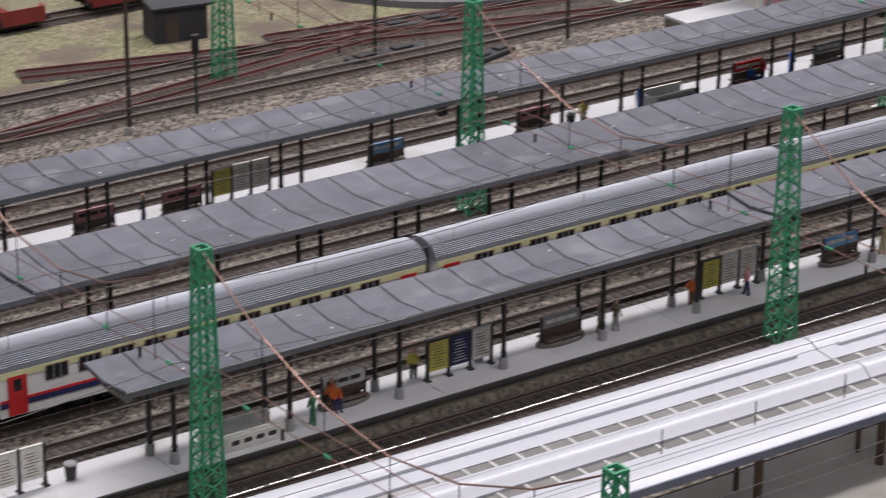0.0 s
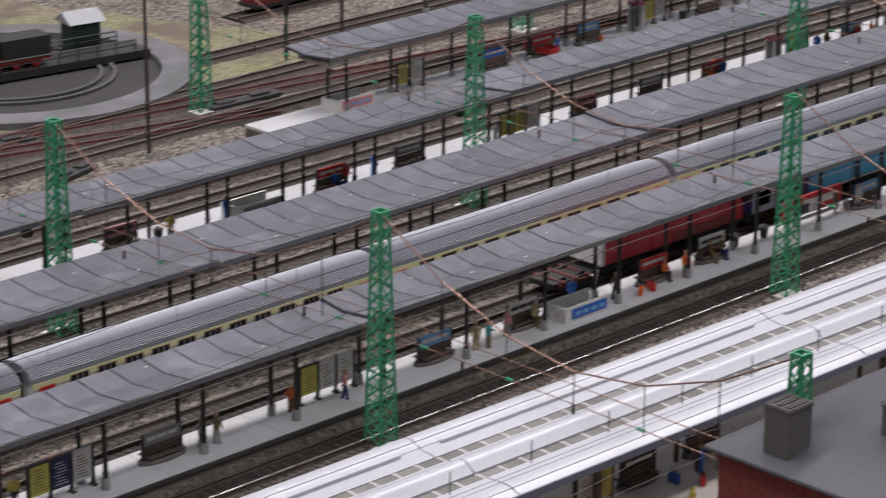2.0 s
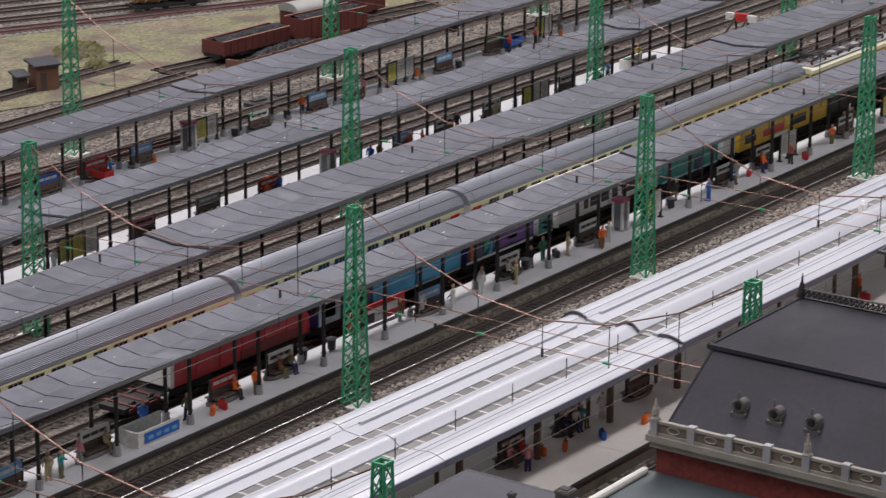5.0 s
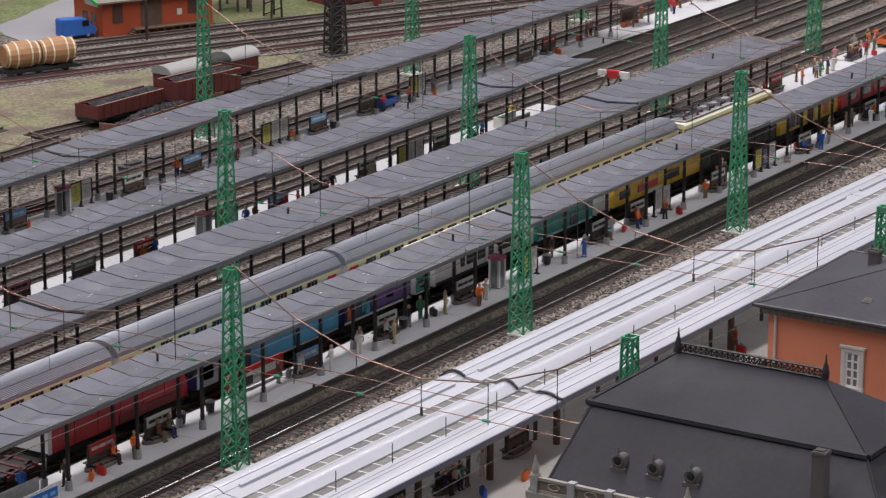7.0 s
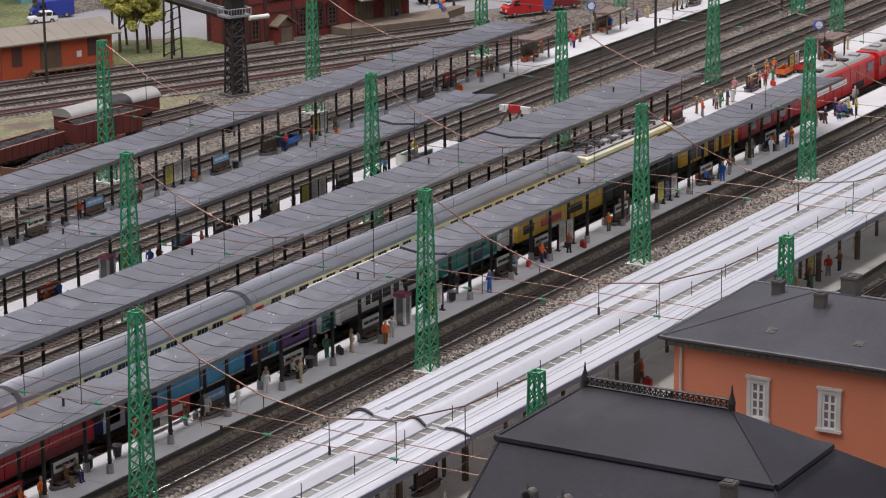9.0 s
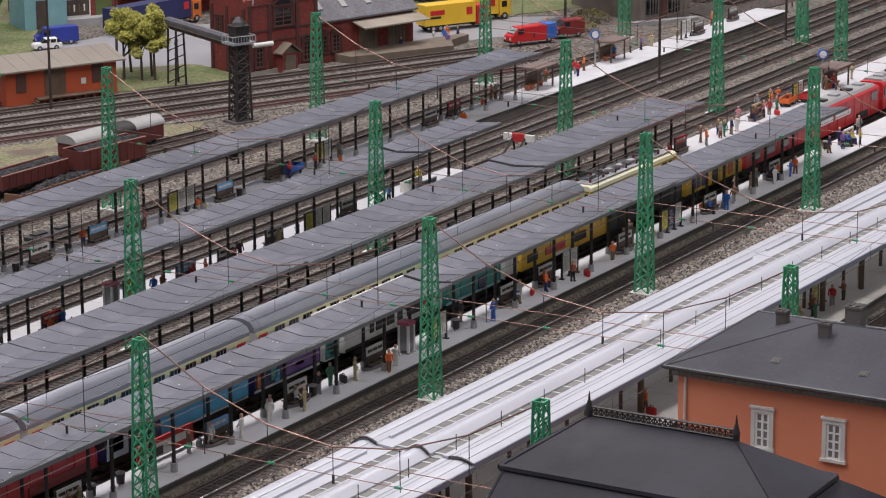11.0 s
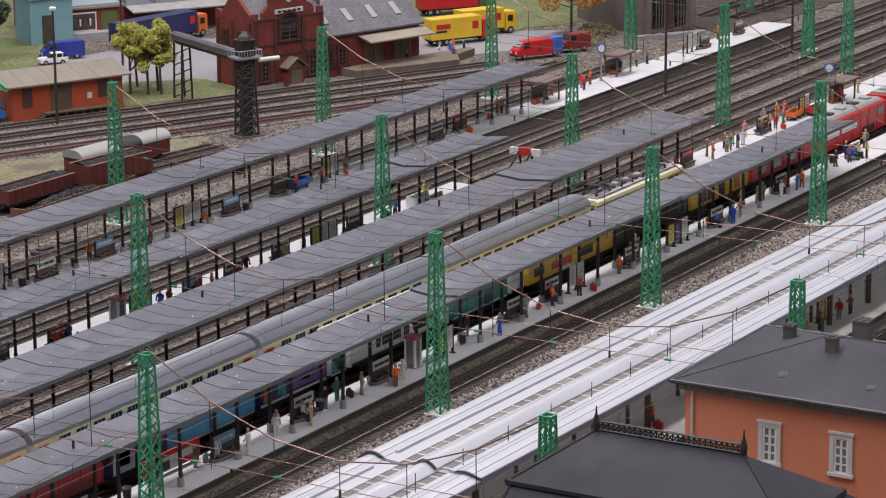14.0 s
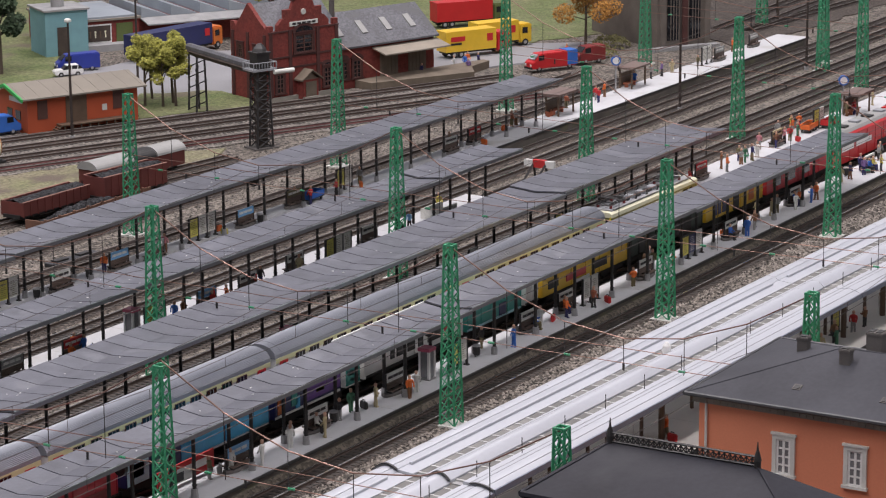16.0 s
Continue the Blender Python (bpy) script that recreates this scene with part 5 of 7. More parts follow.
for x, y, ks in [(-1272, 70, (W, W)), (-985, 64, (Y, D, W)), (-770, 70, (Y, W, W)), (108, 58, (Y, W)), (365, 64, (W, W)), (572, 58, (Y, D, W)),
                 (97, 214, (Y, W, W)), (592, 218, (Y, W)), (1254, 214, (Y, W)), (-940, 387, (Y, W, W)), (-276, 375, (Y, Y, W)), (82, 366, (Y, W)),
                 (390, 366, (Y, W, W)), (80, 545, (W, Y, W)), (396, 540, (Y, W, W)), (670, 541, (Y, W)), (-240, 544, (Y, W)), (1612, 540, (W, W)),
                 (383, -182, (Y, W)), (-775, -165, (W, Y)), (407, 218, (W,))]:
    posters(x, y, ks)
for x, y in ((70, 66), (66, 207), (50, 368), (56, 540)):
    booth(x, y)
for x, y in ((-1242, 68), (-362, 72), (-77, 66), (151, 64), (1007, 73), (133, 216), (-659, 378), (118, 535), (486, 529), (-330, 70), (520, 372), (205, 540)):
    bin_(x, y)
for x, y, c in ((-1140, 57, "white"), (-546, 60, "blue"), (-566, 380, "grey"), (609, 379, "grey"), (-318, 540, "pink")):
    low_wall(x, y, c)
for x, y, c, a in ((604, 541, "blue", 4), (-77, 538, "red", 90), (1232, 217, "orange", 5), (1270, 205, "red", 0)):
    cart(x, y, c, turn=a)
for x, y in ((1367, 210), (1186, 545), (1405, 552)):
    shelter(x, y)
clock_post(1355, 224)
clock_post(1350, 549)

# red banner on the paving beside the wagons
ban = thing("advertising_banner", "red and white advertising panel on low feet", "banner", at=(-258, 82, 12.4))
bm = BM()
box(bm, -36, 36, -0.6, 0.6, 2, 17)
pan = part("panel", bm, colour("red"), ban)
bm = BM()
box(bm, -30, 10, -0.9, -0.5, 2, 8)
box(bm, -12, 26, -0.9, -0.5, 7, 13)
part("white_patch", bm, colour("white"), pan)
bm = BM()
box(bm, -18, -4, -1.2, -0.8, 3, 10)
part("dark_patch", bm, colour("dark"), pan)
for sx in (-30, 30):
    bm = BM()
    box(bm, sx - 1, sx + 1, -3, 3, 0, 2.4)
    part("foot", bm, M_IRON, ban)

# buffer stop at the end of the middle track
stop = thing("buffer_stop", "black and white buffer stop with a red panel", "buffer stop", at=(862, 398, 0), turn=0)
for s in (-1, 1):
    bm = BM()
    rod(bm, (-20, s * 8, 2), (6, s * 8, 20), 1.6, 4)
    rod(bm, (10, s * 8, 0), (6, s * 8, 20), 1.6, 4)
    part("strut", bm, M_IRON, stop)
bm = BM()
box(bm, 4, 8, -20, 20, 16, 24)
beam = part("beam", bm, M_COACHW, stop)
bm = BM()
box(bm, 3.4, 8.6, -8, 8, 15.4, 24.6)
part("red_panel", bm, colour("red"), beam)
bm = BM()
box(bm, -22, 12, -10, 10, 0, 2.5)
part("base", bm, M_IRON, stop)
track(398, 560, 850)

# ---- station buildings in the foreground ----


def poly(bm, pts):
    bm.faces.new([bm.verts.new(V(*p)) for p in pts])


def window_part(parent, m, w, h, frame_m, name="window", bars=None, glass=None):
    """A window on a wall: surround, casement bars, panes and sill; local x along the wall, y out of it, z up."""
    bm = BM()
    for a, b, c, d in ((-w / 2 - 3, -w / 2, 0, h + 3), (w / 2, w / 2 + 3, 0, h + 3), (-w / 2, w / 2, h, h + 3)):
        box(bm, a, b, -0.5, 1.6, c, d, m)
    ob = part(name, bm, frame_m, parent)
    bm = BM()
    box(bm, -w / 2 - 4, w / 2 + 4, -0.5, 2.6, -2, 0, m)
    part("sill", bm, frame_m, ob)
    bm = BM()
    box(bm, -w / 2 - 4, w / 2 + 4, -0.5, 2.4, h + 3, h + 4.6, m)
    part("lintel", bm, frame_m, ob)
    bm = BM()
    box(bm, -w / 2, w / 2, -0.4, 0.2, 0, h, m)
    part("pane", bm, glass or M_WINDOW, ob)
    for a in (-w / 2, -0.9, w / 2 - 1.6):
        bm = BM()
        box(bm, a, a + 1.7, 0.1, 0.9, 0, h, m)
        part("casement_stile", bm, bars or M_PALE, ob)
    for k in range(5):
        z = (h - 1.2) * k / 4
        bm = BM()
        box(bm, -w / 2, w / 2, 0.15, 0.8, z, z + 1.2, m)
        part("casement_bar", bm, bars or M_PALE, ob)
    return ob


def wall_frame(x, y, z, turn):
    """A frame on a wall that faces along its local -y side turned by the given degrees; millimetres."""
    return Matrix.Translation(V(x, y, z)) @ pose(0, 0, 0, 0, 0, turn)


def chimney(x, y, z, w, d, h, parent, pots=2):
    bm = BM()
    box(bm, x - w / 2, x + w / 2, y - d / 2, y + d / 2, z, z + h)
    box(bm, x - w / 2 - 0.5, x + w / 2 + 0.5, y - d / 2 - 0.5, y + d / 2 + 0.5, z + h - 2.2, z + h - 0.6)
    c = part("chimney", bm, M_STONEDK, parent)
    for i in range(pots):
        bm = BM()
        box(bm, x - w / 2 + 1.4, x + w / 2 - 1.4, y - d / 2 + 1.2 + i * d / pots, y - d / 2 + 1.2 + i * d / pots + d / pots - 2, z + h - 0.4, z + h + 0.6)
        part("flue", bm, M_DARK, c)
    return c


# orange rendered house with a hipped slate roof
house = thing("station_house", "orange rendered house with a dark hipped slate roof", "house")
HX0, HX1, HY0, HY1, HE, HR = -200, -42, -640, -313, 127, 151
bm = BM()
box(bm, HX0 + 6, HX1 - 6, HY0 + 6, HY1 - 6, 0, HE - 6)
part("wall", bm, M_BRICK, house)
bm = BM()
box(bm, HX0 + 2.5, HX1 - 2.5, HY0 + 2.5, HY1 - 2.5, HE - 7, HE)
cor = part("cornice", bm, M_STONEW, house)
y = HY0 + 6
dent = None
while y < HY1 - 6:
    if dent is None:
        bm = BM()
        box(bm, 0, 2.2, 0, 2.6, 0, 4.6)
        dent = mesh_of("corbel", bm, M_STONEW)
    for x in (HX0 + 1.2,):
        ob = new("corbel", dent)
        ob.location, ob.parent = V(x, y, HE - 6), cor
    y += 5.4
RY0, RY1 = HY0 + 80, HY1 - 82
RX = (HX0 + HX1) / 2
bm = BM()
e = HE
c = [(HX0 - 2, HY0 - 2, e), (HX1 + 2, HY0 - 2, e), (HX1 + 2, HY1 + 2, e), (HX0 - 2, HY1 + 2, e)]
r0, r1 = (RX, RY0, HR), (RX, RY1, HR)
poly(bm, [c[3], c[0], r0, r1])
poly(bm, [c[0], c[1], r0])
poly(bm, [c[1], c[2], r1, r0])
poly(bm, [c[2], c[3], r1])
poly(bm, c)
hroof = part("roof", bm, M_SLATE3, house)
bm = BM()
for a, b in ((c[3], r1), (c[2], r1), (r0, r1), (c[0], r0)):
    rod(bm, a, b, 0.55, 6)
part("ridge_cap", bm, M_SLATE3, hroof)
bm = BM()
for a, b in zip(c, c[1:] + c[:1]):
    rod(bm, (a[0], a[1], e - 0.4), (b[0], b[1], e - 0.4), 1.5, 6)
part("gutter", bm, M_SEAM, house)
for wy in (-384, -437, -490, -543):
    window_part(house, wall_frame(HX0 + 5.8, wy, 77, 90), 10.8, 25, M_PALE, bars=M_COACHW, glass=M_BOOTHG)
bm = BM()
rod(bm, (HX0 + 4.5, HY1 - 12, 0), (HX0 + 4.5, HY1 - 12, HE - 4), 1.0, 6)
part("downpipe", bm, M_PALE, house)
chimney(-106, -359, 134, 7.5, 7.5, 17, house, 1)
chimney(-138, -405, 138, 7.5, 7.5, 18, house, 1)
chimney(-52, -393, 126, 11, 12, 20, house, 2)
for sx, sy in ((-176, -385), (-176, -450)):
    bm = BM()
    m = Matrix.Translation(V(sx, sy, HE + (sx - HX0) / (RX - HX0) * (HR - HE))) @ Matrix.Rotation(-math.atan2(HR - HE, RX - HX0), 4, "Y")
    box(bm, -3.2, 3.2, -3, 3, -1, 0.9, m)
    sk = part("skylight", bm, M_STONEDK, hroof)
    bm = BM()
    box(bm, -2.2, 2.2, -2, 2, 0, 1.2, m)
    part("pane", bm, M_DARK, sk)

# mansard building with balustrade
man = thing("mansard_house", "red brick building with a dark mansard roof and stone balustrade", "house")
MX, MY1, MY0, MZ = -532, -327, -640, 105
bm = BM()
box(bm, MX + 4, -310, MY0, MY1 - 3, 0, MZ - 12)
part("wall", bm, M_BRICKRED, man)
bm = BM()
box(bm, MX - 3, -306, MY0, MY1 + 1, MZ - 12, MZ - 8)
box(bm, MX - 1, -308, MY0, MY1 - 1, MZ - 16, MZ - 12)
cor = part("cornice", bm, M_STONEW, man)
y = MY0
tooth = None
while y < MY1:
    if tooth is None:
        bm = BM()
        box(bm, -1.6, 0.4, 0, 1.8, -4, 0)
        tooth = mesh_of("corbel", bm, M_STONEW)
    ob = new("corbel", tooth)
    ob.location, ob.parent = V(MX + 1, y, MZ - 12.2), cor
    y += 3.6
bal = part("balustrade", (lambda b: (box(b, MX - 1.5, MX + 1.5, MY0, MY1, MZ - 8, MZ - 6), box(b, MX - 1.5, MX + 1.5, MY0, MY1, MZ - 0.2, MZ + 1.6), b)[-1])(BM()), M_STONEW, man)
y = MY1 - 4
while y > MY0:
    bm = BM()
    box(bm, MX - 2.4, MX + 2.4, y - 2.4, y + 2.4, MZ - 8, MZ + 2.6)
    part("pier", bm, M_CONC, bal)
    bm = BM()
    box(bm, MX - 0.7, MX + 0.7, y - 23, y - 2.4, MZ - 6, MZ - 0.2)
    part("balustrade_panel", bm, M_DOCK, bal)
    bm = BM()
    for k in range(12):
        t = k / 12 * 6.283
        t2 = (k + 1) / 12 * 6.283
        rod(bm, (MX - 0.9, y - 13 + 4 * math.cos(t), MZ - 3 + 2 * math.sin(t)), (MX - 0.9, y - 13 + 4 * math.cos(t2), MZ - 3 + 2 * math.sin(t2)), 0.5, 4)
    part("carved_wreath", bm, M_STONEW, bal)
    y -= 25.5
for yy in (MY1 - 4, MY1 - 106):
    bm = BM()
    rod(bm, (MX, yy, MZ + 2.4), (MX, yy, MZ + 5), 3.0, 10, 1.6)
    rod(bm, (MX, yy, MZ + 5), (MX, yy, MZ + 9), 2.4, 10, 2.0)
    rod(bm, (MX, yy, MZ + 9), (MX, yy, MZ + 15), 1.6, 10, 0.4)
    part("finial", bm, M_STONEW, bal)
KX, KZ, KY1, KY0 = -464, 135, -332, -513
RXm, RZ, RYa, RYb, EX = -400, 153, -356, -457, -385
bm = BM()
b0, b1 = (MX + 6, MY1 - 6, MZ - 8), (MX + 6, -560, MZ - 8)
k0, k1 = (KX, KY1, KZ), (KX, KY0, KZ)
e0, e1 = (EX, KY1, KZ), (EX, KY0, KZ)
f0, f1 = (-322, MY1 - 6, MZ - 8), (-322, -560, MZ - 8)
q0, q1 = (RXm, RYa, RZ), (RXm, RYb, RZ)
poly(bm, [b0, b1, k1, k0])
poly(bm, [b1, f1, e1, k1])
poly(bm, [f1, f0, e0, e1])
poly(bm, [f0, b0, k0, e0])
poly(bm, [b0, f0, f1, b1])
part("mansard_slope", bm, M_SLATE2, man)
bm = BM()
u = 2.5
kk0, kk1, ee0, ee1 = (KX - u, KY1 + u, KZ), (KX - u, KY0 - u, KZ), (EX + u, KY1 + u, KZ), (EX + u, KY0 - u, KZ)
poly(bm, [kk0, kk1, q1, q0])
poly(bm, [kk1, ee1, q1])
poly(bm, [ee1, ee0, q0, q1])
poly(bm, [ee0, kk0, q0])
poly(bm, [kk0, ee0, ee1, kk1])
mr = part("roof", bm, M_SLATE2, man)
bm = BM()
for a, b in ((kk0, kk1), (kk1, ee1), (ee1, ee0), (ee0, kk0)):
    rod(bm, (a[0], a[1], a[2] - 0.8), (b[0], b[1], b[2] - 0.8), 2.4, 6)
part("roof_moulding", bm, M_SLATE2, man)
for a, b in ((kk0, q0), (kk1, q1), (b0, k0), (b1, k1)):
    bm = BM()
    rod(bm, a, b, 0.9, 6)
    part("hip_cap", bm, M_SLATE2, mr)
y = RYb
bm = BM()
while y < RYa - 1:
    rod(bm, (RXm, y, RZ), (RXm, y, RZ + 7), 0.55, 4)
    rod(bm, (RXm, y, RZ + 1), (RXm, y + 3.7, RZ + 5.5), 0.45, 4)
    rod(bm, (RXm, y + 3.7, RZ + 1), (RXm, y, RZ + 5.5), 0.45, 4)
    y += 3.7
rod(bm, (RXm, RYb, RZ + 6.4), (RXm, RYa, RZ + 6.4), 0.8, 4)
rod(bm, (RXm, RYb, RZ + 0.8), (RXm, RYa, RZ + 0.8), 0.9, 4)
part("ridge_cresting", bm, M_IRON, mr, "black iron ridge cresting")
for yy in (RYa, RYb):
    bm = BM()
    rod(bm, (RXm, yy, RZ - 1), (RXm, yy, RZ + 4), 2.2, 8)
    rod(bm, (RXm, yy, RZ + 4), (RXm, yy, RZ + 10), 2.6, 8, 1.2)
    rod(bm, (RXm, yy, RZ + 10), (RXm, yy, RZ + 16), 0.9, 8, 0.3)
    part("finial", bm, M_IRON, mr)
for yy in (-372, -396, -421):
    bm = BM()
    x = -500
    z = MZ - 8 + (x - (MX + 6)) / (KX - MX - 6) * (KZ - MZ + 8)
    for k in range(16):
        t, t2 = k / 16 * 6.283, (k + 1) / 16 * 6.283
        rod(bm, (x - 5, yy + 3.4 * math.cos(t), z + 3 + 3.4 * math.sin(t)), (x - 5, yy + 3.4 * math.cos(t2), z + 3 + 3.4 * math.sin(t2)), 1.1, 5)
    box(bm, x - 5, x + 4, yy - 3.6, yy + 3.6, z - 3, z + 2)
    rod(bm, (x - 5, yy, z + 3), (x + 3, yy, z + 3), 3.4, 12)
    rod(bm, (x - 5, yy, z + 8), (x - 5, yy, z + 12), 1.3, 6, 0.4)
    box(bm, x - 6, x - 3, yy - 5, yy + 5, z - 4, z - 1.5)
    dm = part("dormer", bm, M_STONEDK, man, "round stone dormer window")
    bm = BM()
    rod(bm, (x - 5.8, yy, z + 3), (x - 5.0, yy, z + 3), 2.5, 14)
    part("pane", bm, M_WINDOW, dm)
chimney(-497, -500, MZ, 8, 8, 40, man, 1)
window_part(man, wall_frame(MX + 3.8, -500, 55, 90), 15, 26, M_STONEW)

# low hall with flat glossy roof between the houses
flat_hall = thing("flat_roofed_hall", "low hall with a dark blue-grey flat roof and white edge pipe", "building")
bm = BM()
box(bm, -640, MX + 3.4, -640, -330, 0, 68)
part("wall", bm, M_BRICKRED, flat_hall)
bm = BM()
box(bm, -645, MX + 3.2, -640, -326, 68, 72)
part("roof", bm, M_FLATROOF, flat_hall)
bm = BM()
rod(bm, (-645, -326, 73.5), (MX - 2, -326, 73.5), 2.6, 10)
part("edge_pipe", bm, M_PALE, flat_hall, "white roof edge pipe")
chimney(-590, -470, 72, 10, 10, 22, flat_hall, 1)

# nearest brick house with grey roof
gh = thing("brick_house", "red brick house with a grey hipped roof and chimneys", "house")
GX0, GX1, GY0, GY1, GE, GR = -824, -664, -640, -287, 106, 121
bm = BM()
box(bm, GX0 + 5, GX1 - 5, GY0 + 5, GY1 - 5, 0, GE)
part("wall", bm, M_BRICKRED, gh)
bm = BM()
c = [(GX0, GY0, GE), (GX1, GY0, GE), (GX1, GY1, GE), (GX0, GY1, GE)]
r0, r1 = (-728, GY0 + 40, GR), (-738, GY1 - 49, GR)
poly(bm, [c[3], c[0], r0, r1])
poly(bm, [c[0], c[1], r0])
poly(bm, [c[1], c[2], r1, r0])
poly(bm, [c[2], c[3], r1])
poly(bm, c)
gr = part("roof", bm, M_WORNROOF, gh)
bm = BM()
rod(bm, r0, r1, 0.9, 6)
for a, b in zip(c, c[1:] + c[:1]):
    rod(bm, (a[0], a[1], GE - 0.6), (b[0], b[1], GE - 0.6), 1.4, 6)
part("ridge_cap", bm, M_WORNROOF, gr)
chimney(-803, -324, 100, 19, 16, 36, gh, 3)
chimney(-758, -362, 108, 14, 12, 26, gh, 2)
chimney(-708, -381, 108, 8, 8, 23, gh, 1)
chimney(-742, -438, 112, 8, 8, 22, gh, 1)
chimney(-716, -352, 112, 3, 3, 13, gh, 1)
for k, wy in enumerate((-360, -430, -500)):
    window_part(gh, wall_frame(GX0 + 4.8, wy, 64, 90), 14, 24, M_STONEW)

# ---- goods yard beyond the tracks ----
YARD = -24.5

shed = thing("goods_shed", "orange red wooden shed with a pale roof and green edge boards", "shed", at=(793, 1101, 0), turn=YARD)
bm = BM()
box(bm, 0, 158, 0, 84, 0, 46)
w = part("wall", bm, M_SHED, shed)
bm = BM()
poly(bm, [(0.3, 0.3, 45.9), (0.3, 83.7, 45.9), (0.3, 42, 57)])
poly(bm, [(157.7, 0.3, 45.9), (157.7, 83.7, 45.9), (157.7, 42, 57)])
part("gable", bm, M_SHED, shed)
for a, b in (((-9, 45.5), (42, 59)), ((93, 45.5), (42, 59))):
    bm = BM()
    y0, z0 = a
    y1, z1 = b
    prism(bm, [(y0, z0), (y1, z1), (y1, z1 + 2), (y0, z0 + 2)], -10, 168)
    rf = part("roof_slope", bm, M_BEIGE, shed)
    for k in range(9):
        bm = BM()
        x = -6 + k * 21
        prism(bm, [(y0, z0 + 1.9), (y1, z1 + 1.9), (y1, z1 + 2.3), (y0, z0 + 2.3)], x, x + 0.5)
        part("roof_batten", bm, M_BEIGE, rf)
    bm = BM()
    prism(bm, [(y0, z0 - 1.5), (y1, z1 - 1.5), (y1, z1 + 2.6), (y0, z0 + 2.6)], -12.5, -10)
    part("edge_board", bm, M_LEAFGREEN, rf, "green edge board")
for a, b, z0, z1, m, nm in ((14, 28, 18, 42, M_CASEDK, "window"), (54, 84, 9, 44, M_WOODP, "sliding_door"), (122, 138, 20, 44, M_CASEDK, "window"), (106, 113, 20, 28, M_PALE, "notice")):
    bm = BM()
    box(bm, a, b, -0.8, 0.3, z0, z1)
    part(nm, bm, m, w)
for a, b in ((20, 34), (44, 58)):
    bm = BM()
    box(bm, -0.8, 0.3, a, b, 16, 28)
    part("window", bm, M_WINDOW, w)
bm = BM()
box(bm, -0.9, 0.3, 14, 50, 38, 44)
part("sign", bm, M_PALE, w)
bm = BM()
box(bm, 40, 140, -16, -0.2, 8.5, 10)
for x in range(44, 140, 12):
    box(bm, x, x + 1.6, -15, -13, 0, 8.6)
for i in range(4):
    box(bm, 30 + i * 3, 33 + i * 3, -15, -3, 1 + i * 2.2, 2.6 + i * 2.2)
part("loading_deck", bm, M_WOODP, shed)

# coal tower with conveyor
tower = thing("coaling_tower", "black iron coaling tower with a sloping covered conveyor", "tower", at=(868, 792, 0), turn=YARD)
bm = BM()
box(bm, -17, 17, -14, 14, 0, 2)
part("base", bm, M_STONEDK, tower)
for sx in (-1, 1):
    for sy in (-1, 1):
        bm = BM()
        rod(bm, (sx * 11, sy * 9.5, 1.8), (sx * 8, sy * 8, 98), 1.7, 4)
        part("leg", bm, M_IRON, tower)
for i in range(8):
    z0, z1 = 2 + i * 12, 14 + i * 12
    ends = []
    for sy in (-1, 1):
        ends += [((-10, sy * 9, z0), (10, sy * 9, z1)), ((10, sy * 9, z0), (-10, sy * 9, z1)), ((-10, sy * 9, z1), (10, sy * 9, z1))]
    for sx in (-1, 1):
        ends += [((sx * 10, -9, z0), (sx * 10, 9, z1)), ((sx * 10, 9, z0), (sx * 10, -9, z1))]
    for p, q in ends:
        bm = BM()
        rod(bm, p, q, 0.8, 4)
        part("brace", bm, M_IRON, tower)
bm = BM()
box(bm, -6, 6, -6, 6, 4, 100)
part("hoist_shaft", bm, M_DARKWOOD, tower)
bm = BM()
box(bm, -17, 17, -13, 13, 98, 100.5)
for sx in (-16.5, 16.5):
    for y in (-13, 0, 13):
        rod(bm, (sx, y, 100), (sx, y, 109), 0.5, 4)
for sy in (-12.5, 12.5):
    for x in range(-16, 17, 4):
        rod(bm, (x, sy, 100), (x, sy, 109), 0.5, 4)
    rod(bm, (-16.5, sy, 108.6), (16.5, sy, 108.6), 0.6, 4)
for sx in (-16.5, 16.5):
    rod(bm, (sx, -12.5, 108.6), (sx, 12.5, 108.6), 0.6, 4)
part("gallery", bm, M_GREYROOF, tower)
bm = BM()
box(bm, -9, 9, -9, 9, 100, 119)
box(bm, -10.5, 10.5, -10.5, 10.5, 119, 121)
rod(bm, (0, 0, 121), (0, 0, 125), 11, 4, 9)
rod(bm, (0, 0, 125), (0, 0, 131), 9, 4, 3)
part("cabin", bm, M_IRON, tower)
bm = BM()
rod(bm, (12, -14, 96), (40, -14, 96), 3.0, 10)
part("discharge_pipe", bm, M_PALE, tower)
# conveyor: from the tower to the trestle behind it, in the tower's own frame
tw = Vector((1030 - 868, 1015 - 792, 0))
ca, sa = math.cos(radians(-YARD)), math.sin(radians(-YARD))
cx, cy = tw.x * ca - tw.y * sa, tw.x * sa + tw.y * ca
bm = BM()
rod(bm, (0, 0, 96), (cx, cy, 80), 6.5, 4)
part("conveyor", bm, M_DARKWOOD, tower)
bm = BM()
rod(bm, (0, 0, 100), (cx * 1.03, cy * 1.03, 84), 5.6, 8)
part("conveyor_roof", bm, M_GREYSLATE, tower)
for f in (0.86, 0.98):
    for s in (-8, 8):
        bm = BM()
        rod(bm, (cx * f + s, cy * f, 0), (cx * f + s * 0.7, cy * f, 77), 1.6, 4)
        part("trestle_leg", bm, M_IRON, tower)
for i in range(5):
    for f, g in ((0.86, 0.98), (0.98, 0.86)):
        bm = BM()
        rod(bm, (cx * f - 8, cy * f, 4 + i * 14), (cx * g + 8, cy * g, 18 + i * 14), 0.8, 4)
        part("trestle_brace", bm, M_IRON, tower)

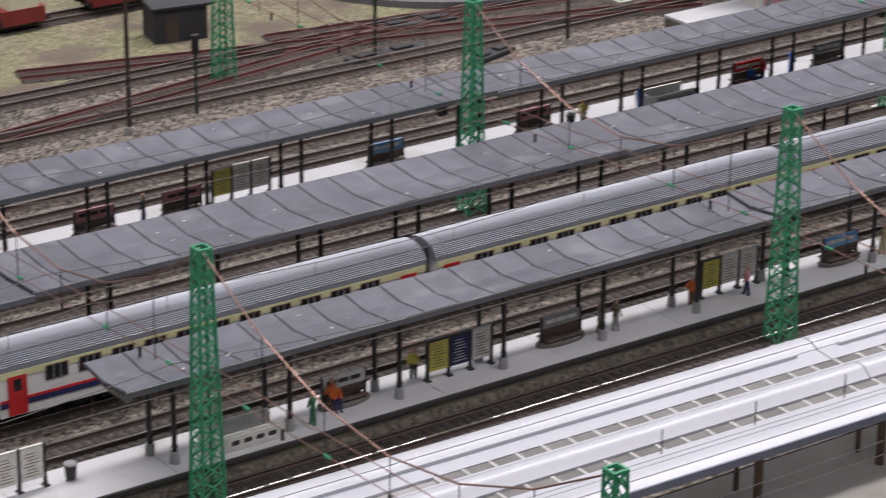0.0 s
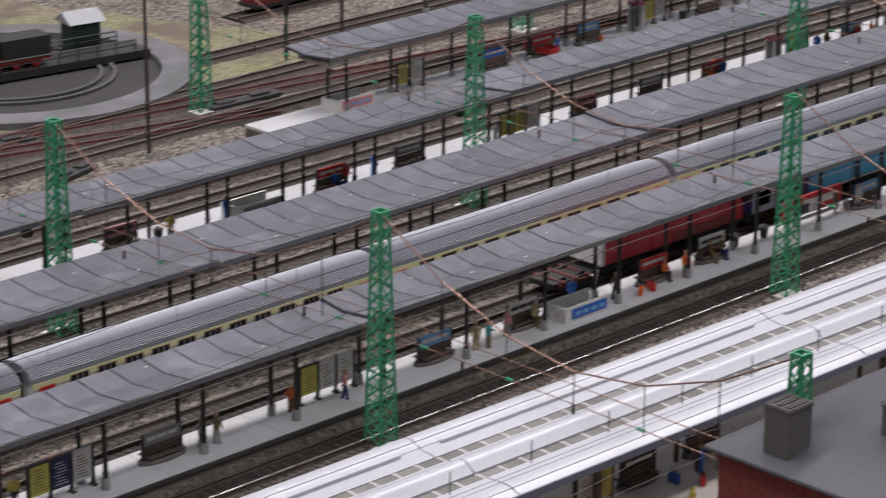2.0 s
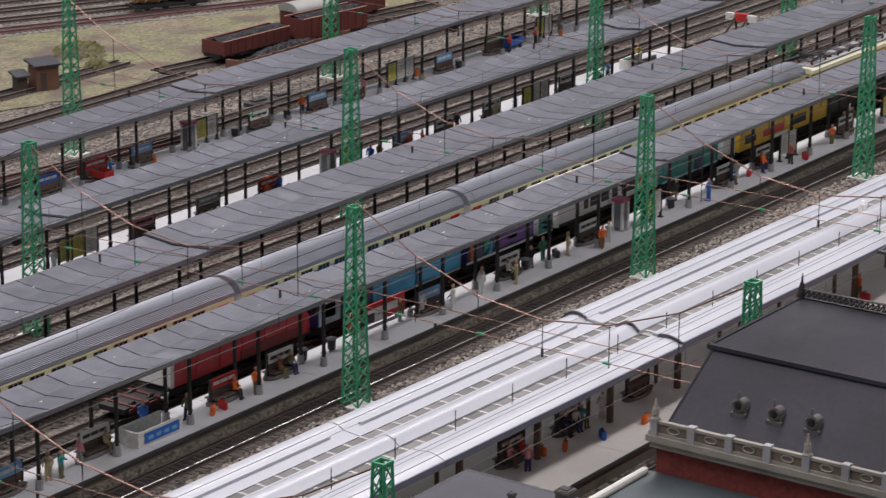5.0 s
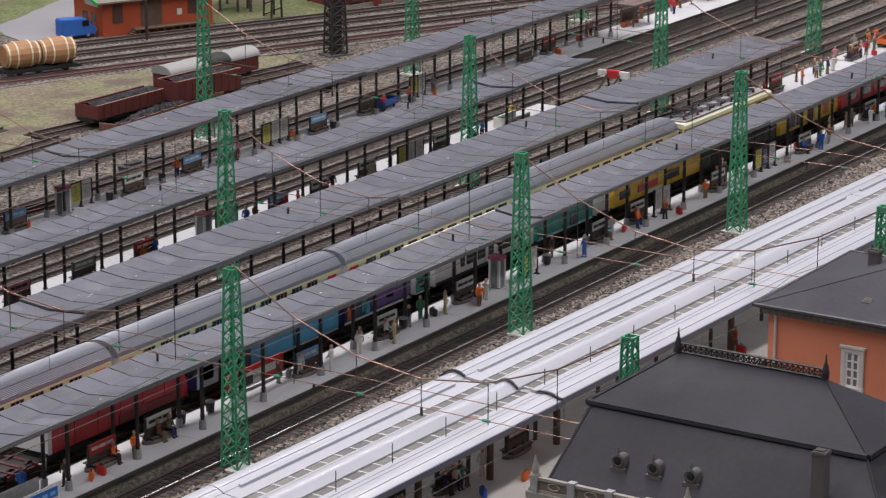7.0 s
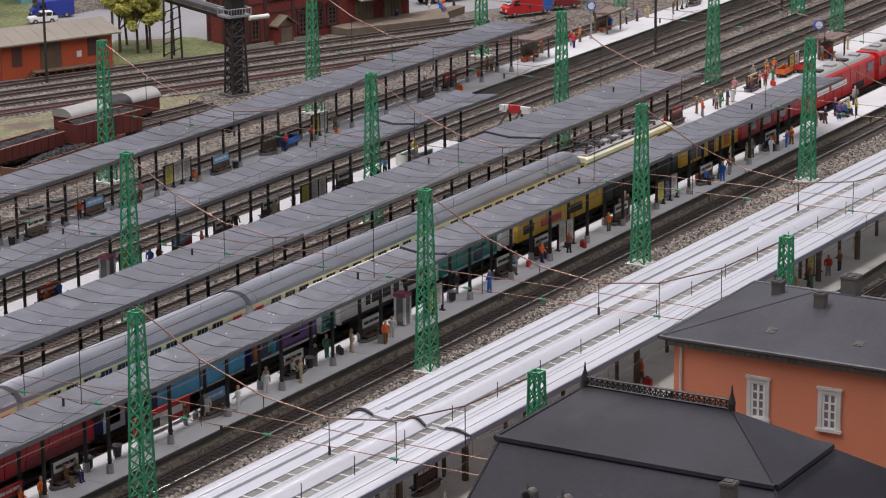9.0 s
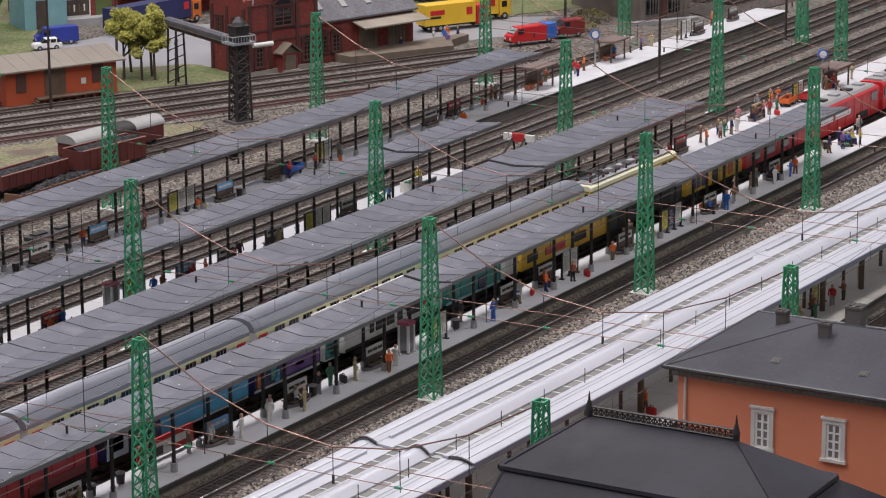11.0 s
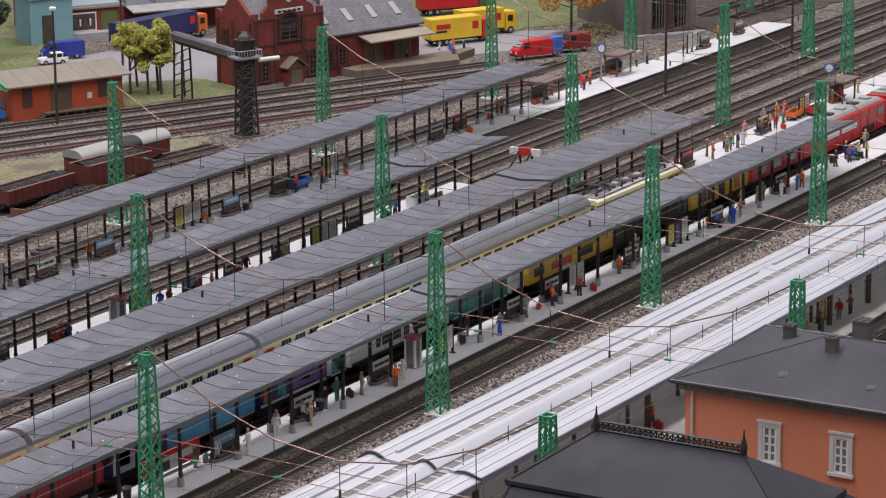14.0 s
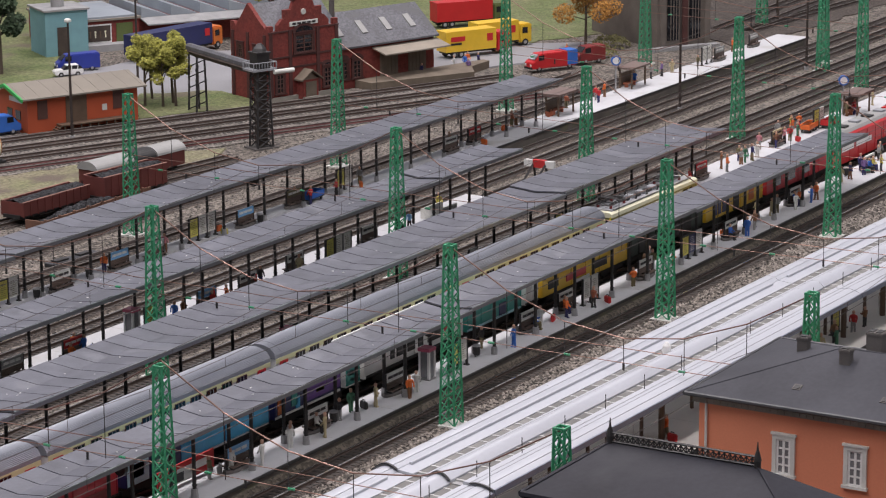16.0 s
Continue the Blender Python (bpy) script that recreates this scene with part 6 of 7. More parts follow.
# brick goods hall
hall = thing("brick_goods_hall", "dark red brick goods hall with stepped gable and grey slate roof", "building", at=(1117, 951, 0), turn=-17.5)
HW, HD = 120, 84
bm = BM()
box(bm, 0, HW, 0, HD, 0, 92)
w = part("wall", bm, M_BRICKRED, hall)


def gable_plate(pts, thick, place):
    bm = BM()
    a = [bm.verts.new(V(*place(u, z, 0))) for u, z in pts]
    b = [bm.verts.new(V(*place(u, z, thick))) for u, z in pts]
    bm.faces.new(a)
    bm.faces.new(b[::-1])
    for i in range(len(pts)):
        j = (i + 1) % len(pts)
        bm.faces.new((a[i], b[i], b[j], a[j]))
    return bm


ga = [(0, 92), (120, 92), (120, 104), (112, 104), (112, 96), (104, 96), (104, 104), (96, 112), (92, 112), (92, 124), (80, 124), (76, 134), (60, 140),
      (44, 134), (40, 124), (28, 124), (28, 112), (24, 112), (16, 104), (16, 96), (8, 96), (8, 104), (0, 104)]
part("stepped_gable", gable_plate(ga, 6, lambda u, z, d: (u, d, z)), M_BRICKRED, hall)
part("gable_coping", gable_plate([(42, 134.6), (60, 140.6), (78, 134.6), (78, 136.4), (60, 142.4), (42, 136.4)], 7, lambda u, z, d: (u, d - 0.6, z)), M_BRICKDK, hall)
part("end_gable", gable_plate([(6, 92), (HD, 92), (HD, 104), (HD - 8, 104), (HD - 12, 98), (45, 132), (18, 108), (6, 100)], 6, lambda u, z, d: (d, u, z)), M_BRICKRED, hall)
for ya, yb in ((2, 45), (HD + 4, 45)):
    bm = BM()
    prism(bm, [(ya, 90), (yb, 127), (yb, 129.5), (ya, 92.5)], 6, HW + 2)
    part("roof_slope", bm, M_GREYSLATE, hall)
for xa in (14, 106):
    bm = BM()
    p = [(xa, 6, 94), (60, 6, 130), (60, 45, 130), (xa, 45, 94)]
    vs = [bm.verts.new(V(*q)) for q in p] + [bm.verts.new(V(q[0], q[1], q[2] + 2)) for q in p]
    for f in ((0, 1, 2, 3), (7, 6, 5, 4), (0, 3, 7, 4), (1, 0, 4, 5), (2, 1, 5, 6), (3, 2, 6, 7)):
        bm.faces.new([vs[k] for k in f])
    part("cross_roof", bm, M_GREYSLATE, hall)


def arch(x, z, r, y, m, name, parent):
    """A half-round brick head over a window."""
    bm = BM()
    pts = [(x + r * math.cos(math.pi * k / 10), z + r * 0.6 * math.sin(math.pi * k / 10)) for k in range(11)]
    a = [bm.verts.new(V(u, y, v)) for u, v in pts]
    b = [bm.verts.new(V(u, y + 1.5, v)) for u, v in pts]
    bm.faces.new(a)
    bm.faces.new(b[::-1])
    for k in range(11):
        bm.faces.new((a[k], b[k], b[(k + 1) % 11], a[(k + 1) % 11]))
    return part(name, bm, m, parent)


for x, z, ww, hh in ((60, 64, 30, 24), (18, 12, 12, 26), (100, 12, 12, 26)):
    ob = window_part(hall, Matrix.Translation(V(x, -0.3, z)) @ pose(0, 0, 0, 0, 0, 180), ww, hh, M_BRICKDK, bars=M_CASEDK)
    arch(x, z + hh + 4.4, ww / 2 + 4, -1.7, M_BRICKDK, "arch_head", ob)
    arch(x, z + hh + 3.2, ww / 2, -2.2, M_WINDOW, "arch_pane", ob)
bm = BM()
box(bm, 36, 84, -1.6, 0.2, 101, 107)
nb = part("name_board", bm, M_PALE, hall)
for k in range(5):
    bm = BM()
    box(bm, 40 + k * 8.4, 46 + k * 8.4, -2.0, -1.5, 102.6, 105.4)
    part("lettering_bar", bm, M_DARK, nb)
bm = BM()
rod(bm, (60, -1.5, 119), (60, 0.2, 119), 4, 14)
part("gable_clock", bm, M_PALE, hall)
for z in (44, 59, 94):
    bm = BM()
    box(bm, -0.8, HW + 0.8, -1.2, 0.2, z, z + 2.4)
    part("brick_course", bm, M_BRICKDK, hall)
for x in (3, 36, 84, 117):
    bm = BM()
    box(bm, x - 2.5, x + 2.5, -1.8, 0.2, 0, 96)
    part("pilaster", bm, M_BRICKDK, hall)
for y in (8, 45, 78):
    bm = BM()
    box(bm, -1.8, 0.2, y - 2.5, y + 2.5, 0, 92)
    part("pilaster", bm, M_BRICKDK, hall)
for y in (26, 62):
    window_part(hall, wall_frame(-0.3, y, 50, 90), 10, 24, M_BRICKDK, bars=M_CASEDK)
bm = BM()
box(bm, 47, 73, -14, -0.2, 0, 28)
pc = part("porch", bm, M_BRICKRED, hall)
for xa in (42, 78):
    bm = BM()
    p = [(xa, -19, 27), (60, -19, 40), (60, 0, 40), (xa, 0, 27)]
    vs = [bm.verts.new(V(*q)) for q in p] + [bm.verts.new(V(q[0], q[1], q[2] + 2)) for q in p]
    for f in ((0, 1, 2, 3), (7, 6, 5, 4), (0, 3, 7, 4), (1, 0, 4, 5), (2, 1, 5, 6), (3, 2, 6, 7)):
        bm.faces.new([vs[k] for k in f])
    part("porch_roof", bm, M_DOCK, pc)
bm = BM()
poly(bm, [(47, -14, 27.8), (73, -14, 27.8), (60, -14, 38)])
part("porch_gable", bm, M_DOCK, pc)
bm = BM()
box(bm, 51, 69, -15, -13.8, 0, 25)
part("door", bm, M_DOCK, pc)
for i in range(3):
    bm = BM()
    box(bm, 46 - i * 1.5, 74 + i * 1.5, -19 - i * 3, -14.2 if i == 0 else -16 - i * 3, 0, 5 - i * 1.6)
    part("step", bm, M_STONEW, pc)
bm = BM()
box(bm, -2, HW + 2, -3, -0.2, 0, 7)
part("stone_base", bm, M_STONEW, hall)
# side hall
bm = BM()
box(bm, HW + 0.5, 306, 14, 108, 0, 58)
w2 = part("side_hall_wall", bm, M_BRICKRED, hall)
bm = BM()
prism(bm, [(9, 56), (61, 97), (113, 56), (113, 58.5), (61, 99.5), (9, 58.5)], HW + 0.4, 312)
rf = part("side_hall_roof", bm, M_GREYSLATE, hall)
for i in range(4):
    bm = BM()
    m = Matrix.Translation(V(146 + i * 44, 35, 79)) @ Matrix.Rotation(math.atan2(41, 52), 4, "X")
    box(bm, -5, 5, -12, 12, -2, 1.6, m)
    part("roof_light", bm, M_GREYROOF2, rf)
bm = BM()
prism(bm, [(-16, 44), (14, 51), (14, 53), (-16, 46)], 192, 312)
part("awning", bm, M_BEIGEDK, hall)
for x in (206, 258):
    bm = BM()
    box(bm, x, x + 32, 13, 14.2, 10, 42)
    d = part("loading_door", bm, M_DOCK, w2)
    for k in range(5):
        bm = BM()
        box(bm, x + 1 + k * 6.4, x + 6.4 + k * 6.4, 12.4, 13.2, 11, 41)
        part("plank", bm, M_DOCK, d)
for x in (140, 164):
    ob = window_part(hall, Matrix.Translation(V(x, 13.8, 14)) @ pose(0, 0, 0, 0, 0, 180), 14, 24, M_BRICKDK, bars=M_CASEDK)
    arch(x, 42, 10, 12.4, M_BRICKDK, "arch_head", ob)
bm = BM()
DOCK = [(160, 13.6), (160, -22), (322, -54), (350, -18), (400, 0), (400, 13.6)]
lo = [bm.verts.new(V(x, y, 0)) for x, y in DOCK]
hi = [bm.verts.new(V(x, y, 11)) for x, y in DOCK]
bm.faces.new(lo[::-1])
bm.faces.new(hi)
for i in range(len(DOCK)):
    j = (i + 1) % len(DOCK)
    bm.faces.new((lo[i], lo[j], hi[j], hi[i]))
part("loading_dock", bm, M_DOCK, hall)
bm = BM()
rod(bm, (126, 20, 70), (126, 20, 132), 4, 8)
rod(bm, (126, 20, 130), (126, 20, 135), 5, 8)
part("chimney", bm, M_STONEDK, hall)

# factory and teal block
fac = thing("teal_annexe", "teal rendered annexe with a flat roof", "building", at=(1262, 1452, 0), turn=-32)
bm = BM()
box(bm, 0, 66, 0, 70, 0, 68)
part("wall", bm, M_TEALW, fac)
bm = BM()
box(bm, -3, 69, -3, 73, 68, 71)
part("roof", bm, M_CONC, fac)
bm = BM()
box(bm, 18, 36, -0.8, 0.2, 0, 44)
part("door", bm, M_DARKWOOD, fac)
bm = BM()
rod(bm, (30, 30, 70.8), (30, 30, 90), 10, 14)
part("roof_vent", bm, M_CONC, fac)
fac = thing("factory_hall", "red brick factory hall with sawtooth roof and loading dock", "building", at=(1313, 1460, 0), turn=-32)
bm = BM()
box(bm, 0, 120, 0, 160, 0, 43)
w = part("wall", bm, M_BRICKRED, fac)
bm = BM()
box(bm, -3, 123, -3, 163, 43, 46)
part("roof_edge", bm, M_BEIGE, fac)
bm = BM()
box(bm, 2, 118, 2, 158, 46, 49)
part("roof", bm, M_ROOFBLUE, fac)
bm = BM()
box(bm, 34, 76, -1, 0.2, 10, 38)
mu = part("mural_board", bm, M_COACHW, w)
bm = BM()
box(bm, 36, 74, -1.5, -0.8, 12, 36)
part("mural_picture", bm, M_DARKWOOD, mu)
for k in range(4):
    bm = BM()
    rod(bm, (42 + k * 8, -1.9, 27), (42 + k * 8, -1.4, 27), 1.6, 8)
    box(bm, 41 + k * 8, 43 + k * 8, -1.95, -1.4, 18, 26)
    part("mural_figure", bm, M_CREAM if k % 2 else M_WOODP, mu)
for x in (8, 84):
    bm = BM()
    box(bm, x, x + 26, -0.9, 0.2, 4, 38)
    part("shutter", bm, M_DKGREEN2, w)
bm = BM()
box(bm, -2, 122, -24, -1.2, 0, 10)
part("dock", bm, M_CONC, fac)
bm = BM()
box(bm, 120.5, 420, 10, 150, 0, 42)
part("long_wall", bm, M_BRICKRED, fac)
for i in range(6):
    bm = BM()
    x = 128 + i * 48
    vs = [(x, 8, 42), (x + 46, 8, 42), (x, 8, 58)]
    a = [bm.verts.new(V(*q)) for q in vs]
    b = [bm.verts.new(V(q[0], 150, q[2])) for q in vs]
    bm.faces.new(a)
    bm.faces.new(b[::-1])
    for k in range(3):
        bm.faces.new((a[k], b[k], b[(k + 1) % 3], a[(k + 1) % 3]))
    part("sawtooth_roof", bm, M_ROOFBLUE, fac)
bm = BM()
prism(bm, [(-26, 34), (10, 40), (10, 42), (-26, 36)], 126, 330)
part("awning", bm, M_CONC, fac)

# stone hall far right
sh = thing("stone_hall", "grey-brown stone hall with tall pilasters", "building", at=(1755, 690, 0), turn=-33)
bm = BM()
box(bm, 0, 92, 0, 200, 0, 120)
w = part("wall", bm, M_STONEBR, sh)
for i in range(3):
    bm = BM()
    box(bm, 4 + i * 38, 12 + i * 38, -5, 0.2, 0, 118)
    part("pilaster", bm, M_BRICKDK if i == 1 else M_STONEBR, w)
    if i < 2:
        bm = BM()
        box(bm, 17 + i * 38, 36 + i * 38, -1, 0.2, 12, 100)
        win = part("window", bm, M_WINDOW, w)
        for k in range(3):
            bm = BM()
            box(bm, 22 + i * 38 + k * 5, 23.2 + i * 38 + k * 5, -1.6, -0.8, 12, 100)
            part("window_bar", bm, M_STONEBR, win)
bm = BM()
box(bm, -5, 97, -8, 205, 120, 128)
part("cornice", bm, M_STONEBR, sh)
bm = BM()
box(bm, -20, 97, -22, -8.2, 0, 5)
part("terrace", bm, M_CONC, sh)

# ---- rolling stock in the yard ----


def coal_wagon(x, y, L, label, load=True, turn=-8, top=31):
    root = thing("coal_wagon", label, "goods wagon", "coal wagons", at=(x, y, 0), turn=turn)
    for a, b, c, d in ((0, L, -15.5, -14.3), (0, L, 14.3, 15.5), (0, 1.2, -14.3, 14.3), (L - 1.2, L, -14.3, 14.3)):
        bm = BM()
        box(bm, a, b, c, d, 12, top)
        part("side_wall", bm, M_WAGON, root)
    bm = BM()
    box(bm, 0.5, L - 0.5, -14.8, 14.8, 10.5, 12)
    part("floor", bm, M_DARK, root)
    for i in range(int(L / 12) + 1):
        for s in (-1, 1):
            bm = BM()
            px = min(L - 1.5, i * 12)
            box(bm, px, px + 1.4, s * 15.9 - 0.5, s * 15.9 + 0.5, 11, top + 0.4)
            part("stanchion", bm, M_WAGON, root)
    if load:
        rng = np.random.default_rng(int(x))
        bm = BM()
        nx, ny = 22, 8
        g = [[bm.verts.new(V(1.4 + (L - 2.8) * i / nx, -14 + 28 * j / ny, top - 2.2 + 3.6 * math.sin(math.pi * j / ny) + rng.uniform(-1, 1))) for j in range(ny + 1)] for i in range(nx + 1)]
        for i in range(nx):
            for j in range(ny):
                bm.faces.new((g[i][j], g[i + 1][j], g[i + 1][j + 1], g[i][j + 1]))
        part("coal_load", bm, M_COAL, root, "heaped black coal")
    for s in (-1, 1):
        bm = BM()
        rod(bm, (0, s * 15, top + 0.2), (L, s * 15, top + 0.2), 0.9, 4)
        part("top_rim", bm, M_RIMW, root)
    wheelset(root, 20, 0, 2, 20)
    wheelset(root, L - 20, 0, 2, 20)


coal_wagon(386, 788, 112, "dark red open wagon heaped with black coal", turn=-2, top=27)
coal_wagon(504, 768, 104, "rusty red open wagon heaped with black coal", turn=-6, top=35)
van = thing("round_roof_wagon", "brown wagon with a curved grey roof", "goods wagon", at=(560, 820, 0), turn=-5)
bm = BM()
box(bm, 0, 150, -15, 15, 10, 28)
part("body", bm, M_WAGON, van)
# the middle piece is black in place of the shade in an open slit
for xa, xb in ((-2, 62), (63, 100), (102, 152)):
    bm = BM()
    pr = [(-16 * math.cos(math.pi * i / 12), 27 + 10 * math.sin(math.pi * i / 12)) for i in range(13)]
    prism(bm, pr, xa, xb)
    part("roof", bm, M_DARK if xa == 63 else M_GREYROOF2, van)
wheelset(van, 22, 0, 2, 20)
wheelset(van, 128, 0, 2, 20)

bunker = thing("coal_bunker", "low brown timber coal bunker filled with coal", "bunker", at=(374, 748, 0), turn=2)
for a, b, c, d in ((0, 200, -13, -11), (0, 2, -11, 12), (198, 200, -11, 12)):
    bm = BM()
    box(bm, a, b, c, d, 0, 13)
    part("wall", bm, M_WAGONB, bunker)
for i in range(8):
    bm = BM()
    box(bm, i * 26, i * 26 + 3, -14.5, -12.8, 0, 15)
    part("post", bm, M_WAGONB, bunker)
bm = BM()
rng = np.random.default_rng(9)
g = [[bm.verts.new(V(2.4 + 195 * i / 40, -10.8 + 22 * j / 8, max(0.5, 17 * math.sin(math.pi * min(i + 6, 41) / 46) * math.sin(math.pi * (j + 2.5) / 12) + rng.uniform(-1.6, 1.6)))) for j in range(9)] for i in range(41)]
for i in range(40):
    for j in range(8):
        bm.faces.new((g[i][j], g[i + 1][j], g[i + 1][j + 1], g[i][j + 1]))
part("coal", bm, M_COAL, bunker)

diesel = thing("diesel_locomotive", "dark red diesel locomotive with a pale cab roof", "locomotive", at=(-144, 872, 0))
for x0, x1, h in ((0, 62, 34), (94, 152, 34)):
    bm = BM()
    prism(bm, [(-13, 12), (13, 12), (13, h - 4), (9, h), (-9, h), (-13, h - 4)], x0, x1)
    part("hood", bm, M_DIESEL, diesel)
    for i in range(5):
        bm = BM()
        px = x0 + 8 + i * 10
        box(bm, px, px + 6, -13.6, -12.9, 16, 26)
        part("grille", bm, M_DKRED, diesel)
bm = BM()
box(bm, 62, 94, -15, 15, 12, 40)
cab = part("cab", bm, M_DIESEL, diesel)
bm = BM()
prism(bm, [(-16, 40), (16, 40), (12, 43.5), (-12, 43.5)], 59, 97)
part("cab_roof", bm, M_GREYROOF2, cab)
for s in (-1, 1):
    for px in (66, 80):
        bm = BM()
        box(bm, px, px + 10, s * 15.2 - 0.4, s * 15.2 + 0.4, 28, 37)
        part("window", bm, M_WINDOW, cab)
bm = BM()
box(bm, -4, 156, -14, 14, 9, 12.2)
part("frame", bm, M_DARK, diesel)
wheelset(diesel, 34, 0, 2, 26)
wheelset(diesel, 118, 0, 2, 26)

# barrel wagon on the diagonal yard track
bw = thing("barrel_wagon", "flat wagon carrying two big wooden barrels", "goods wagon", at=(585, 1013, 0), turn=-24.5)
bm = BM()
box(bm, -60, 36, -14, 14, 9, 12)
part("bed", bm, M_DARK, bw)
for x in (-36, 10):
    bm = BM()
    for a, b, ra, rb in ((-22, -9, 13, 16.5), (-9, 9, 16.5, 16.5), (9, 22, 16.5, 13)):
        rod(bm, (x + a, 0, 28.4), (x + b, 0, 28.4), ra, 16, rb)
    br = part("barrel", bm, M_BARREL, bw)
    for h in (-19, -9, 9, 19):
        bm = BM()
        rod(bm, (x + h - 0.8, 0, 28.4), (x + h + 0.8, 0, 28.4), 16.9 if abs(h) < 10 else 14.4, 16)
        part("hoop", bm, M_CREAM, br)
wheelset(bw, -30, 0, 2, 24)
wheelset(bw, 18, 0, 1, 24)

# small railcar and red van behind at the yard's left end
rail = thing("small_railcar", "little red and cream railcar", "railcar", at=(-892, 860, 0))
bm = BM()
box(bm, 0, 40, -13, 13, 9, 22)
part("lower_body", bm, M_DKRED, rail)
bm = BM()
box(bm, 6, 34, -12, 12, 22, 34)
part("upper_body", bm, M_CREAM, rail)
wheelset(rail, 20, 0, 2, 22)
wagon(-806, -660, 34, M_DKRED, "dark red covered wagon on the yard track", [(30, 60, 14, 32, M_WAGON, "door")], y=868, floor=10.5)

# ---- turntable ----
TX, TY, TR = -450, 849, 167
tt = thing("turntable", "grey concrete locomotive turntable pit with an iron bridge", "turntable", at=(TX, TY, 0))


def ring(bm, r0, r1, z0, z1, n=72):
    vs = []
    for i in range(n):
        t = 2 * math.pi * i / n
        c, s = math.cos(t), math.sin(t)
        vs.append([bm.verts.new(V(r * c, r * s, z)) for r, z in ((r0, z0), (r1, z0), (r1, z1), (r0, z1))])
    for i in range(n):
        a, b = vs[i], vs[(i + 1) % n]
        for k in range(4):
            bm.faces.new((a[k], b[k], b[(k + 1) % 4], a[(k + 1) % 4]))


bm = BM()
ring(bm, TR - 30, TR, -1, 7)
part("rim", bm, M_PITRIM, tt)
bm = BM()
ring(bm, 2, TR - 30, -1, 1.8)
part("pit_floor", bm, M_PIT, tt)
for r in (96, 84):
    bm = BM()
    ring(bm, r - 4, r, 1.7, 4.6)
    part("pit_rail", bm, M_PITRAIL, tt)
bm = BM()
box(bm, -135, 135, -19, 19, 4, 11)
bmesh.ops.transform(bm, matrix=pose(0, 0, 0, 0, 0, -8.5), verts=bm.verts)
bridge = part("bridge", bm, M_IRON, tt)
for s in (-18, 18):
    bm = BM()
    for i in range(13):
        rod(bm, (-120 + i * 20, s, 11), (-120 + i * 20, s, 22), 0.7, 4)
    rod(bm, (-120, s, 22), (120, s, 22), 0.8, 4)
    rod(bm, (-120, s, 17), (120, s, 17), 0.6, 4)
    bmesh.ops.transform(bm, matrix=pose(0, 0, 0, 0, 0, -8.5), verts=bm.verts)
    part("railing", bm, M_IRON, bridge)
bm = BM()
box(bm, 76, 106, 22, 44, 1.5, 34)
bmesh.ops.transform(bm, matrix=pose(0, 0, 0, 0, 0, -8.5), verts=bm.verts)
part("operator_cabin", bm, M_DKGREEN, tt)
bm = BM()
prism(bm, [(18, 34), (50, 34), (34, 44)], 72, 110)
bmesh.ops.transform(bm, matrix=pose(0, 0, 0, 0, 0, -8.5), verts=bm.verts)
part("cabin_roof", bm, M_GREYROOF, tt)
steam = thing("steam_locomotive", "black steam locomotive with bright red wheels", "locomotive", at=(TX - 84, TY + 12, 11), turn=-8.5)
bm = BM()
rod(bm, (-40, 0, 22), (44, 0, 22), 9.5, 14)
part("boiler", bm, M_IRON, steam)
bm = BM()
box(bm, 44, 66, -13, 13, 10, 36)
part("cab", bm, M_IRON, steam)
bm = BM()
box(bm, 70, 120, -13, 13, 9, 28)
part("tender", bm, M_IRON, steam)
bm = BM()
box(bm, -42, 120, -12, 12, 6, 10)
part("frame", bm, M_DKRED, steam)
for i in range(8):
    bm = BM()
    rod(bm, (-34 + i * 20, -10, 6), (-34 + i * 20, 10, 6), 6, 14)
    part("wheel", bm, M_RED, steam)
for x, r, h in ((-34, 3, 8), (-6, 4, 6), (20, 4, 5)):
    bm = BM()
    rod(bm, (x, 0, 30), (x, 0, 32 + h), r, 10)
    part("dome", bm, M_IRON, steam)

COVERS = [(-694, 626, -619, 630), (-621, 689, -551, 681), (-607, 572, -562, 586), (-388, 644, -310, 642), (257, 633, 327, 627)]


# dark boards that cover the point motors
def cover(x0, y0, x1, y1):
    L = math.dist((x0, y0), (x1, y1))
    root = thing("point_motor_cover", "dark grey board over a point motor beside the track", "cover", "point motor covers", at=(x0, y0, 0), turn=math.degrees(math.atan2(y1 - y0, x1 - x0)))
    bm = BM()
    box(bm, 0, L, -7, 7, 1.2, 4.6)
    bmesh.ops.bevel(bm, geom=bm.edges[:], offset=0.5 * MM, segments=1, affect="EDGES")
    board = part("board", bm, M_SEAM, root)
    for k in range(2):
        bm = BM()
        box(bm, L * (0.1 + 0.5 * k), L * (0.35 + 0.5 * k), -4, 4, 4.5, 6.4)
        part("motor_box", bm, M_IRON, board)
    bm = BM()
    box(bm, 1, L - 1, -6.5, 6.5, 0, 1.3)
    part("underlay", bm, M_DARK, root)


for c in COVERS:
    cover(*c)

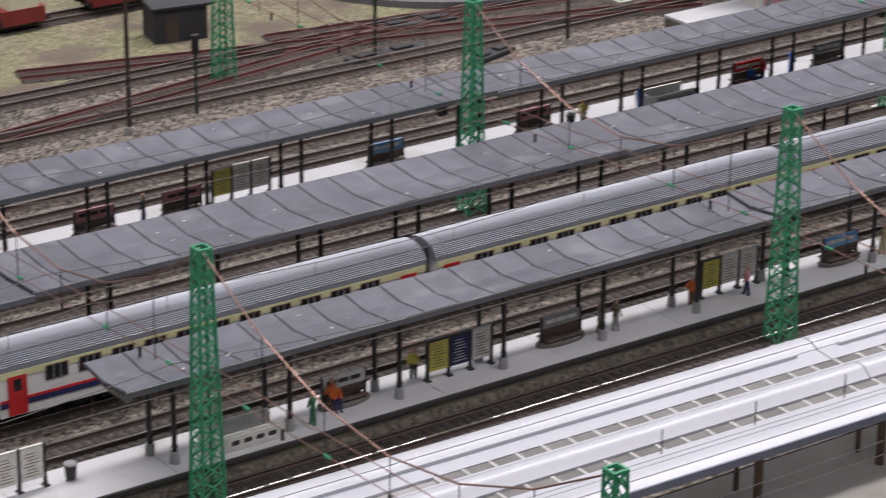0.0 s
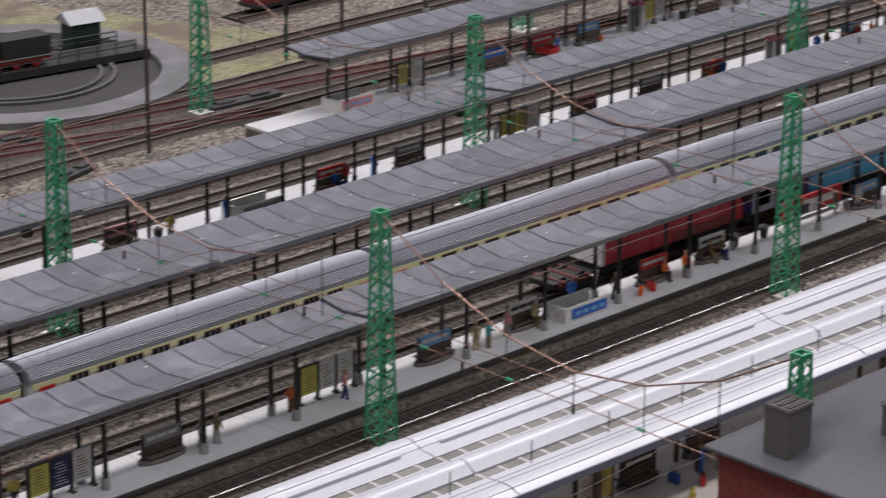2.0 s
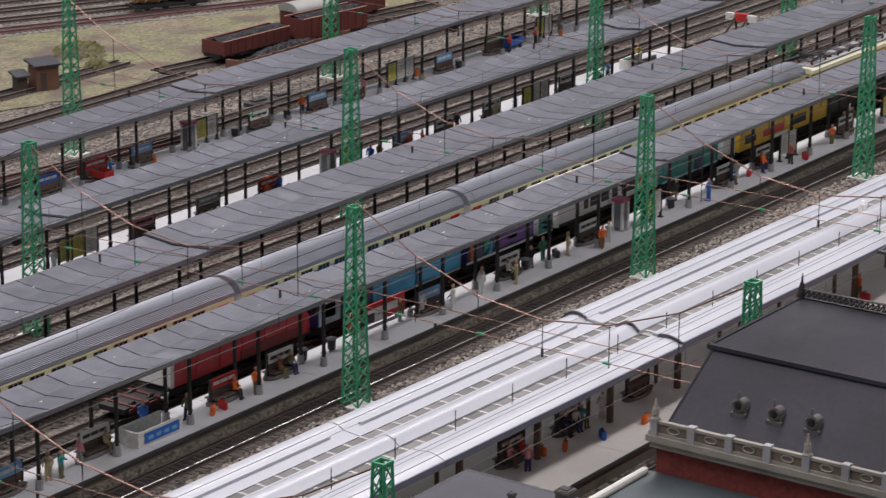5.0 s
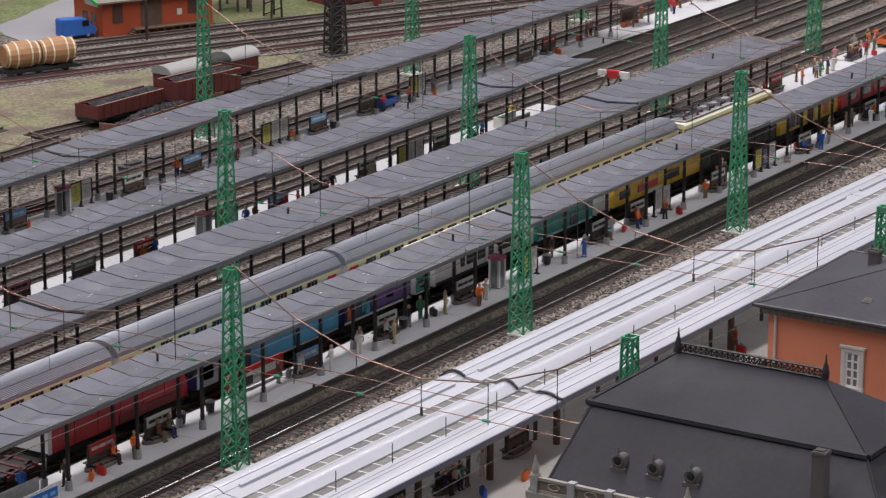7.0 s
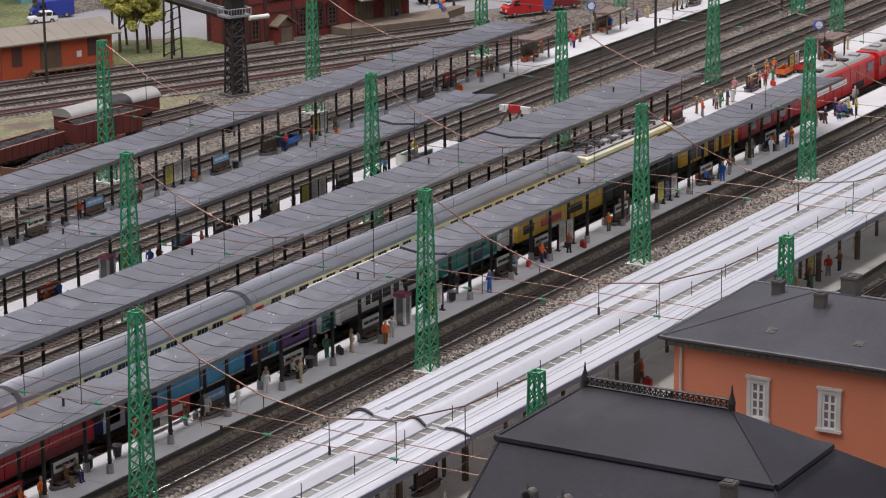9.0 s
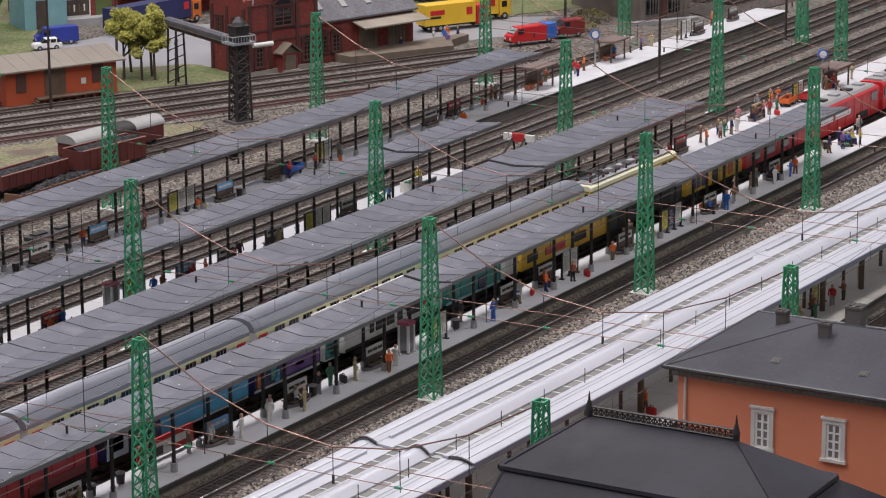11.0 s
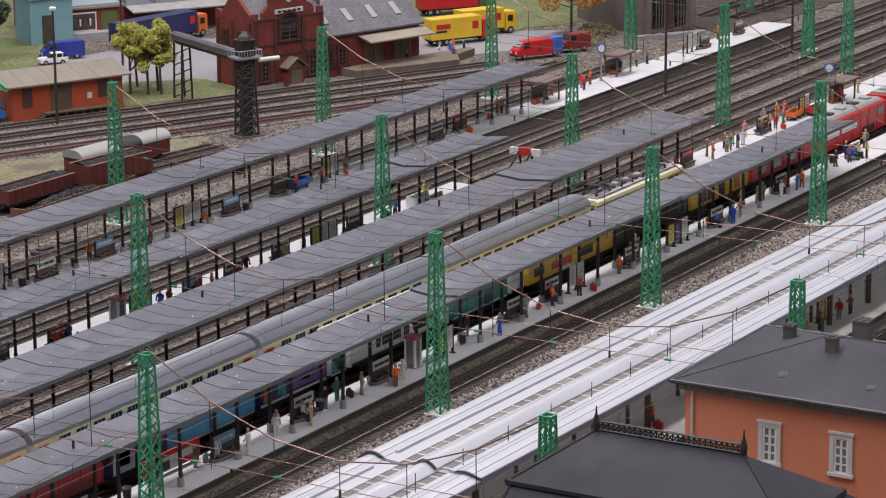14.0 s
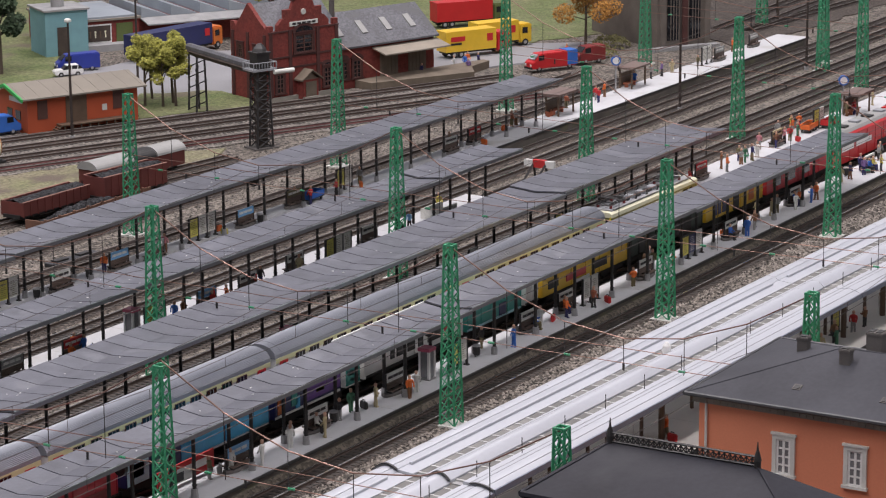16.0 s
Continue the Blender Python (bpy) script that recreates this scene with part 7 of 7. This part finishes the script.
# ---- huts, poles, signals ----


def hut(x, y, w, d, h, m, label, turn=0):
    root = thing("lineside_hut", label, "hut", "lineside huts", at=(x, y, 0), turn=turn)
    bm = BM()
    box(bm, -w / 2, w / 2, -d / 2, d / 2, 0, h)
    wl = part("wall", bm, m, root)
    bm = BM()
    prism(bm, [(-d / 2 - 3, h), (d / 2 + 3, h + 4), (d / 2 + 3, h + 6), (-d / 2 - 3, h + 2)], -w / 2 - 3, w / 2 + 3)
    part("roof", bm, M_SEAM, root)
    bm = BM()
    box(bm, -w * 0.3, -w * 0.05, -d / 2 - 0.6, -d / 2 + 0.2, 0, h * 0.75)
    part("door", bm, M_DARKWOOD, wl)
    return root


hut(-772, 770, 46, 30, 30, M_BLACKHUT, "black timber hut beside the yard track", -10)
hut(192, 858, 26, 20, 27, M_WAGONB, "brown wooden hut on the grass", -20)
hut(165, 866, 12, 12, 18, M_DARKWOOD, "small dark wooden lean-to on the grass", -20)


def pole(x, y, h, lamp=False, m=None):
    root = thing("lamp_post" if lamp else "telegraph_pole", "tall thin dark %s beside the tracks" % ("lamp post" if lamp else "pole"), "lamp post" if lamp else "pole", "poles", at=(x, y, 0))
    bm = BM()
    rod(bm, (0, 0, 0), (0, 0, h), 2.0, 8, 1.3)
    part("shaft", bm, m or M_POLE, root)
    bm = BM()
    rod(bm, (0, 0, 0), (0, 0, 5), 3.2, 8)
    part("foot", bm, M_CONC, root)
    if lamp:
        bm = BM()
        lump(bm, [(h - 1, 2), (h, 4.6), (h + 2.5, 4.6), (h + 4, 2.4)], 12, 1.0)
        part("lamp_head", bm, M_PALE, root)


for x, y, h in ((-921, 580, 140), (-512, 572, 150), (-137, 745, 130), (-10, 760, 130), (1335, 446, 150), (1700, 425, 150), (-1240, 700, 130)):
    pole(x, y, h)
pole(797, 1033, 150, True)
pole(1140, 1190, 130, True)


def signal(x, y, h):
    root = thing("light_signal", "black light signal on a green post", "signal", "light signals", at=(x, y, 0))
    bm = BM()
    rod(bm, (0, 0, 0), (0, 0, h), 1.5, 6)
    part("post", bm, M_DKGREEN, root)
    bm = BM()
    box(bm, -2.8, 2.8, -1.8, 1.8, h - 2, h + 14)
    bmesh.ops.bevel(bm, geom=bm.edges[:], offset=0.6 * MM, segments=1, affect="EDGES")
    head = part("head", bm, M_IRON, root)
    for z in (h + 2, h + 6, h + 10):
        bm = BM()
        rod(bm, (0, -2.6, z), (0, -1.7, z), 1.4, 8)
        part("lens", bm, M_DARK, head)


signal(-857, 590, 50)
signal(-664, 632, 50)
signal(-230, 720, 46)

# ---- trees ----


def tree(x, y, h, r, leaf, label, seed, n=1500, low=0.38, size=0.015):
    rng = random.Random(seed)
    root = thing("tree", label, "tree", "trees", at=(x, y, 0))
    bm = BM()
    bend = (rng.uniform(-3, 3), rng.uniform(-3, 3))
    rod(bm, (0, 0, 0), (bend[0], bend[1], h * 0.45), h * 0.022, 8, h * 0.015)
    rod(bm, (bend[0], bend[1], h * 0.45), (bend[0] * 0.5, 0, h * 0.85), h * 0.015, 8, h * 0.005)
    tips = []
    for i in range(9):
        a = i * 2.4 + rng.uniform(-0.3, 0.3)
        z0 = h * rng.uniform(0.34, 0.66)
        q = (math.cos(a) * r * rng.uniform(0.5, 0.8), math.sin(a) * r * rng.uniform(0.5, 0.8), z0 + h * rng.uniform(0.08, 0.24))
        rod(bm, (bend[0], bend[1], z0), q, h * 0.008, 5, h * 0.003)
        tips.append(q)
    part("trunk", bm, M_BARK, root)
    tips += [(rng.uniform(-0.3, 0.3) * r, rng.uniform(-0.3, 0.3) * r, h * z) for z in (0.7, 0.8, 0.9, 0.94)]
    verts, faces = [], []
    for i in range(n):
        c = tips[i % len(tips)]
        s = r * 0.37
        while True:
            o = [rng.uniform(-1, 1) for _ in range(3)]
            d = sum(v * v for v in o)
            if 0.15 < d < 1:
                break
        p = Vector((c[0] + o[0] * s, c[1] + o[1] * s, max(h * low, c[2] + o[2] * s * 0.85)))
        e = h * size * rng.uniform(0.6, 1.4)
        u = Vector([rng.uniform(-1, 1) for _ in range(3)]).normalized() * e
        w = u.orthogonal().normalized() * e * 0.7
        b = len(verts)
        verts += [(p - u) * MM, (p + w) * MM, (p + u) * MM, (p - w) * MM]
        faces.append((b, b + 1, b + 2, b + 3))
    me = bpy.data.meshes.new("crown")
    me.from_pydata([tuple(v) for v in verts], [], faces)
    me.materials.append(leaf)
    ob = new("crown", me)
    ob.parent = root
    return root


for k, (x, y, h) in enumerate(((1016, 1084, 98), (1024, 1060, 92), (1034, 1046, 96), (1052, 1064, 100), (1064, 1108, 90))):
    tree(x, y, h, 25, M_LEAFY, "young tree with yellow-green leaves and thin trunk", 10 + k, 4200, 0.3)
tree(1716, 790, 112, 50, M_LEAFO, "autumn tree with orange-brown leaves", 31, 8000, 0.3)
tree(1120, 1420, 165, 42, M_LEAFD, "dark green leafy tree", 32, 7500, 0.08)
tree(1085, 1470, 150, 36, M_LEAFD, "dark green leafy tree", 33, 6500, 0.08)
tree(1560, 1250, 130, 34, M_LEAFY, "tall tree with light green leaves", 34, 4000, 0.3)
tree(2080, 640, 100, 34, M_LEAFY, "green tree beyond the stone hall", 35, 4000, 0.2)


def bush(x, y, r, m, seed):
    rng = random.Random(seed)
    verts, faces = [], []
    for i in range(420):
        a, b = rng.uniform(0, 6.283), rng.uniform(0, 1) ** 0.5
        p = Vector((math.cos(a) * b * r, math.sin(a) * b * r, max(0.4, (1 - b * b) ** 0.5 * r * 0.62 * rng.uniform(0.55, 1.05))))
        e = 2.2 * rng.uniform(0.6, 1.3)
        u = Vector([rng.uniform(-1, 1) for _ in range(3)]).normalized() * e
        w = u.orthogonal().normalized() * e * 0.8
        k = len(verts)
        verts += [tuple((p - u) * MM), tuple((p + w) * MM), tuple((p + u) * MM), tuple((p - w) * MM)]
        faces.append((k, k + 1, k + 2, k + 3))
    me = bpy.data.meshes.new("bush")
    me.from_pydata(verts, [], faces)
    me.materials.append(m)
    ob = new("bush", me)
    ob.matrix_basis = at(x, y, 0.8)
    return tagged(ob, "low scrubby olive-brown bush on the grass", "bush", "bushes")


for k, (x, y, r) in enumerate(((70, 905, 22), (330, 935, 30), (110, 960, 18), (1740, 760, 30), (1660, 735, 26), (300, 880, 14))):
    bush(x, y, r, M_SCRUB, 50 + k)

# trestle under the water tank by the diesel
tres = thing("water_tower", "dark timber trestle water tower", "water tower", at=(40, 915, 0), turn=-10)
for sx in (-1, 1):
    for sy in (-1, 1):
        bm = BM()
        rod(bm, (sx * 26, sy * 18, 0), (sx * 15, sy * 12, 76), 2.2, 4)
        part("leg", bm, M_DARKWOOD, tres)
for i in range(4):
    z = 6 + i * 17
    for sy in (-1, 1):
        for sx in (-1, 1):
            bm = BM()
            rod(bm, (sx * (24 - i * 2), sy * 17, z), (-sx * (22 - i * 2), sy * 16, z + 16), 1.1, 4)
            part("brace", bm, M_DARKWOOD, tres)
bm = BM()
rod(bm, (0, 0, 76), (0, 0, 120), 24, 20)
part("tank", bm, M_GREYROOF, tres)

# ---- road vehicles ----


def wheels(root, xs, w, r=4.2):
    for x in xs:
        for s in (-1, 1):
            bm = BM()
            rod(bm, (x, s * (w - 1.6), r), (x, s * (w + 0.4), r), r, 14)
            wh = part("wheel", bm, M_DARK, root)
            bm = BM()
            rod(bm, (x, s * (w - 1), r), (x, s * (w + 0.6), r), r * 0.5, 10)
            part("rim", bm, M_CONC, wh)


def van_vehicle(x, y, turn, m, label, L=58, tail=None, name="delivery_van"):
    root = thing(name, label, "van", "road vehicles", at=(x, y, 1.8), turn=turn)
    bm = BM()
    pr = [(-L / 2, 4), (L / 2, 4), (L / 2, 13), (L / 2 - 5, 16), (L / 2 - 13, 25), (-L / 2 + 1, 26), (-L / 2, 24)]
    a = [bm.verts.new(V(px, -10.5, z)) for px, z in pr]
    b = [bm.verts.new(V(px, 10.5, z)) for px, z in pr]
    bm.faces.new(a)
    bm.faces.new(b[::-1])
    for i in range(len(pr)):
        j = (i + 1) % len(pr)
        bm.faces.new((a[i], b[i], b[j], a[j]))
    bmesh.ops.recalc_face_normals(bm, faces=bm.faces)
    bmesh.ops.bevel(bm, geom=bm.edges[:], offset=1.0 * MM, segments=2, affect="EDGES")
    body = part("body", bm, m, root)
    for s in (-1, 1):
        bm = BM()
        box(bm, L / 2 - 20, L / 2 - 11, s * 10.7 - 0.3, s * 10.7 + 0.3, 16, 23)
        part("window", bm, M_WINDOW, body)
    bm = BM()
    m1 = Matrix.Translation(V(L / 2 - 9, 0, 20.4)) @ Matrix.Rotation(math.atan2(8, 9), 4, "Y")
    box(bm, -5, 5, -8.6, 8.6, -0.4, 0.8, m1)
    part("windscreen", bm, M_WINDOW, body)
    for s in (-6.5, 6.5):
        bm = BM()
        box(bm, L / 2 - 0.4, L / 2 + 0.6, s - 1.8, s + 1.8, 8, 11)
        part("headlight", bm, M_COACHW, body)
    bm = BM()
    box(bm, L / 2 - 0.5, L / 2 + 1, -10, 10, 4, 6.5)
    part("bumper", bm, M_DARK, body)
    if tail:
        bm = BM()
        box(bm, -L / 2 - 1, -L / 2 + 16, -10.9, 10.9, 6, 26.6)
        part("rear_panel", bm, tail, body)
    wheels(root, (-L / 2 + 12, L / 2 - 12), 10)
    return root


def truck(x, y, turn, m, cabm, label, L=86, bars=None):
    root = thing("lorry", label, "lorry", "road vehicles", at=(x, y, 1.8), turn=turn)
    bm = BM()
    box(bm, -L / 2, L / 2 - 24, -14, 14, 10, 40)
    b = part("box_body", bm, m, root)
    bm = BM()
    box(bm, L / 2 - 22, L / 2, -13, 13, 5, 33)
    bmesh.ops.bevel(bm, geom=bm.edges[:], offset=1.6 * MM, segments=2, affect="EDGES")
    c = part("cab", bm, cabm, root)
    bm = BM()
    box(bm, L / 2 - 0.4, L / 2 + 0.5, -11, 11, 19, 29)
    part("windscreen", bm, M_WINDOW, c)
    for s in (-1, 1):
        bm = BM()
        box(bm, L / 2 - 17, L / 2 - 8, s * 13.2 - 0.3, s * 13.2 + 0.3, 19, 28)
        part("window", bm, M_WINDOW, c)
        if bars:
            bm = BM()
            box(bm, -L / 2 + 8, -L / 2 + 32, s * 14.2 - 0.3, s * 14.2 + 0.3, 25, 32)
            part("lettering_bar", bm, bars, b)
            bm = BM()
            box(bm, L / 2 - 40, L / 2 - 30, s * 14.2 - 0.3, s * 14.2 + 0.3, 22, 33)
            part("emblem_square", bm, M_RED, b)
            bm = BM()
            box(bm, -L / 2 + 8, -L / 2 + 26, s * 14.2 - 0.3, s * 14.2 + 0.3, 20, 23)
            part("lettering_bar", bm, M_DARK, b)
    bm = BM()
    box(bm, -L / 2 + 2, L / 2 - 4, -10, 10, 7, 10.2)
    part("chassis", bm, M_DARK, root)
    wheels(root, (-L / 2 + 14, -L / 2 + 26, L / 2 - 12), 13, 5.4)
    return root


van_vehicle(1524, 744, 152, M_RED, "bright red delivery van with a blue tail", 76, colour("blue"))
van_vehicle(1598, 722, 150, M_DKRED, "dark red car parked behind a van", 46)
truck(1575, 902, -28, M_AMBER, M_RED, "yellow box lorry with red cab", 110, M_RED)
truck(1660, 905, -28, M_AMBER, M_AMBER, "yellow box lorry parked in the yard", 96, M_DKRED)
truck(1815, 1052, -35, M_RED, M_DKGREEN2, "red box lorry with a green cab", 120)
truck(1372, 1298, -8, M_NAVY, M_ORANGE, "dark blue lorry with an orange cab", 182, M_ORANGE)
van_vehicle(1192, 1338, 142, M_BLUE, "dark blue panel van in the yard", 62)


def hatchback(x, y, turn, m, label):
    root = thing("parked_car", label, "car", "road vehicles", at=(x, y, 1.8), turn=turn)
    for nm, pr, hw, mt in (("body", [(-20, 3), (20, 3), (20.5, 8), (18, 10), (-20, 10.6), (-21, 8)], 9.2, m),
                           ("cabin", [(-19, 10.2), (9, 10.2), (3, 15.6), (-13, 16.2), (-18, 14)], 8.2, M_WINDOW)):
        bm = BM()
        a = [bm.verts.new(V(px, -hw, z)) for px, z in pr]
        b = [bm.verts.new(V(px, hw * 1.0, z)) for px, z in pr]
        bm.faces.new(a)
        bm.faces.new(b[::-1])
        for i in range(len(pr)):
            j = (i + 1) % len(pr)
            bm.faces.new((a[i], b[i], b[j], a[j]))
        bmesh.ops.recalc_face_normals(bm, faces=bm.faces)
        bmesh.ops.bevel(bm, geom=bm.edges[:], offset=0.9 * MM, segments=2, affect="EDGES")
        part(nm, bm, mt, root)
    bm = BM()
    box(bm, -14, 3.5, -7.6, 7.6, 15.4, 16.6)
    bmesh.ops.bevel(bm, geom=bm.edges[:], offset=0.5 * MM, segments=1, affect="EDGES")
    part("car_roof", bm, m, root)
    for s in (-1, 1):
        for px in (-12, -3):
            bm = BM()
            rod(bm, (px, s * 8.4, 10), (px - 1, s * 7.8, 16), 0.7, 4)
            part("door_pillar", bm, m, root)
    for s in (-6, 6):
        bm = BM()
        box(bm, 20, 21.2, s - 1.6, s + 1.6, 6, 8.4)
        part("headlight", bm, M_PALE, root)
    wheels(root, (-12, 12), 9, 3.6)


hatchback(1150, 1322, 142, M_COACHW, "small white hatchback parked in the yard")
van_vehicle(772, 1128, -24, colour("blue"), "blue van parked beside the shed", 48)
for k, (x, y, c) in enumerate([(1462, 868, "white"), (1476, 858, "blue"), (1490, 862, "orange"), (1500, 850, "navy"), (1446, 835, "purple"), (1620, 770, "orange"), (1385, 875, "navy")]):
    f = figurine(x, y, c, k + 3, 1.8 if k != 4 else 1.8)
    f["label"] = "small painted %s figurine standing in the yard" % c

# ---- the hall around the layout ----
bm = BM()
box(bm, -4000, 6000, -640, -620, -950, -2)
tagged(part("board_skirt", bm, M_SKIRT), "plain dark skirt below the layout board", "skirt", kind="structure")
bm = BM()
box(bm, -7000, 8000, -7000, 6000, -970, -950)
tagged(part("floor", bm, M_HALLFLOOR), "plain grey hall floor", "floor", kind="structure")
for nm, a in (("wall_north", (-7000, 8000, 6000, 6100)), ("wall_south", (-7000, 8000, -7100, -7000)), ("wall_east", (8000, 8100, -7000, 6000)), ("wall_west", (-7100, -7000, -7000, 6000))):
    bm = BM()
    box(bm, *a, -970, 1600)
    tagged(part(nm, bm, M_HALLWALL), "plain grey hall wall", "wall", kind="structure")
